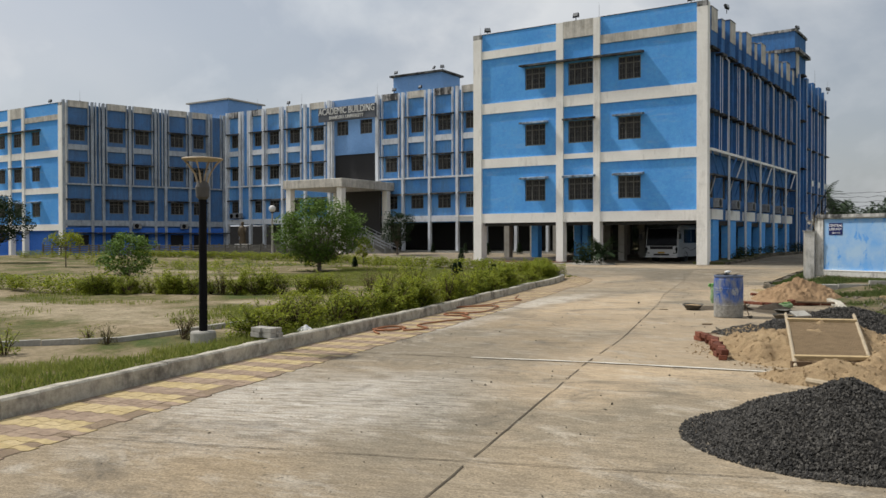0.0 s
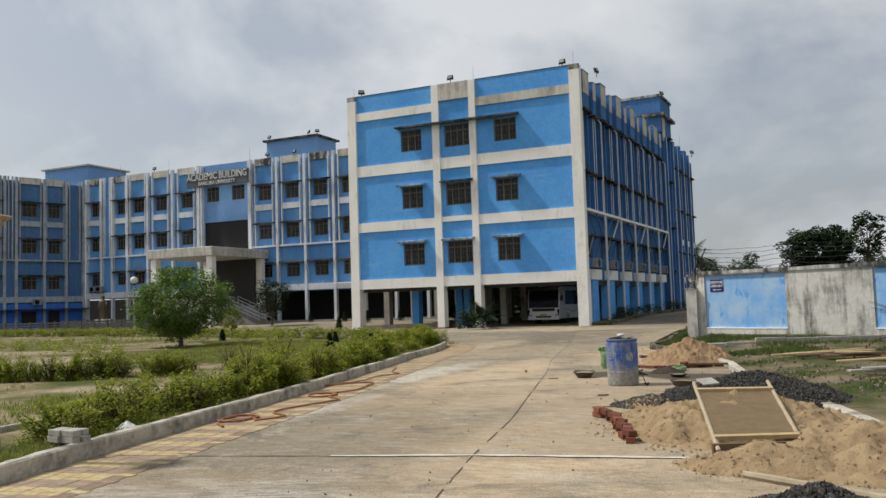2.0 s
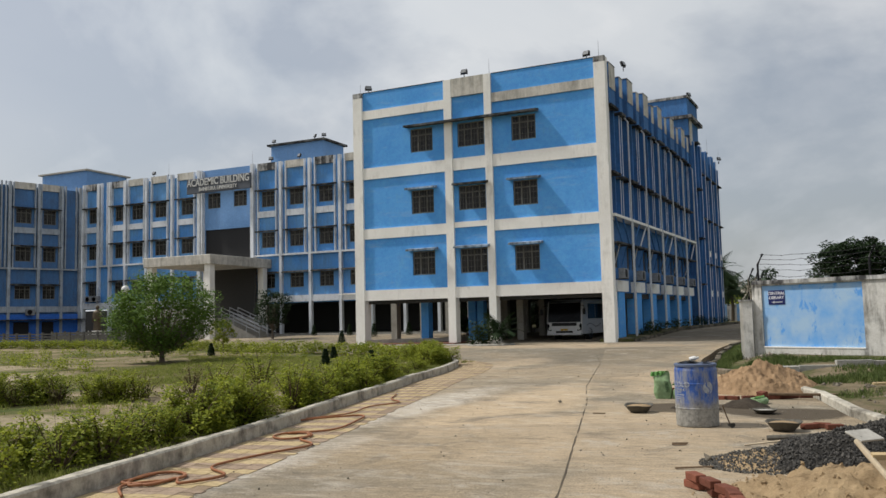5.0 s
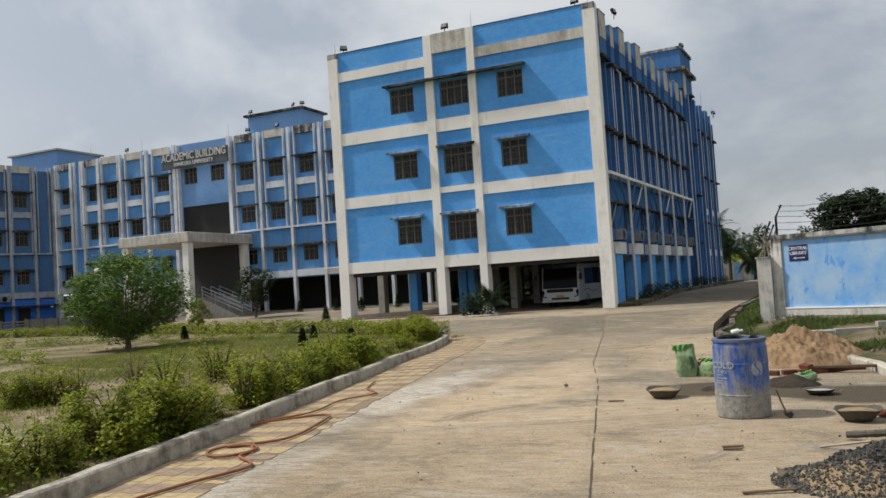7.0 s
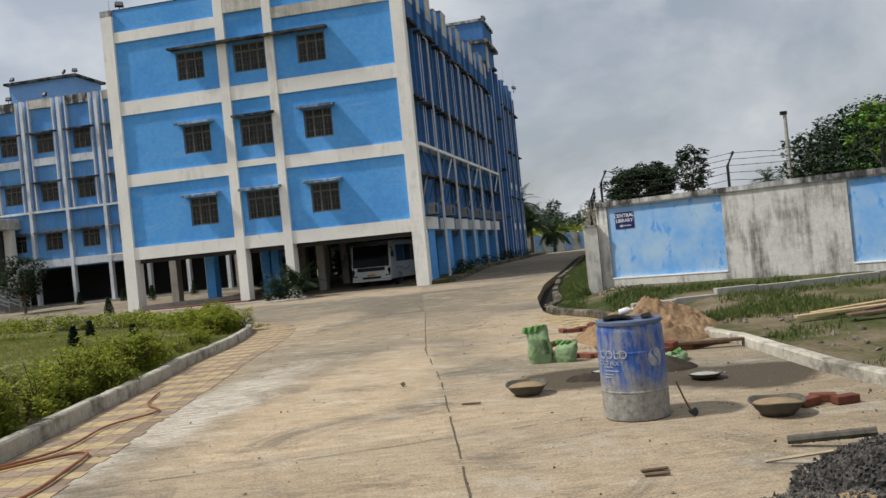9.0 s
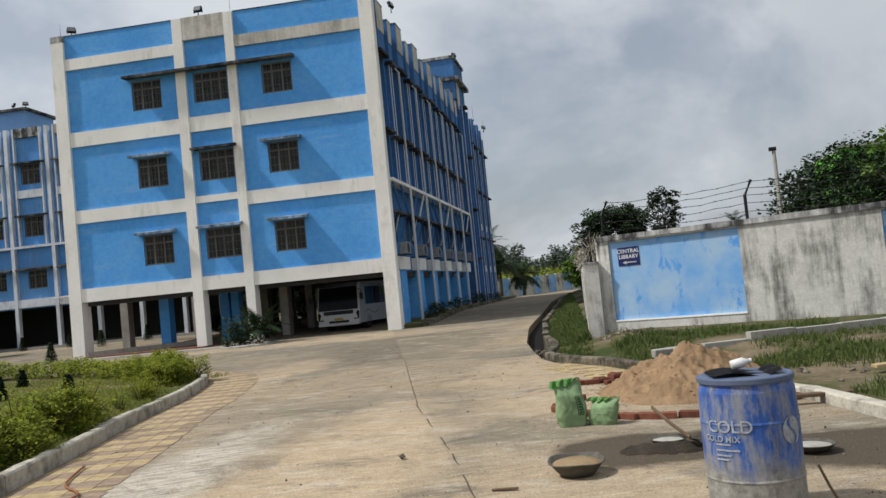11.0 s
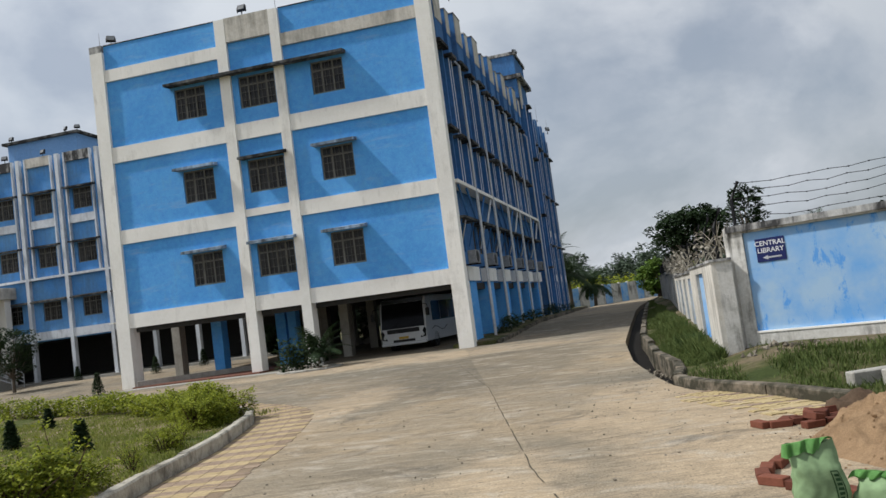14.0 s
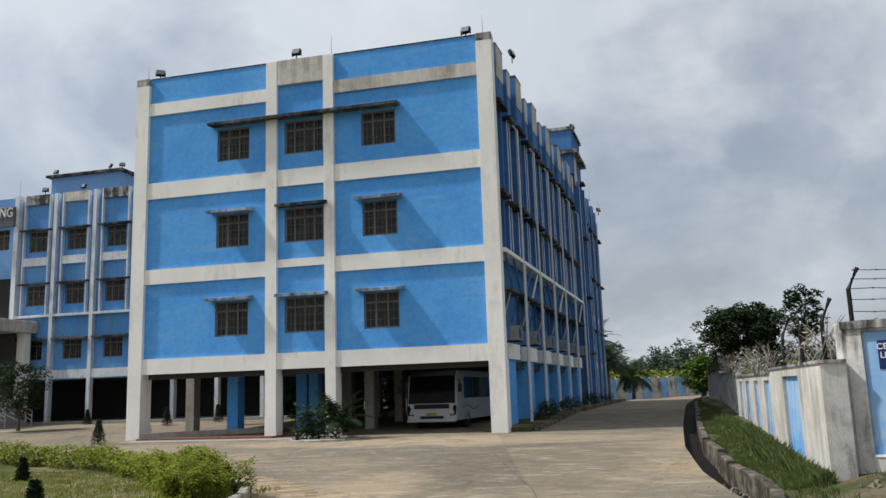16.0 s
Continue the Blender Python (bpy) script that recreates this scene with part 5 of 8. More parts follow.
full = lambda r: r.choice(KINDS)
mixed = lambda r: r.choice(KINDS if r.random() < 0.55 else SPARSE)
thin = lambda r: r.choice(SPARSE if r.random() < 0.75 else KINDS)
hedge_row([(left_x(y) - 0.9, y) for y in (9.6, 12, 14.5)], 0.36, 0.16, garden_z, mixed, 1, (0.7, 1.0))
hedge_row([(left_x(y) - 0.8, y) for y in (14.5, 18, 22, 25.0)], 0.33, 0.13, garden_z, mixed, 2, (0.75, 1.1))
hedge_row([(left_x(y) - 0.7, y) for y in (25.0, 29.0)], 0.7, 0.12, garden_z, thin, 3, (0.4, 0.65))
hedge_row([(-15.6, 30.2), (-16.0, 31.8), (-17.3, 33.3)], 0.22, 0.28, garden_z, full, 4, (0.85, 1.1))
hedge_row([(-22.5, 14.4), (-18.5, 17.0), (-16.6, 18.4)], 0.22, 0.16, garden_z, mixed, 6, (0.7, 1.0))
hedge_row([(-16.6, 18.4), (-15.6, 22.0)], 0.6, 0.3, garden_z, thin, 8)


def far_hedge():
    """The clipped rows far back in the garden, one dense ribbon of leaves."""
    rnd = random.Random(77)
    cs = []
    for pts, h, gap in (([(-17.3, 33.4), (-22.0, 36.8), (-29.0, 39.4), (-36.0, 41.6), (-48.0, 44.2), (-62.0, 45.8)], 0.34, 0.17), ([(-60.0, 26.0), (-42.0, 21.5), (-29.0, 14.5), (-22.5, 14.4)], 0.34, 0.28), ([(-42.0, 34.0), (-31.0, 37.0), (-24.0, 35.4)], 0.26, 0.6), ([(-50.0, 33.0), (-36.0, 30.0), (-27.0, 26.5)], 0.26, 0.7), ([(-70.0, 40.0), (-54.0, 38.0)], 0.4, 0.4)):
        for (x0, y0), (x1, y1) in zip(pts, pts[1:]):
            n = round(math.hypot(x1 - x0, y1 - y0) / gap)
            for i in range(n):
                t = (i + rnd.random()) / n
                x, y = x0 + (x1 - x0) * t + rnd.gauss(0, 0.1), y0 + (y1 - y0) * t + rnd.gauss(0, 0.1)
                cs.append((x, y, garden_z(x, y) + h * rnd.uniform(0.5, 1.1), rnd.uniform(0.24, 0.4)))
    ob = leaf_mesh("far_hedge", cs, 150, 0.85, 0.085, rnd, LEAF_HEDGE)
    tagged(ob, "low leafy hedge rows far back in the garden", "hedge", kind="stuff")


far_hedge()
hedge_row([(-11.6, 6.3), (-12.5, 9.5)], 0.9, 0.4, garden_z, thin, 12, (0.35, 0.6))
rnd_side = random.Random(14)
side_scrub = leaf_mesh("side_scrub", [(side_x(y) + rnd_side.uniform(0.0, 0.6), y, rise(y) + rnd_side.uniform(0.2, 0.7), rnd_side.uniform(0.2, 0.42)) for y in [52 + 34 * rnd_side.random() ** 1.3 for _ in range(46)]], 60, 0.9, 0.13, rnd_side, LEAF_DARK)
tagged(side_scrub, "dark scrubby weeds along the building's side", "weeds", kind="stuff")
for k in KINDS + SPARSE:
    for o in (*k.children, k):
        bpy.data.objects.remove(o)


def cone_shrub(x, y, h, z):
    rnd = random.Random(int(x * 10))
    root = thing("clipped_shrub", Matrix.Translation((x, y, z)), "small dark cone-clipped shrub on the lawn", "shrub", "clipped shrubs")
    bm = bmesh.new()
    tube(bm, [(0, 0, -0.05), (0, 0, h * 0.8)], [0.03, 0.01], 6)
    part("stem", bm, TWIG, root)
    cs = [(0, 0, h * t, h * 0.34 * (1.0 - t * 0.82)) for t in (0.15, 0.3, 0.45, 0.6, 0.75, 0.9)]
    f = leaf_mesh("foliage", cs, 420, 0.8, 0.06, rnd, LEAF_DARK)
    f.parent = root


for x, y, h in ((-28.9, 46.4, 0.95), (-31.0, 52.5, 0.95), (-33.4, 58.0, 1.0), (-31.8, 60.5, 1.0), (-16.6, 28.6, 0.6), (-19.6, 30.5, 0.6), (-37.0, 60.5, 0.9), (-41.0, 61.5, 0.9), (-21.5, 34.0, 0.5), (-30.0, 36.5, 0.6), (-34.5, 37.5, 0.6)):
    cone_shrub(x, y, h, (garden_z(x, y) if y < 42 else rise(y)))


def grass(name, spots, blade_h, rnd, label, material=None, per=1):
    verts, faces = [], []
    for x, y, z, s in spots:
        for _ in range(per):
            a = rnd.uniform(0, 6.28)
            h = blade_h * s * rnd.uniform(0.5, 1.3)
            w = 0.004 + 0.007 * rnd.random()
            lean = rnd.uniform(0.1, 0.7) * h
            px, py = x + rnd.gauss(0, 0.05), y + rnd.gauss(0, 0.05)
            c, sn = math.cos(a), math.sin(a)
            k = len(verts)
            verts += [(px - sn * w, py + c * w, z - 0.01), (px + sn * w, py - c * w, z - 0.01), (px + c * lean * 0.4 + sn * w * 0.7, py + sn * lean * 0.4 - c * w * 0.7, z + h * 0.6), (px + c * lean, py + sn * lean, z + h)]
            faces += [(k, k + 1, k + 2), (k, k + 2, k + 3)]
    return tagged(flat_mesh(name, verts, faces, material or BLADE), label, "grass", kind="stuff")


def grow_grass():
    rnd = random.Random(70)
    spots = []
    # near garden strip, patchy
    for _ in range(26000):
        y = rnd.uniform(1.5, 33) if rnd.random() < 0.7 else rnd.uniform(1.5, 14)
        x = left_x(y) - 0.2 - abs(rnd.gauss(0, 1)) * (3.0 if y < 12 else 9)
        k = noise.noise(Vector((x * 0.28, y * 0.28, 2.0))) + 0.35 * noise.noise(Vector((x * 1.1, y * 1.1, 4.0)))
        if k > rnd.uniform(0.0, 0.4) or (x > left_x(y) - 1.0 and y < 12 and rnd.random() < 0.5):
            spots.append((x, y, garden_z(x, y), rnd.uniform(0.5, 1.3)))
    for _ in range(14000):
        y = rnd.uniform(22, 36)
        x = road_left(y) - 0.4 - rnd.random() * 12
        spots.append((x, y, garden_z(x, y), rnd.uniform(0.4, 0.9)))
    grass("garden_grass", spots, 0.085, rnd, "patchy dry and green garden grass", leaves("dry_grass_blades", (0.10, 0.15, 0.02), (0.30, 0.31, 0.08), thin=0.3), per=5)
    spots = []
    for _ in range(20000):
        y = rnd.uniform(14, 37)
        x = right_x(y) + 0.3 + drain_width(y) + abs(rnd.gauss(0, 3.2))
        wall_y = WC.y + (x - WC.x) * WD.y / WD.x - 0.1 if x > WC.x else 60
        if x < WC.x and x > -5.72 or (x > WC.x and y > wall_y):
            continue
        bare = 0.35 if y < 24.5 else 0.0
        if x > WC.x and y > wall_y - 1.4:
            bare = 0.42
        if noise.noise(Vector((x * 0.7, y * 0.7, 8.0))) < rnd.uniform(-0.25, 0.15) + bare:
            continue
        spots.append((x, y, verge_z(x, y), rnd.uniform(0.4, 1.2) * (0.5 if (y < 22 and x < 1.5) else 1)))
    for _ in range(15000):
        y = 32 + 43 * rnd.random() ** 1.6
        x = rnd.uniform(right_x(y) + 0.25 + drain_width(y), -5.68)
        if noise.noise(Vector((x * 1.1, y * 0.5, 3.0))) < rnd.uniform(-0.6, 0.1):
            continue
        spots.append((x, y, verge_z(x, y), rnd.uniform(0.9, 2.2) if x > right_x(y) + 0.7 + drain_width(y) else rnd.uniform(0.4, 1.0)))
    grass("verge_grass", spots, 0.10, rnd, "rank green grass on the verge", per=5)


grow_grass()


def creepers():
    rnd = random.Random(81)
    for i in range(13):
        p = lane_point(0.4 + i * 1.9) if i < 11 else Vector((-5.38, 33.0 + 2.2 * (i - 11), 2.0))
        root = thing("dry_creeper", Matrix.Translation(p), "dried pale creeper hanging on the wall wire", "creeper", "dry creepers on the lane wall")
        bm = bmesh.new()
        for k in range(10):
            a = rnd.uniform(0, 6.28)
            h = rnd.uniform(0.35, 0.8)
            tube(bm, [(rnd.uniform(-.3, .3), rnd.uniform(-.3, .3), 0), (0.1 * math.cos(a), 0.3 * math.sin(a), h * 0.6), (0.35 * math.cos(a), 0.6 * math.sin(a), h)], [0.009, 0.011, 0.004], 5)
        part("vines", bm, plain("dry_vine%d" % i, (0.34, 0.31, 0.25), 0.9) if i == 0 else MATS["dry_vine0"], root)
        f = leaf_mesh("leaves", [(0, 0, 0.45, 0.4), (0, 0.4, 0.3, 0.3)], 16, 0.8, 0.12, rnd, LEAF_DRY)
        f.parent = root


creepers()

# ---- building materials on the road ----
STONE_DARK = pieces("black_stone_chips", (0.016, 0.015, 0.014), (0.085, 0.078, 0.068), 0.7, 25)
STONE_BED = plain("dark_stone_dust", (0.03, 0.028, 0.025), 0.95, vary=0.6, scale=30)
STONE_GREY = pieces("dusty_stone_bits", (0.09, 0.078, 0.06), (0.24, 0.21, 0.165), 0.8, 25)
STONE_MID = pieces("dusty_dark_chips", (0.05, 0.048, 0.044), (0.14, 0.13, 0.115), 0.9, 25)
BRICK = pieces("red_brick", (0.10, 0.038, 0.026), (0.20, 0.075, 0.048), 0.9, 14, island=False)
BAMBOO = plain("pale_bamboo", (0.42, 0.34, 0.23), 0.6, vary=0.3)
TIMBER = plain("raw_timber", (0.48, 0.36, 0.20), 0.75, vary=0.3)
OLD_WOOD = plain("old_brown_wood", (0.16, 0.11, 0.07), 0.85, vary=0.4)


def heap_height(x, y, cx_, cy_, rx, ry, h, seed, rough):
    d = math.hypot((x - cx_) / rx, (y - cy_) / ry)
    wob = 1 + 0.22 * noise.noise(Vector((x * 0.9, y * 0.9, seed)))
    d /= wob
    body_ = max(0.0, 1 - d)
    z = h * (body_ ** 0.9) * 1.05
    z = min(z, h)
    return z + min(1, body_ * 5) * rough * (noise.noise(Vector((x * 2.6, y * 2.6, seed))) + 0.5 * noise.noise(Vector((x * 6, y * 6, seed))) + 0.35 * noise.noise(Vector((x * 13, y * 13, seed))) + 0.22 * noise.noise(Vector((x * 27, y * 27, seed))) + 0.9 * (0.3 - abs(noise.noise(Vector((x * 1.9, y * 1.9, seed + 4))))))


def heap(name, cx_, cy_, rx, ry, h, material, label, seed, rough=0.06, n=56, skirt=-0.02, category="pile"):
    root = thing(name, Matrix.Translation((cx_, cy_, 0)), label, category)
    verts, faces = [], []
    for j in range(n + 1):
        for i in range(n + 1):
            x = cx_ + (2 * i / n - 1) * rx * 1.25
            y = cy_ + (2 * j / n - 1) * ry * 1.25
            z = heap_height(x, y, cx_, cy_, rx, ry, h, seed, rough)
            verts.append((x - cx_, y - cy_, z + (skirt if z < 0.012 else 0.0)))
    for j in range(n):
        for i in range(n):
            k = j * (n + 1) + i
            if max(verts[q][2] for q in (k, k + 1, k + n + 1, k + n + 2)) > 0.0:
                faces.append((k, k + 1, k + n + 2, k + n + 1))
    ob = flat_mesh("mound", verts, faces, material, root, True)
    return root


def chips(parent, cx_, cy_, rx, ry, h, seed, rough, count, size, material, spill=1.12):
    """Loose broken stones over a heap, in one mesh."""
    rnd = random.Random(seed)
    verts, faces = [], []
    for _ in range(count):
        a, r = rnd.uniform(0, 6.283), math.sqrt(rnd.random()) * spill
        x, y = cx_ + math.cos(a) * r * rx, cy_ + math.sin(a) * r * ry
        z = max(0.0, heap_height(x, y, cx_, cy_, rx, ry, h, seed, rough)) + rnd.uniform(-0.3, 0.5) * size
        s = size * rnd.uniform(0.5, 1.25)
        q = Euler((rnd.uniform(0, 6), rnd.uniform(0, 6), rnd.uniform(0, 6))).to_matrix()
        k = len(verts)
        for c in ((1, 0, 0), (-1, 0, 0), (0, 0.8, 0), (0, -0.8, 0), (0, 0, 0.6), (0, 0, -0.6)):
            v = q @ (Vector(c) * s * rnd.uniform(0.7, 1.2))
            verts.append((x - cx_ + v.x, y - cy_ + v.y, z + v.z))
        faces += [(k + a_, k + b_, k + c_) for a_, b_, c_ in ((0, 2, 4), (2, 1, 4), (1, 3, 4), (3, 0, 4), (2, 0, 5), (1, 2, 5), (3, 1, 5), (0, 3, 5))]
    ob = flat_mesh("gravel", verts, faces, material, parent)
    tagged(ob, "loose broken stone chips", kind="stuff")


g1 = (-1.52, 7.47, 1.22, 1.22, 0.50)
r = heap("gravel_pile", *g1, STONE_BED, "heap of black crushed stone on the road's edge", 11, 0.03)
chips(r, *g1, 11, 0.03, 24000, 0.021, STONE_DARK)
g2 = (-2.45, 15.75, 1.75, 1.35, 0.50)
r = heap("gravel_pile", *g2, STONE_BED, "long heap of coarse black stone behind the sand", 12, 0.05)
chips(r, *g2, 12, 0.05, 11000, 0.027, STONE_DARK, 1.0)
g3 = (-3.95, 15.25, 0.6, 0.55, 0.16)
r = heap("gravel_pile", *g3, SAND, "thin spill of grey stone chips mixed with sand", 13, 0.03)
chips(r, *g3, 13, 0.03, 2600, 0.02, STONE_MID, 1.1)
SAND_HEAPS = [
    heap("sand_pile", -2.5, 13.2, 1.7, 1.85, 0.38, SAND, "heap of yellow building sand with trodden sides", 14, 0.13, 130),
    heap("sand_pile", -0.95, 11.4, 1.5, 1.5, 0.32, SAND, "low spread of yellow sand by the sieve", 15, 0.11, 100),
    heap("sand_pile", -4.6, 24.3, 1.2, 1.5, 0.60, SAND_RED, "heap of reddish sand beside the kerb", 16, 0.13, 150),
    heap("sand_spill", -1.95, 10.6, 0.85, 0.6, 0.22, SAND, "low spill of sand before the sieve", 21, 0.08, 60),
]
heap("mortar_heap", -4.55, 20.9, 0.42, 0.36, 0.15, MORTAR, "small heap of dark wet mortar", 17, 0.05, 30)
heap("mortar_heap", -5.4, 20.4, 0.5, 0.22, 0.07, MORTAR, "low smear of dark wet mortar", 18, 0.04, 30)

mortar_root = thing("mortar_lumps", Matrix(), "trail of dark wet mortar lumps on the stained road", "mortar", kind="stuff")
chips(mortar_root, -5.35, 20.3, 0.7, 0.28, 0.03, 19, 0.02, 420, 0.03, MORTAR)


def brick_mesh():
    bm = bmesh.new()
    box(bm, (-0.115, -0.055, 0), (0.115, 0.055, 0.072))
    bmesh.ops.bevel(bm, geom=bm.edges[:], offset=0.006, segments=1, affect="EDGES")
    o = obj("brick", bm, BRICK)
    me = o.data
    bpy.data.objects.remove(o)
    return me


BRICK_ME = brick_mesh()


def brick_row(name, pts, layers, label, seed):
    rnd = random.Random(seed)
    root = thing(name, Matrix(), label, "bricks")
    pts = [Vector((*p, 0)) for p in pts]
    for a, b in zip(pts, pts[1:]):
        d = b - a
        n = max(1, round(d.length / 0.245))
        ang = math.atan2(d.y, d.x)
        for i in range(n):
            for l in range(layers):
                p = a + d * ((i + 0.5) / n)
                shared("brick", BRICK_ME, root, Matrix.Translation((p.x + rnd.uniform(-.03, .03), p.y + rnd.uniform(-.03, .03), 0.004 + l * 0.073)) @ Matrix.Rotation(ang + rnd.uniform(-0.35, 0.35), 4, "Z"))


brick_row("brick_edging", [(-4.5, 13.85), (-4.15, 13.35), (-3.88, 12.65), (-3.55, 11.6)], 2, "row of loose red bricks holding back the sand", 1)
brick_row("brick_edging", [(-3.6, 22.75), (-4.32, 22.25), (-4.8, 22.06), (-5.25, 22.05), (-5.67, 22.25), (-6.15, 22.7), (-6.4, 23.15), (-6.3, 23.6), (-6.0, 24.0)], 1, "curved row of red bricks round the sand heap", 2)


def loose_bricks(spots, seed, label):
    rnd = random.Random(seed)
    for i, (x, y, z) in enumerate(spots):
        ob = new("brick", BRICK_ME)
        ob.matrix_world = Matrix.Translation((x, y, z + 0.004)) @ Matrix.Rotation(rnd.uniform(0, 3.1), 4, "Z") @ Matrix.Rotation(rnd.uniform(-0.25, 0.25) if z > 0 else 0, 4, "X")
        tagged(ob, label, "brick", "loose bricks")


rr = random.Random(6)
loose_bricks([(-5.6 + rr.uniform(-.45, .55), 25.5 + rr.uniform(-.3, .35), 0.0) for _ in range(12)] + [(-5.3 + rr.uniform(-.3, .4), 25.6 + rr.uniform(-.2, .2), 0.06) for _ in range(7)], 7, "loose broken red brick lying by the kerb")
loose_bricks([(-3.52, 18.28, 0), (-3.36, 18.42, 0), (-3.2, 18.3, 0.0), (-4.4, 22.24, 0.075)], 8, "loose red brick on the ground")


def drum():
    root = thing("water_drum", Matrix.Translation((-5.04, 18.28, 0.0)) @ Matrix.Diagonal((1.055, 1.055, 1.03, 1)), "blue plastic drum smeared with cement, standing on the road", "drum")
    m, nt, b, p = base_mat("cement_smeared_blue_plastic", 0.5)
    sep = nt.nodes.new("ShaderNodeSeparateXYZ")
    nt.links.new(p, sep.inputs[0])
    n1 = noise_at(nt, p, 5.0, 6, 0.65, (1, 1, 0.35))
    blue = ramp(nt, noise_at(nt, p, 3.0, 5), [(0.3, (0.02, 0.06, 0.25)), (0.7, (0.035, 0.11, 0.38))])
    smear = ramp(nt, noise_at(nt, p, 11.0, 8, 0.78, (1, 1, 0.3)), [(0.44, (0, 0, 0)), (0.60, (0.85, 0.85, 0.85))])
    c = blend(nt, smear, blue, (0.24, 0.245, 0.245))
    drips = ramp(nt, noise_at(nt, p, 26.0, 5, 0.7, (1, 1, 0.12)), [(0.58, (0, 0, 0)), (0.66, (0.7, 0.7, 0.7))])
    c = blend(nt, drips, c, (0.06, 0.065, 0.075))
    add = nt.nodes.new("ShaderNodeMath")
    add.operation = "MULTIPLY_ADD"
    add.inputs[1].default_value = -0.55
    nt.links.new(n1, add.inputs[0])
    nt.links.new(sep.outputs["Z"], add.inputs[2])
    # cement splashed up from the foot
    low = ramp(nt, add.outputs[0], [(0.0, (1, 1, 1)), (0.16, (0, 0, 0))])
    c = blend(nt, low, c, ramp(nt, noise_at(nt, p, 16.0, 6, 0.75), [(0.35, (0.15, 0.145, 0.13)), (0.65, (0.34, 0.33, 0.30))]))
    nt.links.new(c, b.inputs["Base Color"])
    bump(nt, b, n1, 0.3, 0.01)
    bm = bmesh.new()
    lathe(bm, [(0.265, 0.0), (0.288, 0.012), (0.29, 0.05), (0.293, 0.25), (0.298, 0.262), (0.293, 0.274), (0.294, 0.6), (0.299, 0.612), (0.294, 0.624), (0.288, 0.80), (0.276, 0.84), (0.282, 0.85), (0.282, 0.89), (0.262, 0.893), (0.258, 0.86), (0.25, 0.80)], 40)
    part("barrel", bm, m, root, smooth=False)
    rim = plain("greyed_rim_plastic", (0.10, 0.13, 0.20), 0.6)
    bm = bmesh.new()
    lathe(bm, [(0.283, 0.852), (0.292, 0.858), (0.292, 0.885), (0.283, 0.892)], 40)
    part("rim", bm, rim, root)
    # a bent black sheet and a white can on the mouth
    bm = bmesh.new()
    n = 14
    grid = [[bm.verts.new((-0.22 + 0.42 * i / n, -0.17 + 0.32 * j / n, 0.902 + 0.014 * math.sin(i * 0.45) + 0.006 * math.sin(j * 0.9 + i * 0.3) + (0.02 if i > 11 else 0))) for j in range(n + 1)] for i in range(n + 1)]
    for i in range(n):
        for j in range(n):
            bm.faces.new((grid[i][j], grid[i + 1][j], grid[i + 1][j + 1], grid[i][j + 1]))
    bmesh.ops.solidify(bm, geom=bm.faces[:], thickness=0.006)
    part("cover_sheet", bm, IRON, root, "bent black sheet over the drum's mouth")
    # faded marks printed on the side
    mark = plain("faded_white_print", (0.40, 0.43, 0.48), 0.8, vary=0.5, scale=22)

    def print_bar(a0, z0, a1, z1):
        t = bmesh.new()
        k = 6
        ring = []
        for i in range(k + 1):
            a = a0 + (a1 - a0) * i / k
            ring.append((t.verts.new((0.2975 * math.cos(a), 0.2975 * math.sin(a), z0)), t.verts.new((0.2975 * math.cos(a), 0.2975 * math.sin(a), z1))))
        for p0, p1 in zip(ring, ring[1:]):
            t.faces.new((p0[0], p1[0], p1[1], p0[1]))
        part("print_bar", t, mark, root)
    base_a = radians(-118) - 0.42
    def wrapped(text, size, a_mid, z_mid):
        ob = lettering("lettering", text, size, Matrix(), mark, root, 0.001)
        for v in ob.data.vertices:
            ang = a_mid + v.co.x / 0.298
            v.co = Vector(((0.2985 + v.co.z) * math.cos(ang), (0.2985 + v.co.z) * math.sin(ang), z_mid + v.co.y))
    wrapped("COLD", 0.105, base_a + 0.28, 0.60)
    wrapped("COLD MIX", 0.052, base_a + 0.08, 0.525)
    for j, (w, z) in enumerate(((0.34, 0.487), (0.52, 0.452), (0.34, 0.42), (0.28, 0.395))):
        print_bar(base_a - 0.05, z, base_a - 0.05 + w, z + 0.012)
    t = bmesh.new()
    on_side = lambda ang, z, r_: t.verts.new((r_ * math.cos(ang), r_ * math.sin(ang), z))
    t.faces.new([on_side(radians(-50) + 0.25 * math.cos(2 * math.pi * i / 20), 0.56 + 0.085 * math.sin(2 * math.pi * i / 20), 0.3) for i in range(20)])
    disc = part("emblem", t, mark, root)
    t = bmesh.new()
    edge = [(radians(-50) + 0.10 * math.sin(i * 0.62), 0.475 + 0.017 * i) for i in range(11)]
    for (a0, z0), (a1, z1) in zip(edge, edge[1:]):
        t.faces.new((on_side(a0 - 0.03, z0, 0.3012), on_side(a0 + 0.03, z0, 0.3012), on_side(a1 + 0.03, z1, 0.3012), on_side(a1 - 0.03, z1, 0.3012)))
    part("emblem_stripe", t, m, disc)
    jug = thing("white_jug", Matrix.Translation((-5.06, 18.28, 0.965)) @ Matrix.Scale(0.75, 4), "small white plastic jug lying on the drum", "jug")
    bm = bmesh.new()
    lathe(bm, [(0.02, -0.08), (0.04, -0.075), (0.045, 0.03), (0.025, 0.06), (0.018, 0.085)], 16, Matrix.Translation((0, 0, 0.03)) @ Matrix.Rotation(radians(80), 4, "Y"))
    part("bottle", bm, WHITE_PLASTIC, jug, smooth=True)
    bm = bmesh.new()
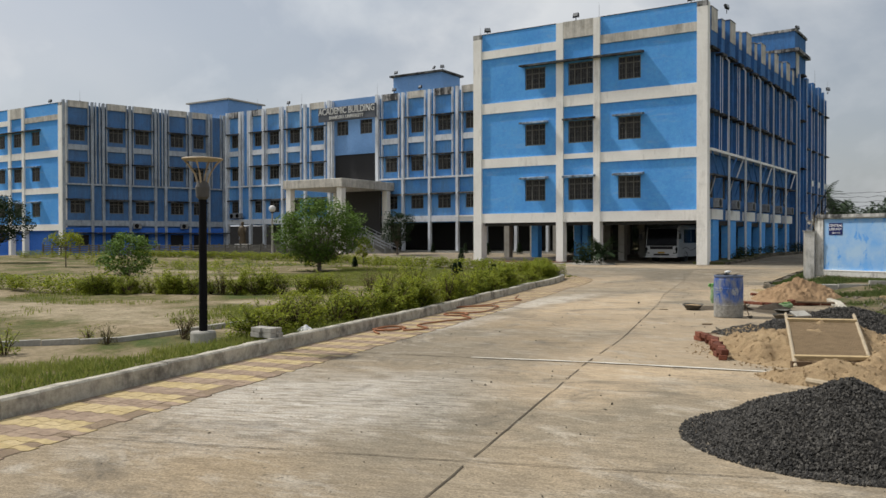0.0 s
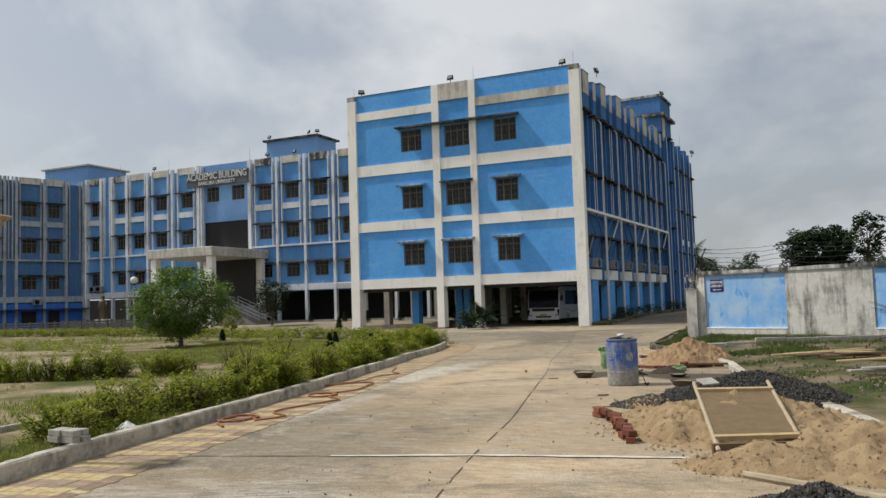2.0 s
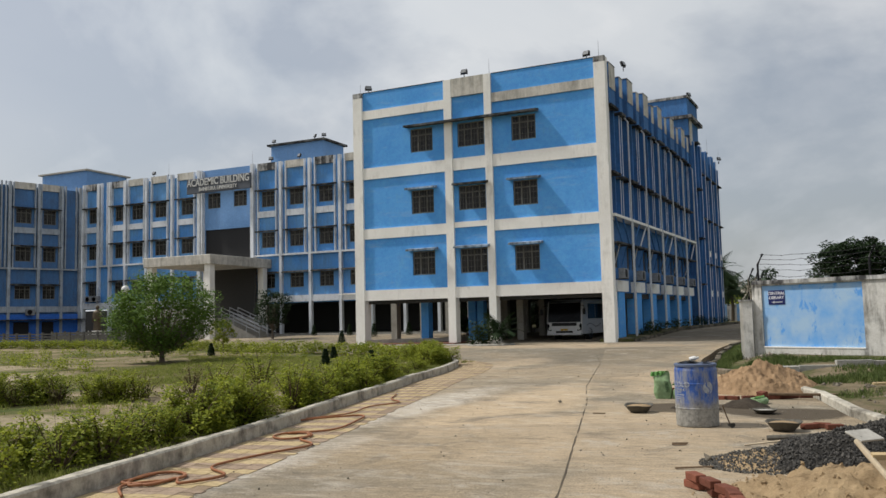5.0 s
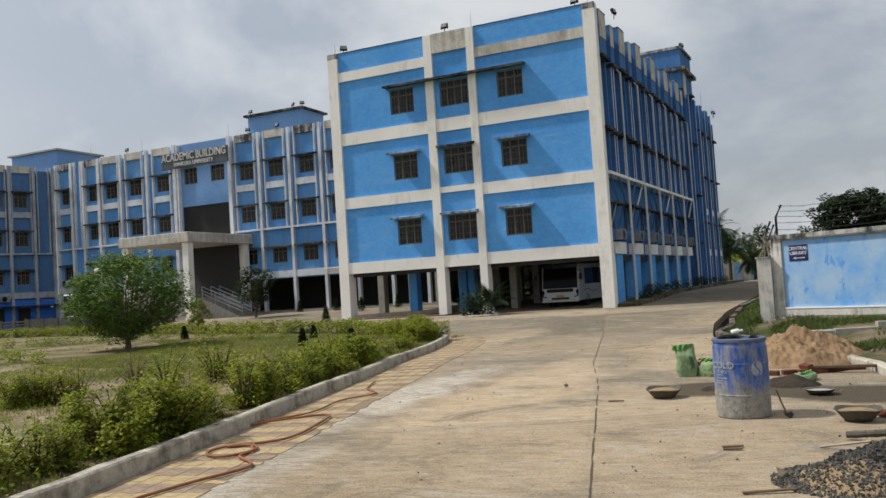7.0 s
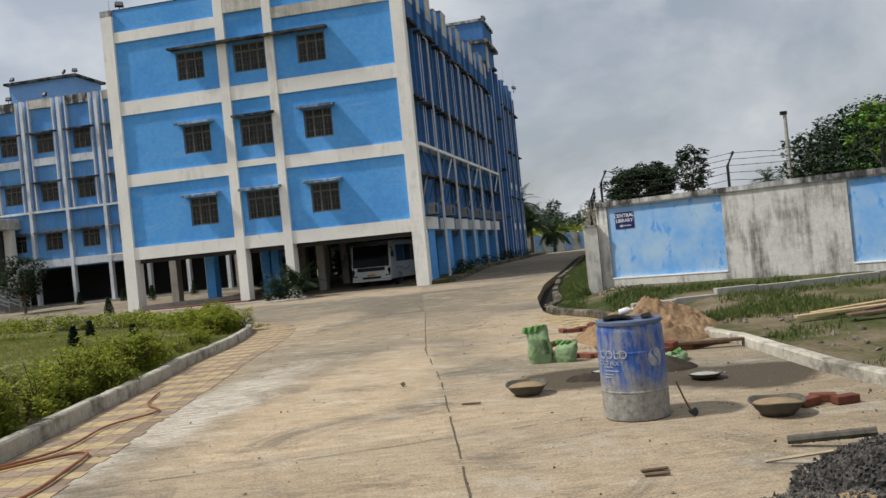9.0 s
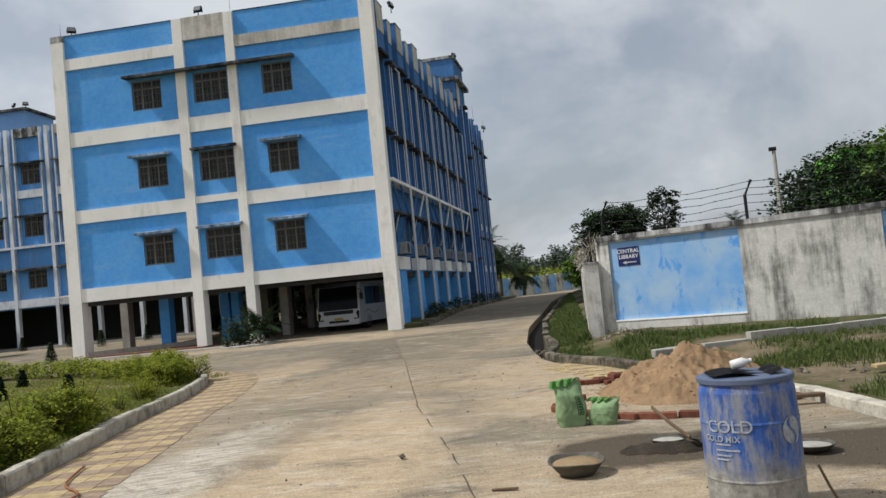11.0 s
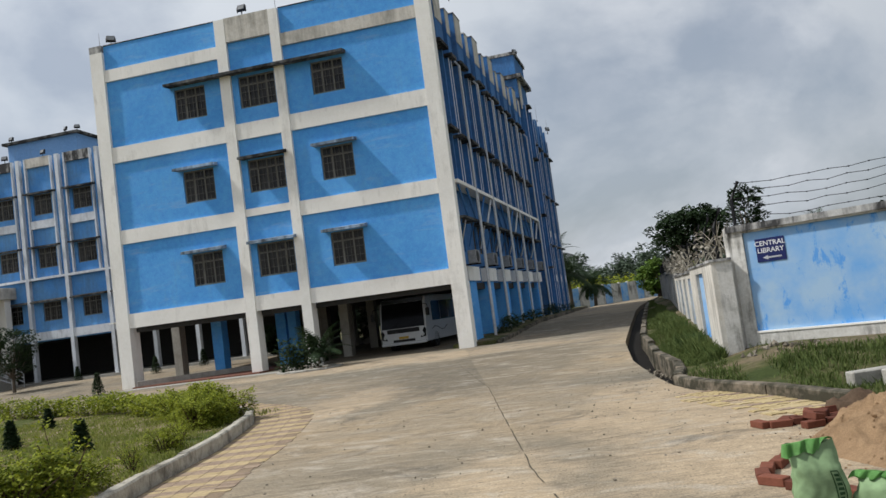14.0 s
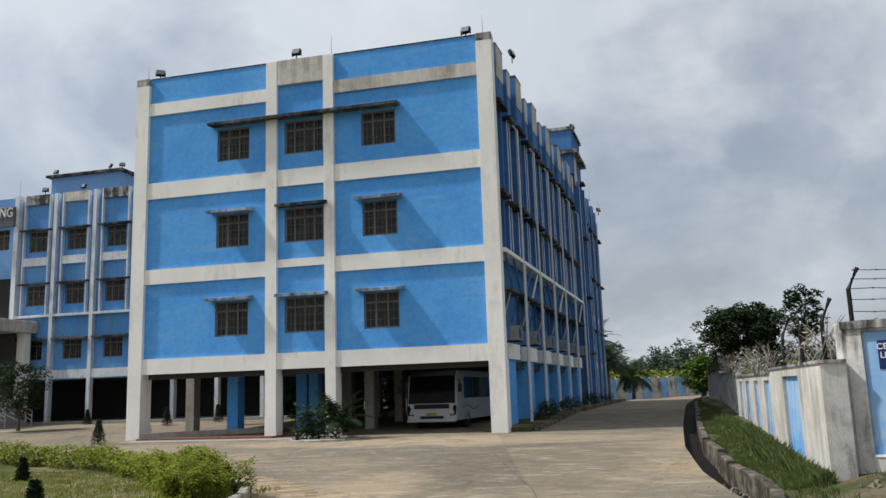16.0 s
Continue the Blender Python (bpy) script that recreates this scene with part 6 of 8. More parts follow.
    lathe(bm, [(0.02, 0.086), (0.022, 0.09), (0.02, 0.105)], 12, Matrix.Translation((0, 0, 0.03)) @ Matrix.Rotation(radians(80), 4, "Y"))
    part("cap", bm, WHITE_PLASTIC, jug)


drum()
PAN_STEEL = plain("cement_crusted_steel", (0.13, 0.12, 0.10), 0.75, 0.2, vary=0.45, scale=14)


def pan(x, y, z, fill, tilt=0.0, label="", size=0.8):
    root = thing("mortar_pan", Matrix.Translation((x, y, z)) @ Matrix.Scale(size, 4) @ Matrix.Rotation(tilt, 4, "X"), label, "pan", "mortar pans")
    bm = bmesh.new()
    lathe(bm, [(0.14, 0.0), (0.17, 0.006), (0.235, 0.08), (0.285, 0.155), (0.305, 0.16), (0.30, 0.172), (0.278, 0.165), (0.225, 0.085), (0.155, 0.02), (0.02, 0.018)], 32)
    for v in bm.verts:
        v.co.z += 0.012 * math.sin(3 * math.atan2(v.co.y, v.co.x)) * (v.co.z / 0.17)
    part("bowl", bm, PAN_STEEL, root, smooth=True)
    if fill:
        bm = bmesh.new()
        lathe(bm, [(0.262, 0.13), (0.2, 0.15), (0.1, 0.165), (0.01, 0.17)], 24)
        part("filling", bm, SAND if fill == "sand" else MORTAR, root)


pan(-6.2, 19.68, 0.0, "sand", 0.05, "cement-crusted steel mortar pan of dry mix on the road")
pan(-3.84, 18.0, 0.0, "sand", 0.0, "steel mortar pan filled with sand")


def plate(x, y, r, label):
    root = thing("steel_dish", Matrix.Translation((x, y, 0.02)), label, "dish", "flat steel dishes")
    bm = bmesh.new()
    lathe(bm, [(r * 0.7, 0.0), (r * 0.98, 0.05), (r, 0.055), (r * 0.95, 0.055), (r * 0.66, 0.012), (0.01, 0.012)], 28)
    part("bowl", bm, PAN_STEEL, root, smooth=True)
    bm = bmesh.new()
    lathe(bm, [(r * 0.8, 0.034), (r * 0.4, 0.04), (0.01, 0.042)], 24)
    part("dried_cement", bm, CONC, root)


plate(-4.22, 19.98, 0.2, "flat steel dish crusted with pale cement")
plate(-5.33, 20.62, 0.18, "flat steel dish lying in wet mortar")


def shovel(m, label):
    root = thing("shovel", m, label, "shovel")
    bm = bmesh.new()
    tube(bm, [(0, 0, 0.03), (0.45, 0, 0.10), (0.95, 0, 0.2)], 0.016, 8)
    part("shaft", bm, OLD_WOOD, root)
    bm = bmesh.new()
    n = 8
    g = [[bm.verts.new((-0.02 - 0.26 * i / n, (j / n - 0.5) * 0.22 * (1 if i < 6 else 1 - 0.2 * (i - 5)), 0.03 + 0.03 * (2 * j / n - 1) ** 2 - 0.02 * i / n)) for j in range(n + 1)] for i in range(n + 1)]
    for i in range(n):
        for j in range(n):
            bm.faces.new((g[i][j], g[i + 1][j], g[i + 1][j + 1], g[i][j + 1]))
    bmesh.ops.solidify(bm, geom=bm.faces[:], thickness=0.004)
    part("blade", bm, PAN_STEEL, root)


shovel(Matrix.Translation((-5.15, 20.42, 0.06)) @ Matrix.Rotation(radians(118), 4, "Z") @ Matrix.Diagonal((0.6, 0.8, 1.3, 1)), "shovel stuck in the wet mortar")
shovel(Matrix.Translation((-4.58, 18.12, 0.05)) @ Matrix.Rotation(radians(140), 4, "Z") @ Matrix.Rotation(radians(-42), 4, "Y") @ Matrix.Diagonal((0.27, 0.6, 0.6, 1)), "short shovel leaning beside the drum")

GREEN_SACK = plain("pale_green_woven_plastic", (0.25, 0.36, 0.19), 0.75, vary=0.45, scale=7)
GREEN_BRIGHT = plain("bright_green_plastic", (0.19, 0.45, 0.12), 0.6, vary=0.3, scale=9)


def sack(m, h, w, seed, slump, label, marks=True):
    """A woven sack: a rounded-oblong bag with creases, its empty top folded over to one side."""
    root = thing("cement_sack", m, label, "sack", "green cement sacks")
    nu, nv = 64, 34

    def surface(a, z):
        c, sn = math.cos(a), math.sin(a)
        k = 1.0 / (abs(c) ** 3.2 + abs(sn) ** 3.2) ** (1 / 3.2)
        full = 0.86 + 0.14 * math.sin(math.pi * min(1.0, z * 1.35))
        shut = smoothstep(0.66, 1.0, z)
        x = c * k * w * 0.5 * full * (1 + 0.10 * shut)
        y = sn * k * w * 0.34 * full * (1 - 0.86 * shut)
        sag = noise.noise(Vector((c * 1.3, sn * 1.3, z * 2.2 + seed)))
        fold = 0.5 - abs(noise.noise(Vector((c * 2.6 + seed, sn * 2.6, z * 4.5))))
        fine = 0.5 - abs(noise.noise(Vector((c * 6 + seed, sn * 6, z * 11))))
        r = 1 + (1 - shut) * (0.16 * sag + 0.14 * (fold - 0.25) + 0.05 * (fine - 0.25))
        lean = slump * z * z * h * 1.6
        return Vector((x * r + lean, y * r + 0.02 * sag, max(0.0, z * h * (1 + 0.05 * sag * z))))

    bm = bmesh.new()
    rings = [[bm.verts.new(surface(2 * math.pi * k / nu, v / nv)) for k in range(nu)] for v in range(nv + 1)]
    for r0, r1 in zip(rings, rings[1:]):
        for k in range(nu):
            bm.faces.new((r0[k], r0[(k + 1) % nu], r1[(k + 1) % nu], r1[k]))
    bm.faces.new(rings[0][::-1])
    part("bag", bm, GREEN_SACK, root, smooth=True)
    # the loose mouth, drooping to the side
    bm = bmesh.new()
    rows = []
    for v in range(12):
        t = v / 11
        row = []
        for k in range(22):
            e = k / 21 - 0.5
            p = surface(0, 1.0).lerp(surface(math.pi, 1.0), k / 21)
            crease = 0.014 * math.sin(e * 19 + seed + 2 * t) * (0.3 + t)
            row.append(bm.verts.new((p.x * (1 - 0.25 * t) - 0.26 * w * t, crease - 0.16 * w * t, p.z + h * (-0.01 + 0.07 * math.sin(2.6 * t) - 0.16 * t * t) + 0.010 * math.sin(e * 9 + seed) * t)))
        rows.append(row)
    for r0, r1 in zip(rows, rows[1:]):
        for k in range(21):
            bm.faces.new((r0[k], r0[k + 1], r1[k + 1], r1[k]))
    bmesh.ops.solidify(bm, geom=bm.faces[:], thickness=0.004)
    part("mouth", bm, GREEN_BRIGHT, root, "bright green folded sack mouth", smooth=True)
    if marks:
        # print on the front, laid on the cloth
        bm = bmesh.new()
        for a0, a1, z0, z1 in [(-1.28, -1.24, 0.26, 0.66), (-0.98, -0.94, 0.26, 0.66), (-1.24, -0.98, 0.26, 0.275), (-1.24, -0.98, 0.645, 0.66)] + [(-1.20, -1.02, 0.295 + 0.057 * q, 0.33 + 0.057 * q) for q in range(6)]:
            cols = [a0 + (a1 - a0) * q / 4 for q in range(5)]
            lev = [z0 + (z1 - z0) * q / 4 for q in range(5)]
            g = [[bm.verts.new(surface(a, z) * 1.0 + Vector((0, -0.006, 0))) for a in cols] for z in lev]
            for p0, p1 in zip(g, g[1:]):
                for q in range(4):
                    bm.faces.new((p0[q], p0[q + 1], p1[q + 1], p1[q]))
        part("print_bars", bm, plain("dark_green_ink", (0.03, 0.07, 0.03), 0.8) if "dark_green_ink" not in MATS else MATS["dark_green_ink"], root, "faded dark printed marks")


sack(Matrix.Translation((-6.2, 22.02, 0.0)) @ Matrix.Rotation(radians(8), 4, "Z"), 0.52, 0.34, 2, -0.05, "pale green cement sack standing half-open on the road")
sack(Matrix.Translation((-5.86, 22.0, 0.0)) @ Matrix.Rotation(radians(-25), 4, "Z"), 0.30, 0.34, 5, 0.12, "slumped green cement sack beside a full one", False)
sack(Matrix.Translation((-4.42, 21.4, 0.0)) @ Matrix.Rotation(radians(70), 4, "Z"), 0.14, 0.42, 7, 0.2, "flattened bright green sack by the sand", False)


def sieve():
    root = thing("sand_sieve", Matrix(), "bamboo-framed wire sieve leaning on the sand heap", "sieve")
    bl, br, tl, tr = Vector((-2.50, 11.0, 0.12)), Vector((-1.66, 11.38, 0.12)), Vector((-2.98, 13.2, 0.50)), Vector((-2.06, 13.5, 0.50))
    for a, b in ((bl, tl), (br, tr)):
        d = (b - a).normalized()
        bm = bmesh.new()
        pts = [a - d * 0.14 + (b - a + d * 0.4) * (i / 8) for i in range(9)]
        tube(bm, pts, [0.027 if i % 2 else 0.023 for i in range(9)], 8)
        part("pole", bm, BAMBOO, root)
    for t, th in ((0.10, 0.03), (0.92, 0.03)):
        a, b = bl.lerp(tl, t), br.lerp(tr, t)
        d = (b - a).normalized()
        u = (tl - bl).normalized()
        n = d.cross(u)
        bm = bmesh.new()
        box(bm, (0, -0.035, 0.0), ((b - a).length, 0.035, 0.045), Matrix.Translation(a) @ Matrix((d, u, n)).transposed().to_4x4())
        part("cross_batten", bm, TIMBER, root)
    # woven wire in one mesh
    bm = bmesh.new()
    for i in range(1, 44):
        t = i / 44
        tube(bm, [bl.lerp(br, t).lerp(tl.lerp(tr, t), 0.11), bl.lerp(br, t).lerp(tl.lerp(tr, t), 0.91)], 0.004, 3, False)
    for i in range(1, 70):
        t = 0.11 + 0.8 * i / 70
        tube(bm, [bl.lerp(tl, t), br.lerp(tr, t)], 0.004, 3, False)
    tagged(part("wire_mesh", bm, plain("sandy_wire", (0.30, 0.22, 0.135), 0.85), root), kind="stuff")
    d = (br - bl).normalized()
    bm = bmesh.new()
    box(bm, (-0.05, -0.03, -0.13), ((br - bl).length + 0.05, 0.03, 0.03), Matrix.Translation(bl) @ Matrix.Rotation(math.atan2(d.y, d.x), 4, "Z"))
    part("foot_board", bm, OLD_WOOD, root)


sieve()


def stick(name, a, b, r, material, label, category, sides=8):
    a, b = Vector(a), Vector(b)
    root = thing(name, Matrix.Translation(a), label, category)
    bm = bmesh.new()
    n = 7
    tube(bm, [(b - a) * (i / n) for i in range(n + 1)], [r * (1.08 if i % 2 else 0.96) for i in range(n + 1)], sides)
    part("stem", bm, material, root)
    for i in range(1, n):
        c = (b - a) * (i / n)
        d = (b - a).normalized()
        bm = bmesh.new()
        tube(bm, [c - d * 0.006, c + d * 0.006], r * 1.15, sides)
        part("node", bm, material, root)


stick("bamboo_pole", (-2.1, 9.25, 0.2), (-0.2, 8.6, 0.1), 0.035, BAMBOO, "pale bamboo pole lying behind the stone heap", "pole")
stick("bamboo_pole", (-1.5, 8.75, 0.14), (0.3, 8.2, 0.1), 0.035, BAMBOO, "second bamboo pole lying across the sand", "pole")
stick("pipe_length", (-3.99, 16.9, 0.05), (-3.4, 16.75, 0.12), 0.034, PAN_STEEL, "short brown pipe length on the stone spill", "pipe")
stick("bamboo_pole", (-4.23, 16.49, 0.012), (-3.8, 16.36, 0.10), 0.012, BAMBOO, "thin split cane on the road", "cane", 5)


def board(name, m, ln, w, th, material, label):
    root = thing(name, m, label, "plank", "planks and boards")
    bm = bmesh.new()
    soft_box(bm, (0, -w / 2, 0), (ln, w / 2, th), 0.004)
    for v in bm.verts:
        v.co.z += 0.015 * math.sin(v.co.x * 2.1)
    part("board", bm, material, root)
    bm = bmesh.new()
    for x in (0.06, ln - 0.06):
        box(bm, (x - 0.006, -w * 0.2, th), (x + 0.006, -w * 0.2 + 0.012, th + 0.003))
    part("nail_heads", bm, IRON, root)


board("plank", Matrix.Translation((-6.0, 22.25, 0.01)) @ Matrix.Rotation(radians(-160), 4, "Z"), 0.4, 0.05, 0.02, OLD_WOOD, "short brown stick near the sacks")
for x, y, a, ln in ((-5.1, 16.38, 12, 0.2), (-5.08, 16.28, 4, 0.18), (-4.78, 14.68, 20, 0.4), (-6.9, 19.3, -5, 0.22)):
    board("stick", Matrix.Translation((x, y, 0.006)) @ Matrix.Rotation(radians(a), 4, "Z"), ln, 0.035, 0.015, OLD_WOOD, "small brown stick dropped on the road")
board("plank", Matrix.Translation((-4.3, 22.3, 0.08)) @ Matrix.Rotation(radians(3), 4, "Z"), 1.5, 0.12, 0.04, OLD_WOOD, "dark plank lying before the sand heap")
board("plank", Matrix.Translation((-3.05, 14.2, 0.47)) @ Matrix.Rotation(radians(40), 4, "Z") @ Matrix.Rotation(0.3, 4, "X"), 0.26, 0.22, 0.02, CONC, "grey offcut of board on the stone heap")
rv = random.Random(90)
for i in range(16):
    x, y = rv.uniform(-1.4, 2.0), rv.uniform(18.5, 24.5)
    if x < right_x(y) + 0.6:
        x = right_x(y) + 0.8 + rv.random()
    board("plank", Matrix.Translation((x, y, verge_z(x, y) + 0.05 + 0.02 * i % 0.1)) @ Matrix.Rotation(rv.uniform(-0.4, 0.7), 4, "Z") @ Matrix.Rotation(rv.uniform(-0.06, 0.06), 4, "Y"), rv.uniform(0.8, 2.3), rv.uniform(0.08, 0.2), 0.035, rv.choice((OLD_WOOD, TIMBER, CONC)), "weathered plank dumped on the verge")

for x, y, a, ln, w in ((-2.49, 23.36, 8, 2.3, 0.14), (-2.19, 23.61, 20, 1.9, 0.12), (-1.89, 22.86, 2, 1.5, 0.2), (-1.59, 23.26, 30, 1.6, 0.1), (-1.39, 22.56, -8, 1.4, 0.16)):
    board("plank", Matrix.Translation((x, y, verge_z(x, y) + 0.07)) @ Matrix.Rotation(radians(a), 4, "Z") @ Matrix.Rotation(-0.05, 4, "Y"), ln, w, 0.04, TIMBER if ln > 1.8 else OLD_WOOD, "pale weathered plank dumped on the verge")


def rubble():
    rnd = random.Random(91)
    verts, faces = [], []

    def stone(x, y, z, s):
        q = Euler((rnd.uniform(0, 6), rnd.uniform(0, 6), rnd.uniform(0, 6))).to_matrix()
        k = len(verts)
        for c in ((1, 0, 0), (-1, 0, 0), (0, 0.8, 0), (0, -0.8, 0), (0, 0, 0.6), (0, 0, -0.6)):
            v = q @ (Vector(c) * s * rnd.uniform(0.7, 1.2))
            verts.append((x + v.x, y + v.y, z + v.z))
        faces.extend([(k + a_, k + b_, k + c_) for a_, b_, c_ in ((0, 2, 4), (2, 1, 4), (1, 3, 4), (3, 0, 4), (2, 0, 5), (1, 2, 5), (3, 1, 5), (0, 3, 5))])
    for _ in range(170):
        y = rnd.uniform(15.5, 24.5)
        x = right_x(y) + 0.6 + abs(rnd.gauss(0, 1.4))
        stone(x, y, verge_z(x, y) + 0.01, rnd.uniform(0.02, 0.08))
    for _ in range(60):
        y = rnd.uniform(30.5, 36)
        x = right_x(y) + 0.1 + rnd.uniform(0.0, 0.5)
        stone(x, y, -0.22, rnd.uniform(0.03, 0.08))
    for _ in range(26):
        s = rnd.uniform(0.2, 1.6)
        p = WC + WD * s + Vector((WD.y, -WD.x)) * rnd.uniform(0.15, 1.3)
        stone(p.x, p.y, verge_z(p.x, p.y) + 0.01, rnd.uniform(0.03, 0.10))
    tagged(flat_mesh("rubble", verts, faces, STONE_GREY), "scattered rubble and broken concrete on the verge", "rubble", kind="stuff")
    verts.clear()
    faces.clear()
    for _ in range(3200):
        y = rnd.uniform(3, 34)
        x = rnd.uniform(left_x(y) + 1.0, right_x(y) + 0.1) if rnd.random() < 0.5 else right_x(y) - abs(rnd.gauss(0, 1.6))
        if x < left_x(y) + 0.3:
            continue
        stone(x, y, 0.004, rnd.uniform(0.004, 0.010) if rnd.random() < 0.85 else rnd.uniform(0.01, 0.026))
    stone(-7.94, 20.82, 0.03, 0.06)
    stone(-4.51, 15.24, 0.04, 0.075)
    tagged(flat_mesh("road_grit", verts, faces, STONE_GREY), "loose grit and pebbles scattered over the road", "pebbles", kind="stuff")


rubble()


def sand_clods():
    rnd = random.Random(95)
    for heap_ob, (cx_, cy_, rx, ry, h, seed, rough, n), mt in zip(SAND_HEAPS, ((-2.5, 13.2, 1.7, 1.85, 0.38, 14, 0.13, 1100), (-0.95, 11.4, 1.5, 1.5, 0.32, 15, 0.11, 900), (-4.6, 24.3, 1.2, 1.5, 0.60, 16, 0.13, 500), (-1.95, 10.6, 0.85, 0.6, 0.22, 21, 0.08, 300)), (SAND, SAND, SAND_RED, SAND)):
        verts, faces = [], []
        for _ in range(n):
            a, r_ = rnd.uniform(0, 6.283), math.sqrt(rnd.random()) * 1.15
            x, y = math.cos(a) * r_ * rx, math.sin(a) * r_ * ry
            z = max(0.0, heap_height(x + cx_, y + cy_, cx_, cy_, rx, ry, h, seed, rough))
            s = rnd.uniform(0.008, 0.032)
            k = len(verts)
            q = Euler((rnd.uniform(0, 6), rnd.uniform(0, 6), rnd.uniform(0, 6))).to_matrix()
            for c in ((1, 0, 0), (-1, 0, 0), (0, 0.8, 0), (0, -0.8, 0), (0, 0, 0.6), (0, 0, -0.6)):
                v = q @ (Vector(c) * s * rnd.uniform(0.7, 1.2))
                verts.append((x + v.x, y + v.y, z + v.z))
            faces.extend([(k + a_, k + b_, k + c_) for a_, b_, c_ in ((0, 2, 4), (2, 1, 4), (1, 3, 4), (3, 0, 4), (2, 0, 5), (1, 2, 5), (3, 1, 5), (0, 3, 5))])
        tagged(flat_mesh("loose_sand", verts, faces, mt, heap_ob), "small loose clods of sand", kind="stuff")


sand_clods()

# ---- porch, name board, statue, railings ----
BOARD_GREY = plain("grey_name_board", (0.10, 0.11, 0.13), 0.6)
LETTER = plain("pale_letters", (0.62, 0.62, 0.60), 0.5)
board_sign = thing("name_board", Matrix.Translation((-57.0, 64.35, 14.1)), "grey roof-line name board with raised pale lettering", "sign")
bm = bmesh.new()
soft_box(bm, (0.0, 0.0, -0.35), (7.4, 0.18, 1.05), 0.03)
part("panel", bm, BOARD_GREY, board_sign)
lettering("lettering", "ACADEMIC BUILDING", 0.92, Matrix.Translation((3.7, -0.03, 0.62)) @ UPRIGHT @ Matrix.Diagonal((0.80, 1, 1, 1)), LETTER, board_sign, 0.03)
lettering("lettering", "BANKURA UNIVERSITY", 0.5, Matrix.Translation((3.7, -0.03, -0.02)) @ UPRIGHT @ Matrix.Diagonal((0.86, 1, 1, 1)), LETTER, board_sign, 0.03)
for x in (0.4, 3.7, 7.0):
    bars("bracket", board_sign, IRON, [((x - 0.04, 0.18, 0.0), (x + 0.04, 0.65, 0.08))])

porch = thing("porch", Matrix.Translation((-55.0, 57.4, 0.5)), "stained concrete entrance porch on square white columns", "porch")
bm = bmesh.new()
soft_box(bm, (-0.2, -0.2, 5.95), (7.0, 7.9, 6.75), 0.04)
part("roof_slab", bm, STAINED, porch)
for x in (0.0, 6.2):
    for y in (0.0, 6.9):
        bm = bmesh.new()
        soft_box(bm, (x, y, -0.6), (x + 0.6, y + 0.6, 5.96), 0.02)
        part("column", bm, WHITE, porch)
bars("floor", porch, CONC, [((-0.2, 0.8, -0.6), (6.9, 7.2, 1.6))])
bars("parapet", porch, STAINED, [((0.6, 0.9, 1.6), (6.2, 1.05, 2.4))])
bars("inner_wall", porch, INNER, [((0.65, 6.6, 1.6), (6.15, 6.85, 5.95))])


def stairs():
    root = thing("stairs", Matrix.Translation((-48.1, 58.6, 0.45)), "concrete entrance stairs with steel handrails", "stairs")
    n = 12
    for i in range(n):
        bars("step", root, CONC, [((0.32 * i, 0.0, -0.5), (0.32 * (i + 1), 2.2, 1.65 - 0.137 * (i + 1)))])
    for y in (0.05, 1.1, 2.15):
        for h in (0.35, 0.6, 0.9):
            bm = bmesh.new()
            tube(bm, [(0.0, y, 1.6 + h), (0.32 * n, y, 0.05 + h)], 0.03, 6)
            part("handrail", bm, STEEL, root)
        for i in range(0, n + 1, 4):
            bm = bmesh.new()
            tube(bm, [(0.32 * i, y, 1.4 - 0.137 * i), (0.32 * i, y, 2.5 - 0.129 * i)], 0.03, 6)
            part("baluster", bm, STEEL, root)


stairs()


RAIL_GREY = plain("weathered_grey_rail", (0.15, 0.145, 0.13), 0.9, vary=0.5)


def railing(a, b, label):
    a, b = Vector((*a, 0)), Vector((*b, 0))
    m = facade_frame(a.xy, b.xy, rise(a.y) + 0.05)
    root = thing("railing", m, label, "railing", "garden railings")
    ln = (b - a).length
    n = max(1, round(ln / 1.3))
    for i in range(n + 1):
        bars("post", root, RAIL_GREY, [((ln * i / n - 0.07, -0.07, -0.3), (ln * i / n + 0.07, 0.07, 1.05))])
    for h in (0.12, 0.30, 0.48, 0.66, 0.86):
        bars("rail", root, RAIL_GREY, [((0.07, -0.05, h), (ln - 0.07, 0.05, h + 0.10))])


railing((-78.0, 47.2), (-66.0, 48.2), "grey concrete railing before the far wing")
railing((-66.0, 48.2), (-52.0, 49.6), "grey concrete post-and-rail railing round the plaza")
railing((-52.0, 49.6), (-44.5, 50.6), "grey concrete post-and-rail railing beside the garden")
railing((-59.0, 51.5), (-48.0, 52.8), "second row of grey concrete rails")
railing((-48.0, 52.8), (-50.0, 57.5), "short side run of grey concrete rails")

BRONZE = plain("weathered_bronze", (0.11, 0.085, 0.055), 0.6, 0.3)
statue = thing("pedestal", Matrix.Translation((-63.5, 60.0, 0.45)), "stepped pale stone pedestal before the main block", "pedestal")
bars("step", statue, CONC, [((-1.2, -1.2, -0.3), (1.2, 1.2, 0.25))])
bars("block", statue, WHITE, [((-0.55, -0.55, 0.25), (0.55, 0.55, 0.8))])
bm = bmesh.new()
lathe(bm, [(0.38, 0.0), (0.36, 0.1), (0.30, 0.7), (0.34, 1.2), (0.40, 1.6), (0.30, 1.8), (0.12, 1.86), (0.11, 1.95), (0.17, 2.05), (0.16, 2.2), (0.05, 2.3)], 14)
tube(bm, [(0.38, 0, 1.62), (0.55, -0.1, 1.2), (0.3, -0.35, 1.05)], [0.11, 0.09, 0.07], 8)
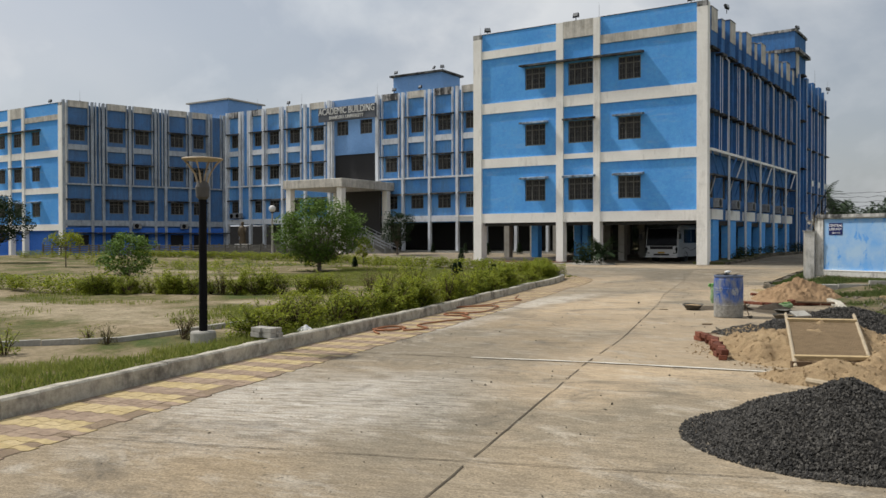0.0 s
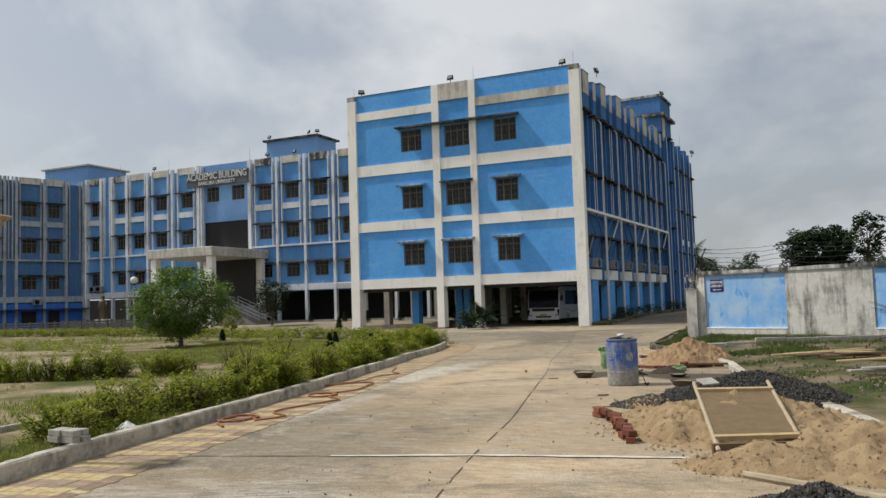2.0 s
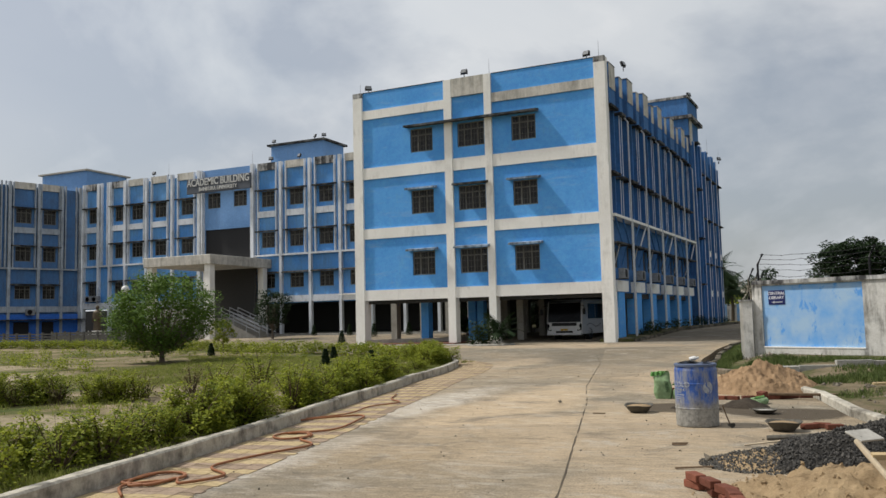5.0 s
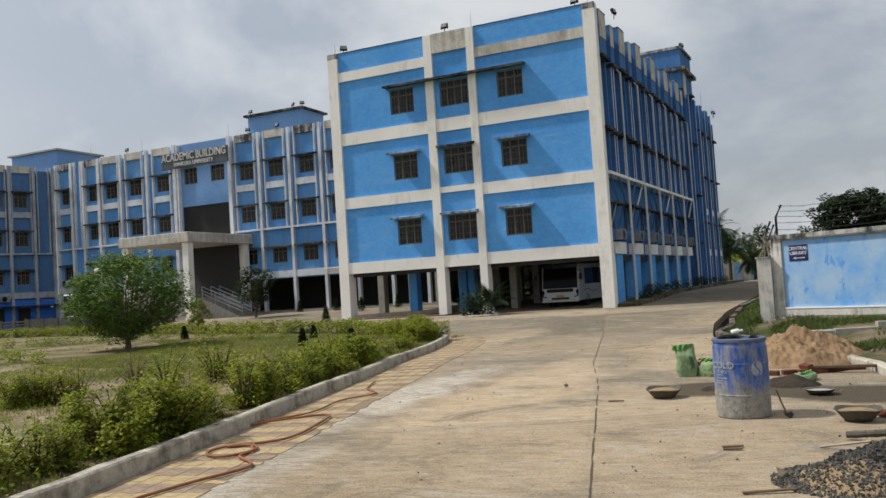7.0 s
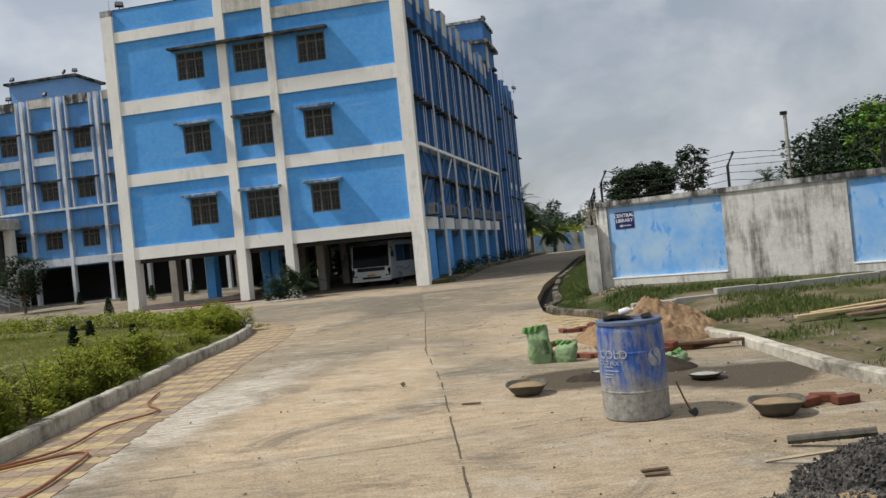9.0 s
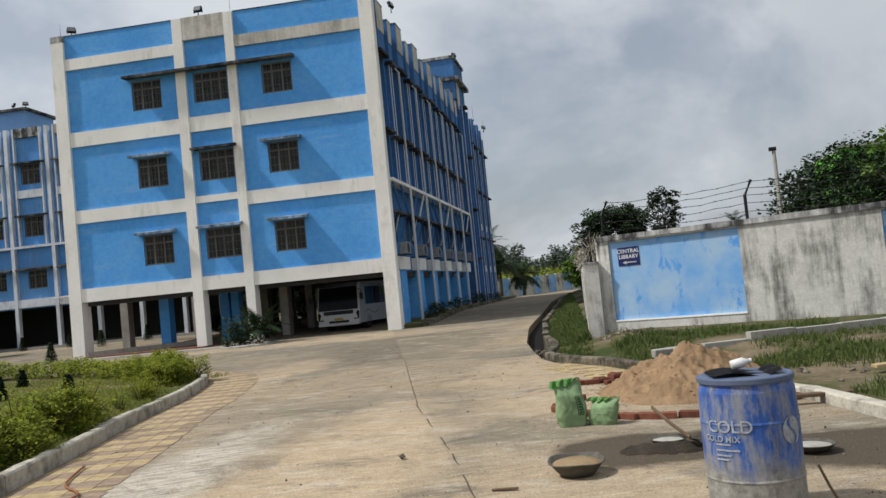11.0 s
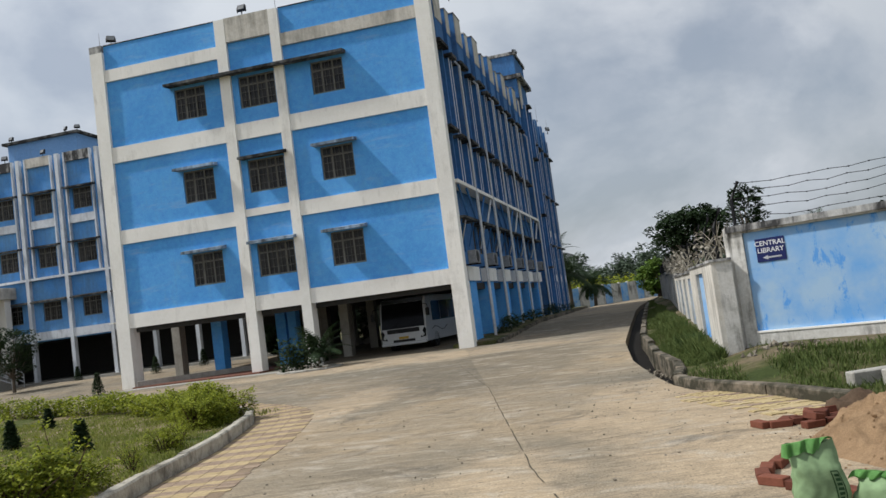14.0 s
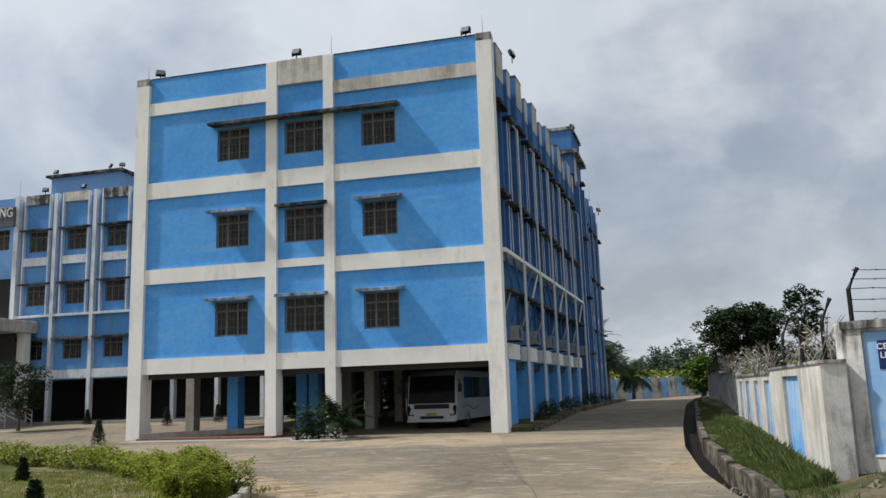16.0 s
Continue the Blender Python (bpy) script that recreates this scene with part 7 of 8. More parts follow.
tube(bm, [(-0.38, 0, 1.62), (-0.5, -0.05, 1.15), (-0.45, -0.1, 0.8)], [0.11, 0.09, 0.07], 8)
st = obj("statue", bm, BRONZE, True)
st.matrix_world = Matrix.Translation((-63.5, 60.0, 1.25))
tagged(st, "dark bronze standing statue on a stone pedestal", "statue")


def globe_lamp(x, y, z, h):
    root = thing("globe_lamp", Matrix.Translation((x, y, z)), "thin grey post carrying a pale globe lamp", "lamp")
    bm = bmesh.new()
    tube(bm, [(0, 0, -0.2), (0, 0, h)], [0.09, 0.06], 8)
    part("post", bm, CONC, root)
    bm = bmesh.new()
    bmesh.ops.create_icosphere(bm, subdivisions=3, radius=0.28, matrix=Matrix.Translation((0, 0, h + 0.36)))
    part("globe", bm, WHITE_PLASTIC, root, smooth=True)
    bm = bmesh.new()
    lathe(bm, [(0.08, h - 0.02), (0.16, h + 0.06), (0.12, h + 0.14)], 12)
    part("collar", bm, IRON, root)


globe_lamp(-48.2, 48.6, 0.25, 3.6)

# ---- the garden lamp ----


def garden_lamp():
    root = thing("garden_lamp", Matrix.Translation((-10.67, 8.52, 0.08)), "black garden lamp post with a flat tan disc shade", "lamp")
    bm = bmesh.new()
    lathe(bm, [(0.20, -0.2), (0.195, 0.19), (0.18, 0.215), (0.05, 0.22)], 20)
    part("foot", bm, CONC, root)
    bm = bmesh.new()
    tube(bm, [(0, 0, 0.2), (0, 0, 2.3)], [0.065, 0.06], 14)
    part("pole", bm, plain("matt_black_paint", (0.007, 0.007, 0.008), 0.85), root)
    bm = bmesh.new()
    lathe(bm, [(0.06, 2.26), (0.10, 2.30), (0.11, 2.45), (0.085, 2.53), (0.05, 2.55)], 16)
    part("lamp_head", bm, plain("grey_lamp_housing", (0.08, 0.075, 0.07), 0.5), root)
    shade = plain("tan_shade_disc", (0.42, 0.33, 0.22), 0.6)
    bm = bmesh.new()
    lathe(bm, [(0.02, 2.86), (0.30, 2.87), (0.315, 2.885), (0.30, 2.90), (0.06, 2.925), (0.02, 2.93)], 32)
    part("disc_shade", bm, shade, root)
    for k in range(4):
        a = k * math.pi / 2 + 0.5
        c, s = math.cos(a), math.sin(a)
        bm = bmesh.new()
        tube(bm, [(0.07 * c, 0.07 * s, 2.5), (0.12 * c, 0.12 * s, 2.66), (0.21 * c, 0.21 * s, 2.79), (0.285 * c, 0.285 * s, 2.87)], 0.016, 6)
        part("strut", bm, shade, root)


garden_lamp()

# ---- roof fittings ----


def floodlight(m, label="black floodlight on a short bracket on the parapet"):
    root = thing("floodlight", m, label, "floodlight", "parapet floodlights")
    bm = bmesh.new()
    tube(bm, [(0, 0, -0.03), (0, 0, 0.32)], 0.025, 6)
    part("bracket", bm, IRON, root)
    t = bmesh.new()
    soft_box(t, (-0.19, -0.07, 0.25), (0.19, 0.09, 0.55), 0.03)
    bmesh.ops.rotate(t, verts=t.verts[:], cent=(0, 0, 0.4), matrix=Matrix.Rotation(radians(-20), 3, "X"))
    part("housing", t, IRON, root)
    t = bmesh.new()
    box(t, (-0.15, -0.082, 0.285), (0.15, -0.072, 0.515))
    bmesh.ops.rotate(t, verts=t.verts[:], cent=(0, 0, 0.4), matrix=Matrix.Rotation(radians(-20), 3, "X"))
    part("glass", t, plain("lamp_glass", (0.25, 0.26, 0.27), 0.2) if "lamp_glass" not in MATS else MATS["lamp_glass"], root)
    for x in (-0.2, 0.2):
        bars("arm", root, IRON, [((x - 0.015, -0.03, 0.22), (x + 0.015, 0.03, 0.42))])
    return root


fl = floodlight(Matrix.Translation((-28.2, 48.75, 15.56)) @ Matrix.Rotation(radians(35), 4, "Z"))
for x, y, z, a in ((-21.7, 48.7, 15.62, 0), (-14.4, 48.75, 15.56, -10), (-13.0, 51.5, 15.5, 75), (-12.2, 71.6, 18.46, 60), (-11.5, 84.0, 15.3, 50), (-62.0, 65.3, 16.0, 0), (-51.4, 70.3, 18.9, 0), (-45.6, 70.3, 18.9, 30), (-46.6, 70.3, 18.9, -30), (-91.0, 48.7, 15.5, 0), (-79.5, 49.0, 15.5, 10), (-48.0, 65.3, 16.0, 20), (-45.0, 65.4, 16.0, -10)):
    copy_thing(fl, Matrix.Translation((x, y, z)) @ Matrix.Rotation(radians(a), 4, "Z"))


def rod(x, y, z, h):
    root = thing("lightning_rod", Matrix.Translation((x, y, z)), "thin metal lightning rod on the parapet", "rod", "lightning rods")
    bm = bmesh.new()
    tube(bm, [(0, 0, -0.05), (0, 0, h * 0.7), (0, 0, h)], [0.016, 0.012, 0.004], 5)
    part("spike", bm, STEEL, root)
    bars("clamp", root, IRON, [((-0.03, -0.03, -0.05), (0.03, 0.03, 0.06))])


for x, y, z, h in ((-28.7, 48.62, 15.55, 0.75), (-20.1, 48.62, 15.6, 0.95), (-13.7, 48.65, 15.6, 0.95), (-50.0, 65.2, 16.0, 1.3), (-60.0, 65.2, 16.0, 1.2), (-66.5, 65.2, 16.0, 1.2), (-11.8, 78.0, 15.2, 1.3), (-11.5, 83.5, 15.2, 1.2), (-76.0, 50.0, 15.7, 1.2)):
    rod(x, y, z, h)


AC_GREY = plain("grimy_grey_casing", (0.30, 0.31, 0.32), 0.75, vary=0.4)


def air_unit(m):
    root = thing("air_conditioner", m, "boxy white air-conditioner unit bracketed under a window", "air conditioner", "outdoor air-conditioner units")
    bm = bmesh.new()
    soft_box(bm, (0, -0.72, 0.06), (0.8, -0.36, 0.62), 0.02)
    part("casing", bm, AC_GREY, root)
    bm = bmesh.new()
    for i in range(7):
        lathe(bm, [(0.05 + 0.03 * i, 0), (0.056 + 0.03 * i, 0), (0.056 + 0.03 * i, 0.008), (0.05 + 0.03 * i, 0.008)], 20, Matrix.Translation((0.3, -0.722, 0.34)) @ Matrix.Rotation(math.pi / 2, 4, "X"))
    part("fan_grille", bm, IRON, root)
    for x in (0.1, 0.68):
        bars("bracket", root, IRON, [((x, -0.74, 0.02), (x + 0.04, 0.0, 0.058))])


for i in range(6):
    air_unit(side_m @ Matrix.Translation((1.35 + i * SIDE_BAY, -0.02, 3.38)))
for x, y in ((6.9, 0.0), (12.0, 0.0)):
    air_unit(inner_m @ Matrix.Translation((x, 0.3, 2.45)))
for x in (-70.3, -69.4):
    air_unit(centre_m @ Matrix.Translation((x + 71.4, 0.3, 3.4)))
bars("awning_strip", centre, WHITE, [((cx(-40.4), -0.75, 3.2), (cx(-37.8), -0.05, 3.28))])


# ---- the bus ----


def bus():
    root = thing("bus", Matrix.Translation((-17.0, 51.4, 0.18)) @ Matrix.Rotation(radians(-5), 4, "Z") @ Matrix.Scale(0.93, 4), "white college bus parked nose-out beneath the raised wing", "bus")
    BUS = plain("bus_white_paint", (0.55, 0.56, 0.57), 0.3, vary=0.08)
    GLS = plain("tinted_bus_glass", (0.012, 0.013, 0.015), 0.12, relief=0)
    GLS.node_tree.nodes["Principled BSDF"].inputs["Specular IOR Level"].default_value = 0.2
    w, h, ln = 1.16, 2.62, 8.2
    bm = bmesh.new()
    prof = [(0.02, 0.42), (0.0, 0.75), (0.02, 1.15), (0.22, 2.35), (0.40, 2.58), (0.7, h), (ln - 0.3, h), (ln, 2.4), (ln, 0.42)]
    secs = []
    for x, inset in ((-w, 0.06), (-w + 0.10, 0.0), (w - 0.10, 0.0), (w, 0.06)):
        secs.append([bm.verts.new((x, y + (inset if y < 1 else -inset if y > ln - 1 else 0), z - (inset if z > 2 else 0))) for y, z in prof])
    for a, b in zip(secs, secs[1:]):
        for i in range(len(prof)):
            j = (i + 1) % len(prof)
            bm.faces.new((a[i], a[j], b[j], b[i]))
    bm.faces.new(secs[0][::-1])
    bm.faces.new(secs[-1])
    part("body", bm, BUS, root)
    # windscreen, standing 4 mm proud of the sloping front
    bm = bmesh.new()
    pts = [(0.022, 1.16), (0.222, 2.36)]
    d = Vector((0, -(pts[1][1] - pts[0][1]), (pts[1][0] - pts[0][0]))).normalized()
    f = []
    for x in (-w + 0.07, w - 0.07):
        f.append((bm.verts.new((x, pts[0][0] - 0.012, pts[0][1])), bm.verts.new((x * 0.97, pts[1][0] - 0.012, pts[1][1]))))
    bm.faces.new((f[0][0], f[1][0], f[1][1], f[0][1]))
    bmesh.ops.solidify(bm, geom=bm.faces[:], thickness=0.008)
    part("windscreen", bm, GLS, root)
    for sx in (-1, 1):
        for i in range(5):
            y = 1.1 + i * 1.38
            bars("side_window", root, GLS, [((sx * (w + 0.003) - 0.004, y, 1.35), (sx * (w + 0.003) + 0.004, y + 1.33, 2.3))])
        bm = bmesh.new()
        for k in range(5):
            tube(bm, [(sx * (w + 0.004), 0.9 + k * 0.5, 0.95 + 0.12 * math.sin(k * 1.4)), (sx * (w + 0.004), 1.4 + k * 0.5, 0.95 + 0.12 * math.sin((k + 1) * 1.4))], 0.018, 4)
        part("side_stripe", bm, IRON, root)
        t = bmesh.new()
        ring = [(-0.02, 0.62), (0.26, 0.66), (0.30, 1.02), (0.20, 1.10), (0.02, 0.80)]
        t.faces.new([t.verts.new((sx * (w - 0.30 + x), -0.012 + 0.006 * k, z)) for k, (x, z) in enumerate(ring)])
        bmesh.ops.solidify(t, geom=t.faces[:], thickness=0.01)
        lamp = part("headlight", t, GLS, root)
        t = bmesh.new()
        lathe(t, [(0.065, 0.0), (0.065, 0.02), (0.02, 0.03)], 14, Matrix.Translation((sx * (w - 0.20), -0.02, 0.74)) @ Matrix.Rotation(math.pi / 2, 4, "X"))
        part("lens", t, plain("headlight_lens", (0.6, 0.6, 0.58), 0.15) if "headlight_lens" not in MATS else MATS["headlight_lens"], lamp)
        bm = bmesh.new()
        tube(bm, [(sx * (w - 0.05), 0.1, 2.2), (sx * (w + 0.22), -0.15, 2.15), (sx * (w + 0.24), -0.18, 1.95)], 0.02, 6)
        soft_box(bm, (sx * (w + 0.24) - 0.09, -0.24, 1.62), (sx * (w + 0.24) + 0.09, -0.16, 1.98), 0.02)
        part("mirror", bm, IRON, root)
        for y in (1.5, 6.2):
            t = bmesh.new()
            m = Matrix.Translation((sx * (w - 0.13), y, 0.42)) @ Matrix.Rotation(math.pi / 2, 4, "Y")
            lathe(t, [(0.26, -0.13), (0.40, -0.13), (0.42, -0.09), (0.42, 0.09), (0.40, 0.13), (0.26, 0.13)], 24, m)
            wheel = part("wheel", t, plain("tyre_rubber", (0.02, 0.02, 0.02), 0.9) if "tyre_rubber" not in MATS else MATS["tyre_rubber"], root)
            t = bmesh.new()
            lathe(t, [(0.25, -0.10), (0.25, 0.132), (0.10, 0.10), (0.02, 0.12)], 20, m)
            part("rim", t, STEEL, wheel)
    bars("header_panel", root, GLS, [((-w + 0.10, 0.205, 2.37), (w - 0.10, 0.36, 2.56))])
    bars("grille", root, DARK, [((-0.82, -0.016, 0.93), (0.82, 0.0, 1.13))])
    bars("lower_grille", root, DARK, [((-0.55, -0.016, 0.5), (0.55, 0.012, 0.62))])
    bm = bmesh.new()
    soft_box(bm, (-w + 0.02, -0.10, 0.36), (w - 0.02, 0.05, 0.50), 0.03)
    part("bumper", bm, BUS, root)
    bars("number_plate", root, plain("yellow_plate", (0.5, 0.32, 0.05), 0.5), [((-0.24, -0.03, 0.64), (0.24, -0.018, 0.76))])
    for sx in (-0.6, 0.35):
        bm = bmesh.new()
        tube(bm, [(sx, 0.0, 1.2), (sx + 0.45, 0.06, 1.55)], 0.012, 5)
        part("wiper", bm, IRON, root)


bus()

# ---- planter by the column, ramp rim, house beyond ----
planter = thing("planter", Matrix.Translation((-19.6, 46.5, 0.12)), "low whitewashed rim planter with palm-like leaves and flowers", "planter")
bm = bmesh.new()
lathe(bm, [(1.28, -0.3), (1.30, 0.10), (1.18, 0.12), (1.14, 0.02), (0.1, 0.0)], 20)
for v in bm.verts:
    v.co.z += 0.05 * noise.noise(v.co * 4)
part("rim", bm, CONC, planter)
rndp = random.Random(33)
f = leaf_mesh("foliage", [(rndp.uniform(-.9, .9), rndp.uniform(-.7, .7), rndp.uniform(0.2, 1.05), 0.40) for _ in range(24)], 60, 0.9, 0.2, rndp, LEAF_DARK, 0.22)
f.parent = planter
f = leaf_mesh("blossom", [(rndp.uniform(-1, 1), rndp.uniform(-1.0, -.6), rndp.uniform(0.1, 0.3), 0.2) for _ in range(10)], 8, 0.8, 0.09, rndp, leaves("pale_petals", (0.5, 0.5, 0.46), (0.62, 0.6, 0.55)), 0.5)
f.parent = planter
tagged(f, kind="stuff")
palm(Matrix.Translation((-19.3, 46.7, 0.2)), 0.45, 1.7, 36, "young palm growing in the planter", 16, 0.05)

ramp_rim = thing("ramp", Matrix.Translation((-29.0, 48.0, 0.05)), "brick-paved ramp with a pale rim at the wing's foot", "ramp")
bm = bmesh.new()
box(bm, (0.7, -0.1, -0.2), (6.6, 5.0, 0.20))
part("paving", bm, plain("red_brick_paving", (0.23, 0.11, 0.08), 0.9, vary=0.4, scale=5), ramp_rim)
bars("rim", ramp_rim, CONC, [((0.55, -1.2, -0.2), (8.4, -0.102, 0.14))])
for i in range(7):
    a, b = Vector((0.75, 0.2)), Vector((5.0, 3.2))
    p = a.lerp(b, i / 7)
    q = a.lerp(b, (i + 1) / 7)
    ob = bars("rim_block", ramp_rim, CONC, [((0, -0.1, -0.1), ((q - p).length - 0.01, 0.1, 0.42))])
    ob.matrix_basis = Matrix.Translation((p.x, p.y, 0)) @ Matrix.Rotation(math.atan2(q.y - p.y, q.x - p.x), 4, "Z")

LIME = weathered("lime_green_paint", (0.16, 0.48, 0.06), dirt=(0.12, 0.2, 0.06))
green_house = thing("green_house", Matrix.Translation((14.9, 76.0, -0.9)), "lime-green flat-roofed house showing above the trees", "house")
bm = bmesh.new()
wall_holes(bm, 0, 7.0, -0.5, 10.2, [(3.6, 4.9, 8.2, 9.4), (0.8, 2.0, 5.0, 6.3), (4.4, 5.6, 5.0, 6.3)], 0, 0.25)
part("wall", bm, LIME, green_house)
for x, z in ((3.6, 8.2), (0.8, 5.0), (4.4, 5.0)):
    window(green_house, x, z, 1.3 if x == 3.6 else 1.2, 1.2 if x == 3.6 else 1.3, 0.0)
body(green_house, [(0, 0.25), (7, 0.25), (7, 6), (0, 6)], -0.5, 10.0, LIME, CONC)
bars("roof_edge", green_house, CONC, [((-0.3, -0.3, 10.2), (7.3, 0.249, 10.35))])

# ---- road joints, paving and hoses ----
JOINT = plain("dirt_filled_joint", (0.13, 0.108, 0.08), 0.95, vary=0.5, scale=20)
LIME_STRIP = plain("pale_mortar_strip", (0.62, 0.58, 0.50), 0.9, vary=0.3, scale=6)


def strip(name, pts, width, z, material, label, seed, wob=0.003, category="joint", step=0.25, broken=0.0):
    rnd = random.Random(seed)
    path = []
    for (x0, y0), (x1, y1) in zip(pts, pts[1:]):
        n = max(1, round(math.hypot(x1 - x0, y1 - y0) / step))
        for i in range(n):
            t = i / n
            path.append(Vector((x0 + (x1 - x0) * t, y0 + (y1 - y0) * t)))
    path.append(Vector(pts[-1]))
    verts, faces = [], []
    for i, p in enumerate(path):
        d = (path[min(i + 1, len(path) - 1)] - path[max(i - 1, 0)]).normalized()
        nrm = Vector((-d.y, d.x))
        o = rnd.gauss(0, wob)
        w = width * rnd.uniform(0.55, 1.25)
        for s in (-0.5, 0.5):
            q = p + nrm * (o + w * s)
            verts.append((q.x, q.y, road_z(q.x, q.y) + z))
        if i and rnd.random() >= broken:
            k = 2 * i
            faces.append((k - 2, k - 1, k + 1, k))
    return tagged(flat_mesh(name, verts, faces, material), label, category, kind="structure")


strip("joint_long", [(-2.9, 1.0), (-3.7, 4.3), (-4.0, 5.6), (-5.07, 10.3), (-5.6, 13.1), (-7.44, 20.9), (-8.45, 24.6), (-10.3, 33.2), (-12.4, 40.5)], 0.015, 0.008, JOINT, "dark dirt-filled joint along the road", 1, 0.004, broken=0.12)
strip("joint_cross", [(-6.71, 10.0), (-5.09, 10.45), (-2.6, 10.92)], 0.085, 0.012, LIME_STRIP, "pale mortar strip across the road", 2, 0.006)
strip("joint_cross", [(-9.8, 9.25), (-8.3, 9.6), (-6.71, 10.0)], 0.03, 0.010, JOINT, "dark end of the joint across the road", 3)
for i, (xa, ya, xb, yb) in enumerate(((-7.3, 4.0, -0.2, 6.6), (-9.9, 16.5, -5.5, 18.3), (-12.2, 24.2, -5.8, 26.6), (-15.5, 31.8, -7.2, 35.3), (-17.0, 38.5, -7.6, 42.0), (-6.2, -1.5, 1.8, 1.2))):
    strip("joint_cross", [(xa, ya), ((xa + xb) / 2 + 0.1, (ya + yb) / 2), (xb, yb)], 0.012, 0.008, JOINT, "thin dark joint across the road", 10 + i, 0.006, broken=0.12)


PAVE_TAN = pieces("tan_paver", (0.25, 0.185, 0.135), (0.31, 0.235, 0.17), 0.9, 18, island=False, relief=0.3)
PAVE_YEL = pieces("yellow_paver", (0.38, 0.295, 0.15), (0.44, 0.35, 0.20), 0.9, 18, island=False, relief=0.3)


def zigzag_paver(material):
    bm = bmesh.new()
    w, h = 0.225, 0.1125
    low = [(-w / 2, -h / 2), (-w / 4, -h / 2 + 0.02), (0, -h / 2), (w / 4, -h / 2 - 0.02), (w / 2, -h / 2)]
    ring = low + [(x, y + h - 0.003) for x, y in low[::-1]]
    top = [bm.verts.new((x * 0.99, y, 0.03)) for x, y in ring]
    bot = [bm.verts.new((x, y, -0.02)) for x, y in ring]
    bm.faces.new(top)
    for i in range(len(ring)):
        j = (i + 1) % len(ring)
        bm.faces.new((bot[i], bot[j], top[j], top[i]))
    o = obj("paver", bm, material)
    me = o.data
    bpy.data.objects.remove(o)
    return me


ME_TAN, ME_YEL = zigzag_paver(PAVE_TAN), zigzag_paver(PAVE_YEL)


def paving():
    rnd = random.Random(55)
    root = thing("pavement_strip", Matrix(), "strip of tan and yellow zigzag pavers along the kerb", "pavement", kind="structure")
    bed_v, bed_f = [], []
    # a dusty bed under the blocks
    path = [(left_x(y), y) for y in arange(-10, 30, 1.0)] + TIP[1:5]
    for i, (x, y) in enumerate(path):
        p, q = Vector(path[max(0, i - 1)]), Vector(path[min(len(path) - 1, i + 1)])
        d = (q - p).normalized()
        n = Vector((d.y, -d.x))
        for t in (0.02, 1.16):
            bed_v.append((x + n.x * t, y + n.y * t, 0.005 + road_z(x + n.x * t, y + n.y * t)))
        if i:
            k = 2 * i
            bed_f.append((k - 2, k - 1, k + 1, k))
    flat_mesh("bed", bed_v, bed_f, sand_mat("paver_bed_dust", (0.29, 0.22, 0.15), (0.24, 0.18, 0.125)), root)
    far_v, far_f, far_i = [], [], []
    row, count, s = 0, 0, 0.0
    total = []
    for i in range(len(path) - 1):
        p, q = Vector(path[i]), Vector(path[i + 1])
        ln = (q - p).length
        d = (q - p) / ln
        n = Vector((d.y, -d.x))
        t = 0.0
        while t < ln:
            for c in range(5):
                pos = p + d * t + n * (0.16 + 0.232 * c)
                total.append((pos, math.atan2(n.y, n.x), row, c))
            t += 0.1145
            row += 1
    near = [x for x in total if 3.2 < x[0].y < 10.2]
    chosen = set(id(x) for x in near[:300])
    base_of = {True: ME_YEL, False: ME_TAN}
    vy, fy, vt, ft = [], [], [], []
    for x in total:
        pos, ang, rw, _ = x
        yellow = rw % 6 in (0, 1, 2)
        z = road_z(pos.x, pos.y) - 0.022 + rnd.uniform(-0.002, 0.002)
        if rnd.random() < 0.02 or (x[3] == 4 and rnd.random() < 0.4):
            continue
        m = Matrix.Translation((pos.x, pos.y, z)) @ Matrix.Rotation(ang + rnd.uniform(-0.02, 0.02), 4, "Z")
        if id(x) in chosen:
            shared("paver", base_of[yellow], root, m)
        else:
            vv, ff = (vy, fy) if yellow else (vt, ft)
            k = len(vv)
            me = base_of[yellow]
            vv.extend(tuple(m @ v.co) for v in me.vertices)
            ff.extend(tuple(k + i for i in poly.vertices) for poly in me.polygons)
    for nm, vv, ff, col in (("yellow_pavers", vy, fy, pieces("yellow_pavers_far", (0.37, 0.285, 0.155), (0.43, 0.335, 0.195), 0.9, 18)), ("tan_pavers", vt, ft, pieces("tan_pavers_far", (0.25, 0.185, 0.135), (0.31, 0.235, 0.17), 0.9, 18))):
        tagged(flat_mesh(nm, vv, ff, col, root), kind="stuff")
    # the patch of tiles by the far kerb
    root2 = thing("pavement_patch", Matrix(), "patch of weedy yellow pavers beside the kerb", "pavement", kind="structure")
    for i in range(30):
        for j in range(4):
            y = 25.6 + i * 0.118
            x = right_x(y) - 0.10 - 0.232 * j
            if rnd.random() < 0.04 + 0.2 * max(0, j - 1) or i + 5 * j > 38:
                continue
            shared("paver", ME_TAN if i % 5 == 4 else ME_YEL, root2, Matrix.Translation((x, y, -0.016 + rnd.uniform(-0.003, 0.004))) @ Matrix.Rotation(radians(28) + rnd.uniform(-.05, .05), 4, "Z"))


paving()

HOSE = plain("orange_brown_hose", (0.30, 0.12, 0.05), 0.6, vary=0.3)


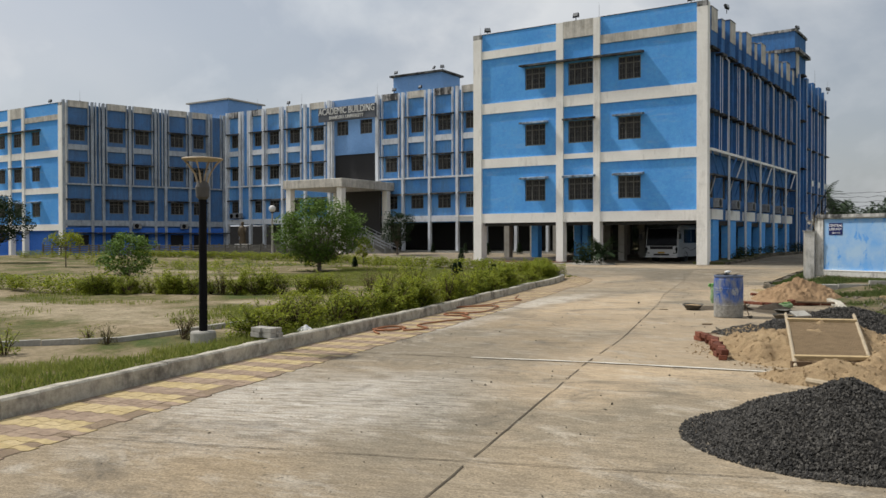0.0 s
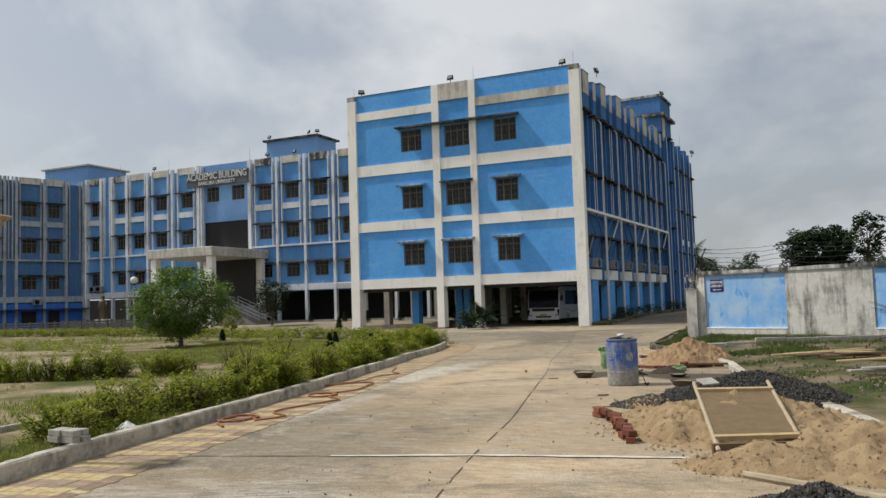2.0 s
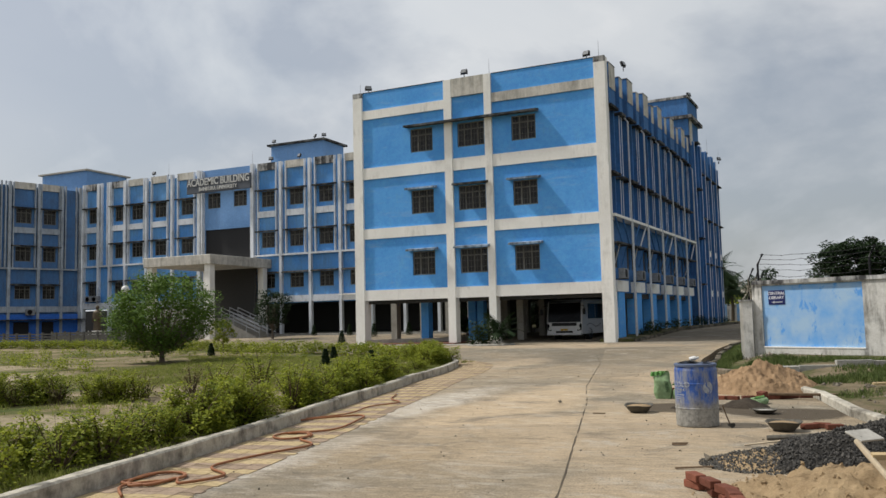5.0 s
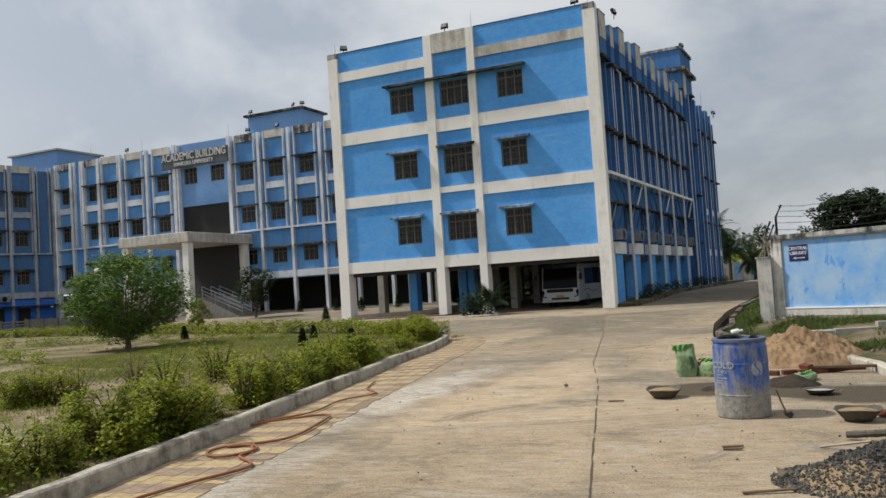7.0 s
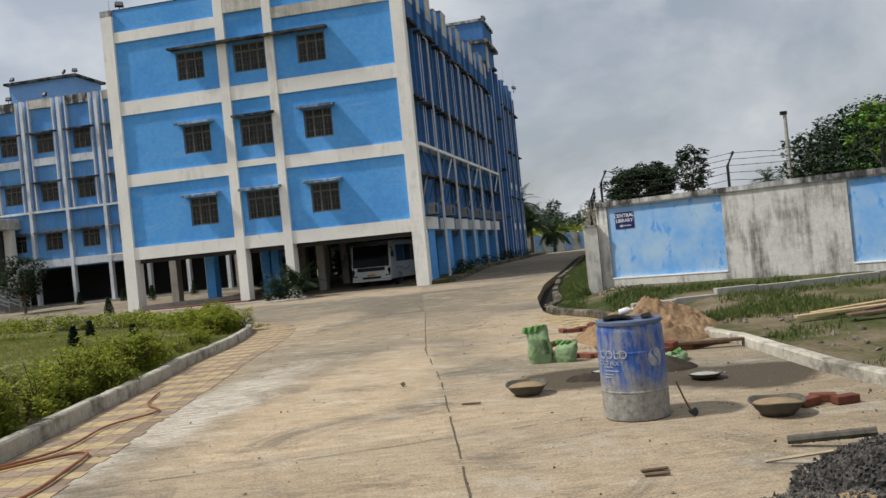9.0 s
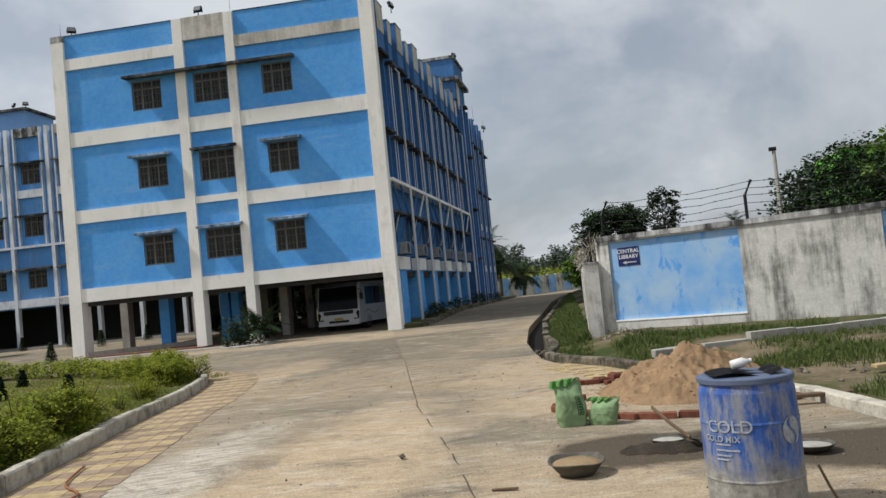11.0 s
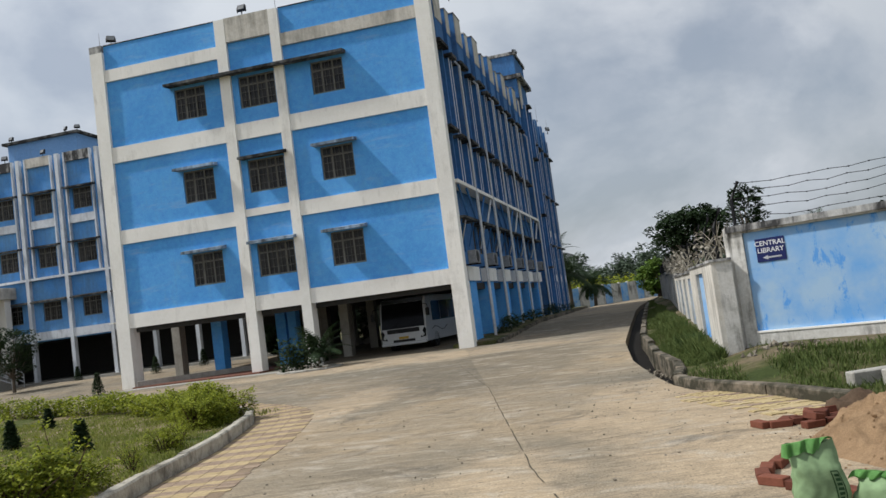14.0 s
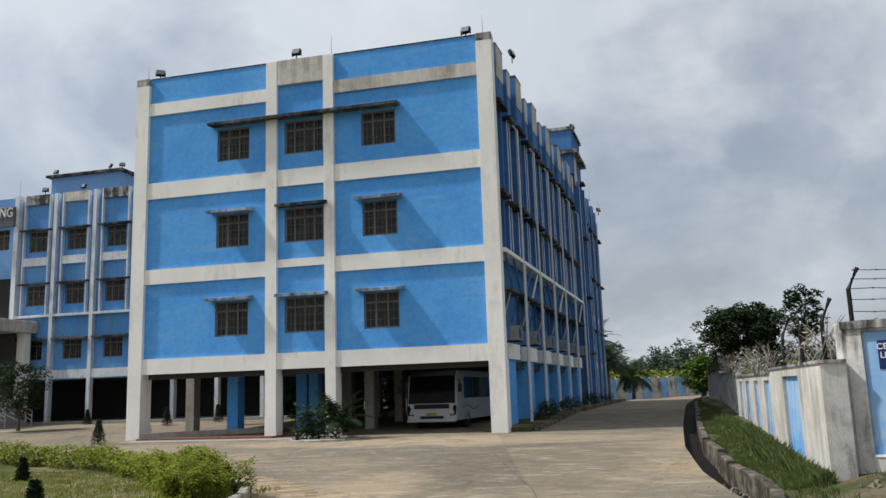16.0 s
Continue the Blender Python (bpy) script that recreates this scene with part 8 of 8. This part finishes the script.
def hose(name, pts, label, r=0.016):
    root = thing(name, Matrix(), label, "hose", "hoses on the paving")
    cu = []
    p = [Vector((*q, 0.034)) for q in pts]
    for i in range(len(p) - 1):
        a, b, c, d = p[max(0, i - 1)], p[i], p[i + 1], p[min(len(p) - 1, i + 2)]
        for k in range(8):
            t = k / 8
            cu.append(0.5 * ((2 * b) + (c - a) * t + (2 * a - 5 * b + 4 * c - d) * t * t + (3 * b - a - 3 * c + d) * t * t * t))
    bm = bmesh.new()
    tube(bm, cu, r, 7)
    part("tube", bm, HOSE, root, smooth=True)
    bm = bmesh.new()
    tube(bm, [cu[-1], cu[-1] + (cu[-1] - cu[-2]).normalized() * 0.06], r * 1.25, 8)
    part("end_fitting", bm, STEEL, root)


def coil(cx_, cy_, r, turns, seed):
    rnd = random.Random(seed)
    return [(cx_ + (r * rnd.uniform(0.7, 1.15)) * math.cos(i * 0.8), cy_ + (r * rnd.uniform(0.7, 1.1)) * 1.5 * math.sin(i * 0.8)) for i in range(int(turns * 8))]


hose("hose", [(-9.5, 11.5), (-9.9, 11.9)] + coil(-9.85, 12.3, 0.28, 2.2, 1) + [(-9.4, 12.2), (-9.25, 12.7), (-9.75, 13.1), (-9.7, 14.0), (-9.55, 14.8), (-10.0, 15.2)] + coil(-10.35, 15.5, 0.26, 1.6, 2) + [(-10.1, 16.2), (-10.3, 17.2), (-10.6, 17.9), (-11.1, 17.4), (-11.3, 17.0)], "orange-brown hose lying in loose coils on the pavers")
hose("hose", [(-11.5, 17.0), (-11.0, 18.0), (-11.2, 19.2), (-11.0, 20.0), (-11.5, 20.6), (-11.9, 21.6)], "thin orange hose trailing along the kerb", 0.013)

# bricks stacked behind the kerb, a white bag, garden edging
stack_root = thing("paver_stack", Matrix.Translation((-9.85, 9.05, 0.2)), "small stack of grey paving blocks behind the kerb", "blocks")
rs = random.Random(4)
for l in range(2):
    for i in range(4):
        bm = bmesh.new()
        soft_box(bm, (-0.11, -0.055, 0), (0.11, 0.055, 0.075), 0.006)
        ob = part("block", bm, CONC, stack_root)
        ob.matrix_basis = Matrix.Translation((-0.12 + 0.24 * (i % 2) + rs.uniform(-.02, .02), -0.06 + 0.12 * (i // 2), 0.078 * l)) @ Matrix.Rotation(rs.uniform(-0.2, 0.2), 4, "Z")
bag = heap("rubbish_bag", -10.15, 10.3, 0.22, 0.17, 0.16, WHITE_PLASTIC, "crumpled white plastic bag behind the kerb", 31, 0.03, 24, category="bag")
bag.location.z = garden_z(-10.15, 10.3)
strip_pts = [(-15.5, 5.0), (-12.9, 6.6), (-12.1, 8.0), (-12.15, 9.2), (-12.3, 10.5), (-12.6, 13.0)]
edge_root = thing("garden_edging", Matrix(), "low whitish concrete edging across the garden", "edging", kind="structure")
for (x0, y0), (x1, y1) in zip(strip_pts, strip_pts[1:]):
    n = max(1, round(math.hypot(x1 - x0, y1 - y0) / 0.6))
    for i in range(n):
        a = Vector((x0 + (x1 - x0) * i / n, y0 + (y1 - y0) * i / n))
        b = Vector((x0 + (x1 - x0) * (i + 1) / n, y0 + (y1 - y0) * (i + 1) / n))
        ob = bars("edging_block", edge_root, CONC, [((0, -0.05, -0.2), ((b - a).length - 0.01, 0.05, 0.08))])
        ob.matrix_basis = facade_frame(a, b, garden_z(a.x, a.y) )
# low concrete rim through the grass below the front wall
rim_root = thing("grass_edging", Matrix(), "low cracked concrete rim running through the verge grass", "edging", kind="structure")
for i in range(7):
    a = Vector((-3.9, 27.15)).lerp(Vector((1.8, 28.7)), i / 7)
    b = Vector((-3.9, 27.15)).lerp(Vector((1.8, 28.7)), (i + 1) / 7)
    ob = bars("edging_block", rim_root, CONC, [((0, -0.09, -0.2), ((b - a).length - 0.015, 0.09, 0.16))])
    ob.matrix_basis = facade_frame(a, b, verge_z(a.x, a.y) - 0.02)


def concrete_block(x, y, turn, size, label):
    root = thing("concrete_block", Matrix.Translation((x, y, verge_z(x, y) - 0.03)) @ Matrix.Rotation(radians(turn), 4, "Z"), label, "block", "cast blocks on the verge")
    bm = bmesh.new()
    soft_box(bm, (-size[0] / 2, -size[1] / 2, 0), (size[0] / 2, size[1] / 2, size[2]), 0.015)
    for v in bm.verts:
        v.co += 0.012 * Vector((noise.noise(v.co * 5), noise.noise(v.co * 5 + Vector((4, 0, 0))), noise.noise(v.co * 5 + Vector((0, 4, 0)))))
    part("casting", bm, CONC, root)


concrete_block(-4.42, 27.25, 15, (0.65, 0.20, 0.20), "grey cast concrete block lying on the verge kerb")
concrete_block(-4.15, 26.95, 22, (0.50, 0.22, 0.21), "pale broken concrete block beside another on the verge")
rock = heap("earth_lump", -4.95, 26.05, 0.42, 0.34, 0.30, sand_mat("dark_earth", (0.15, 0.10, 0.065), (0.07, 0.05, 0.035)), "dark brown lump of earth by the kerb", 44, 0.10, 36, category="earth")
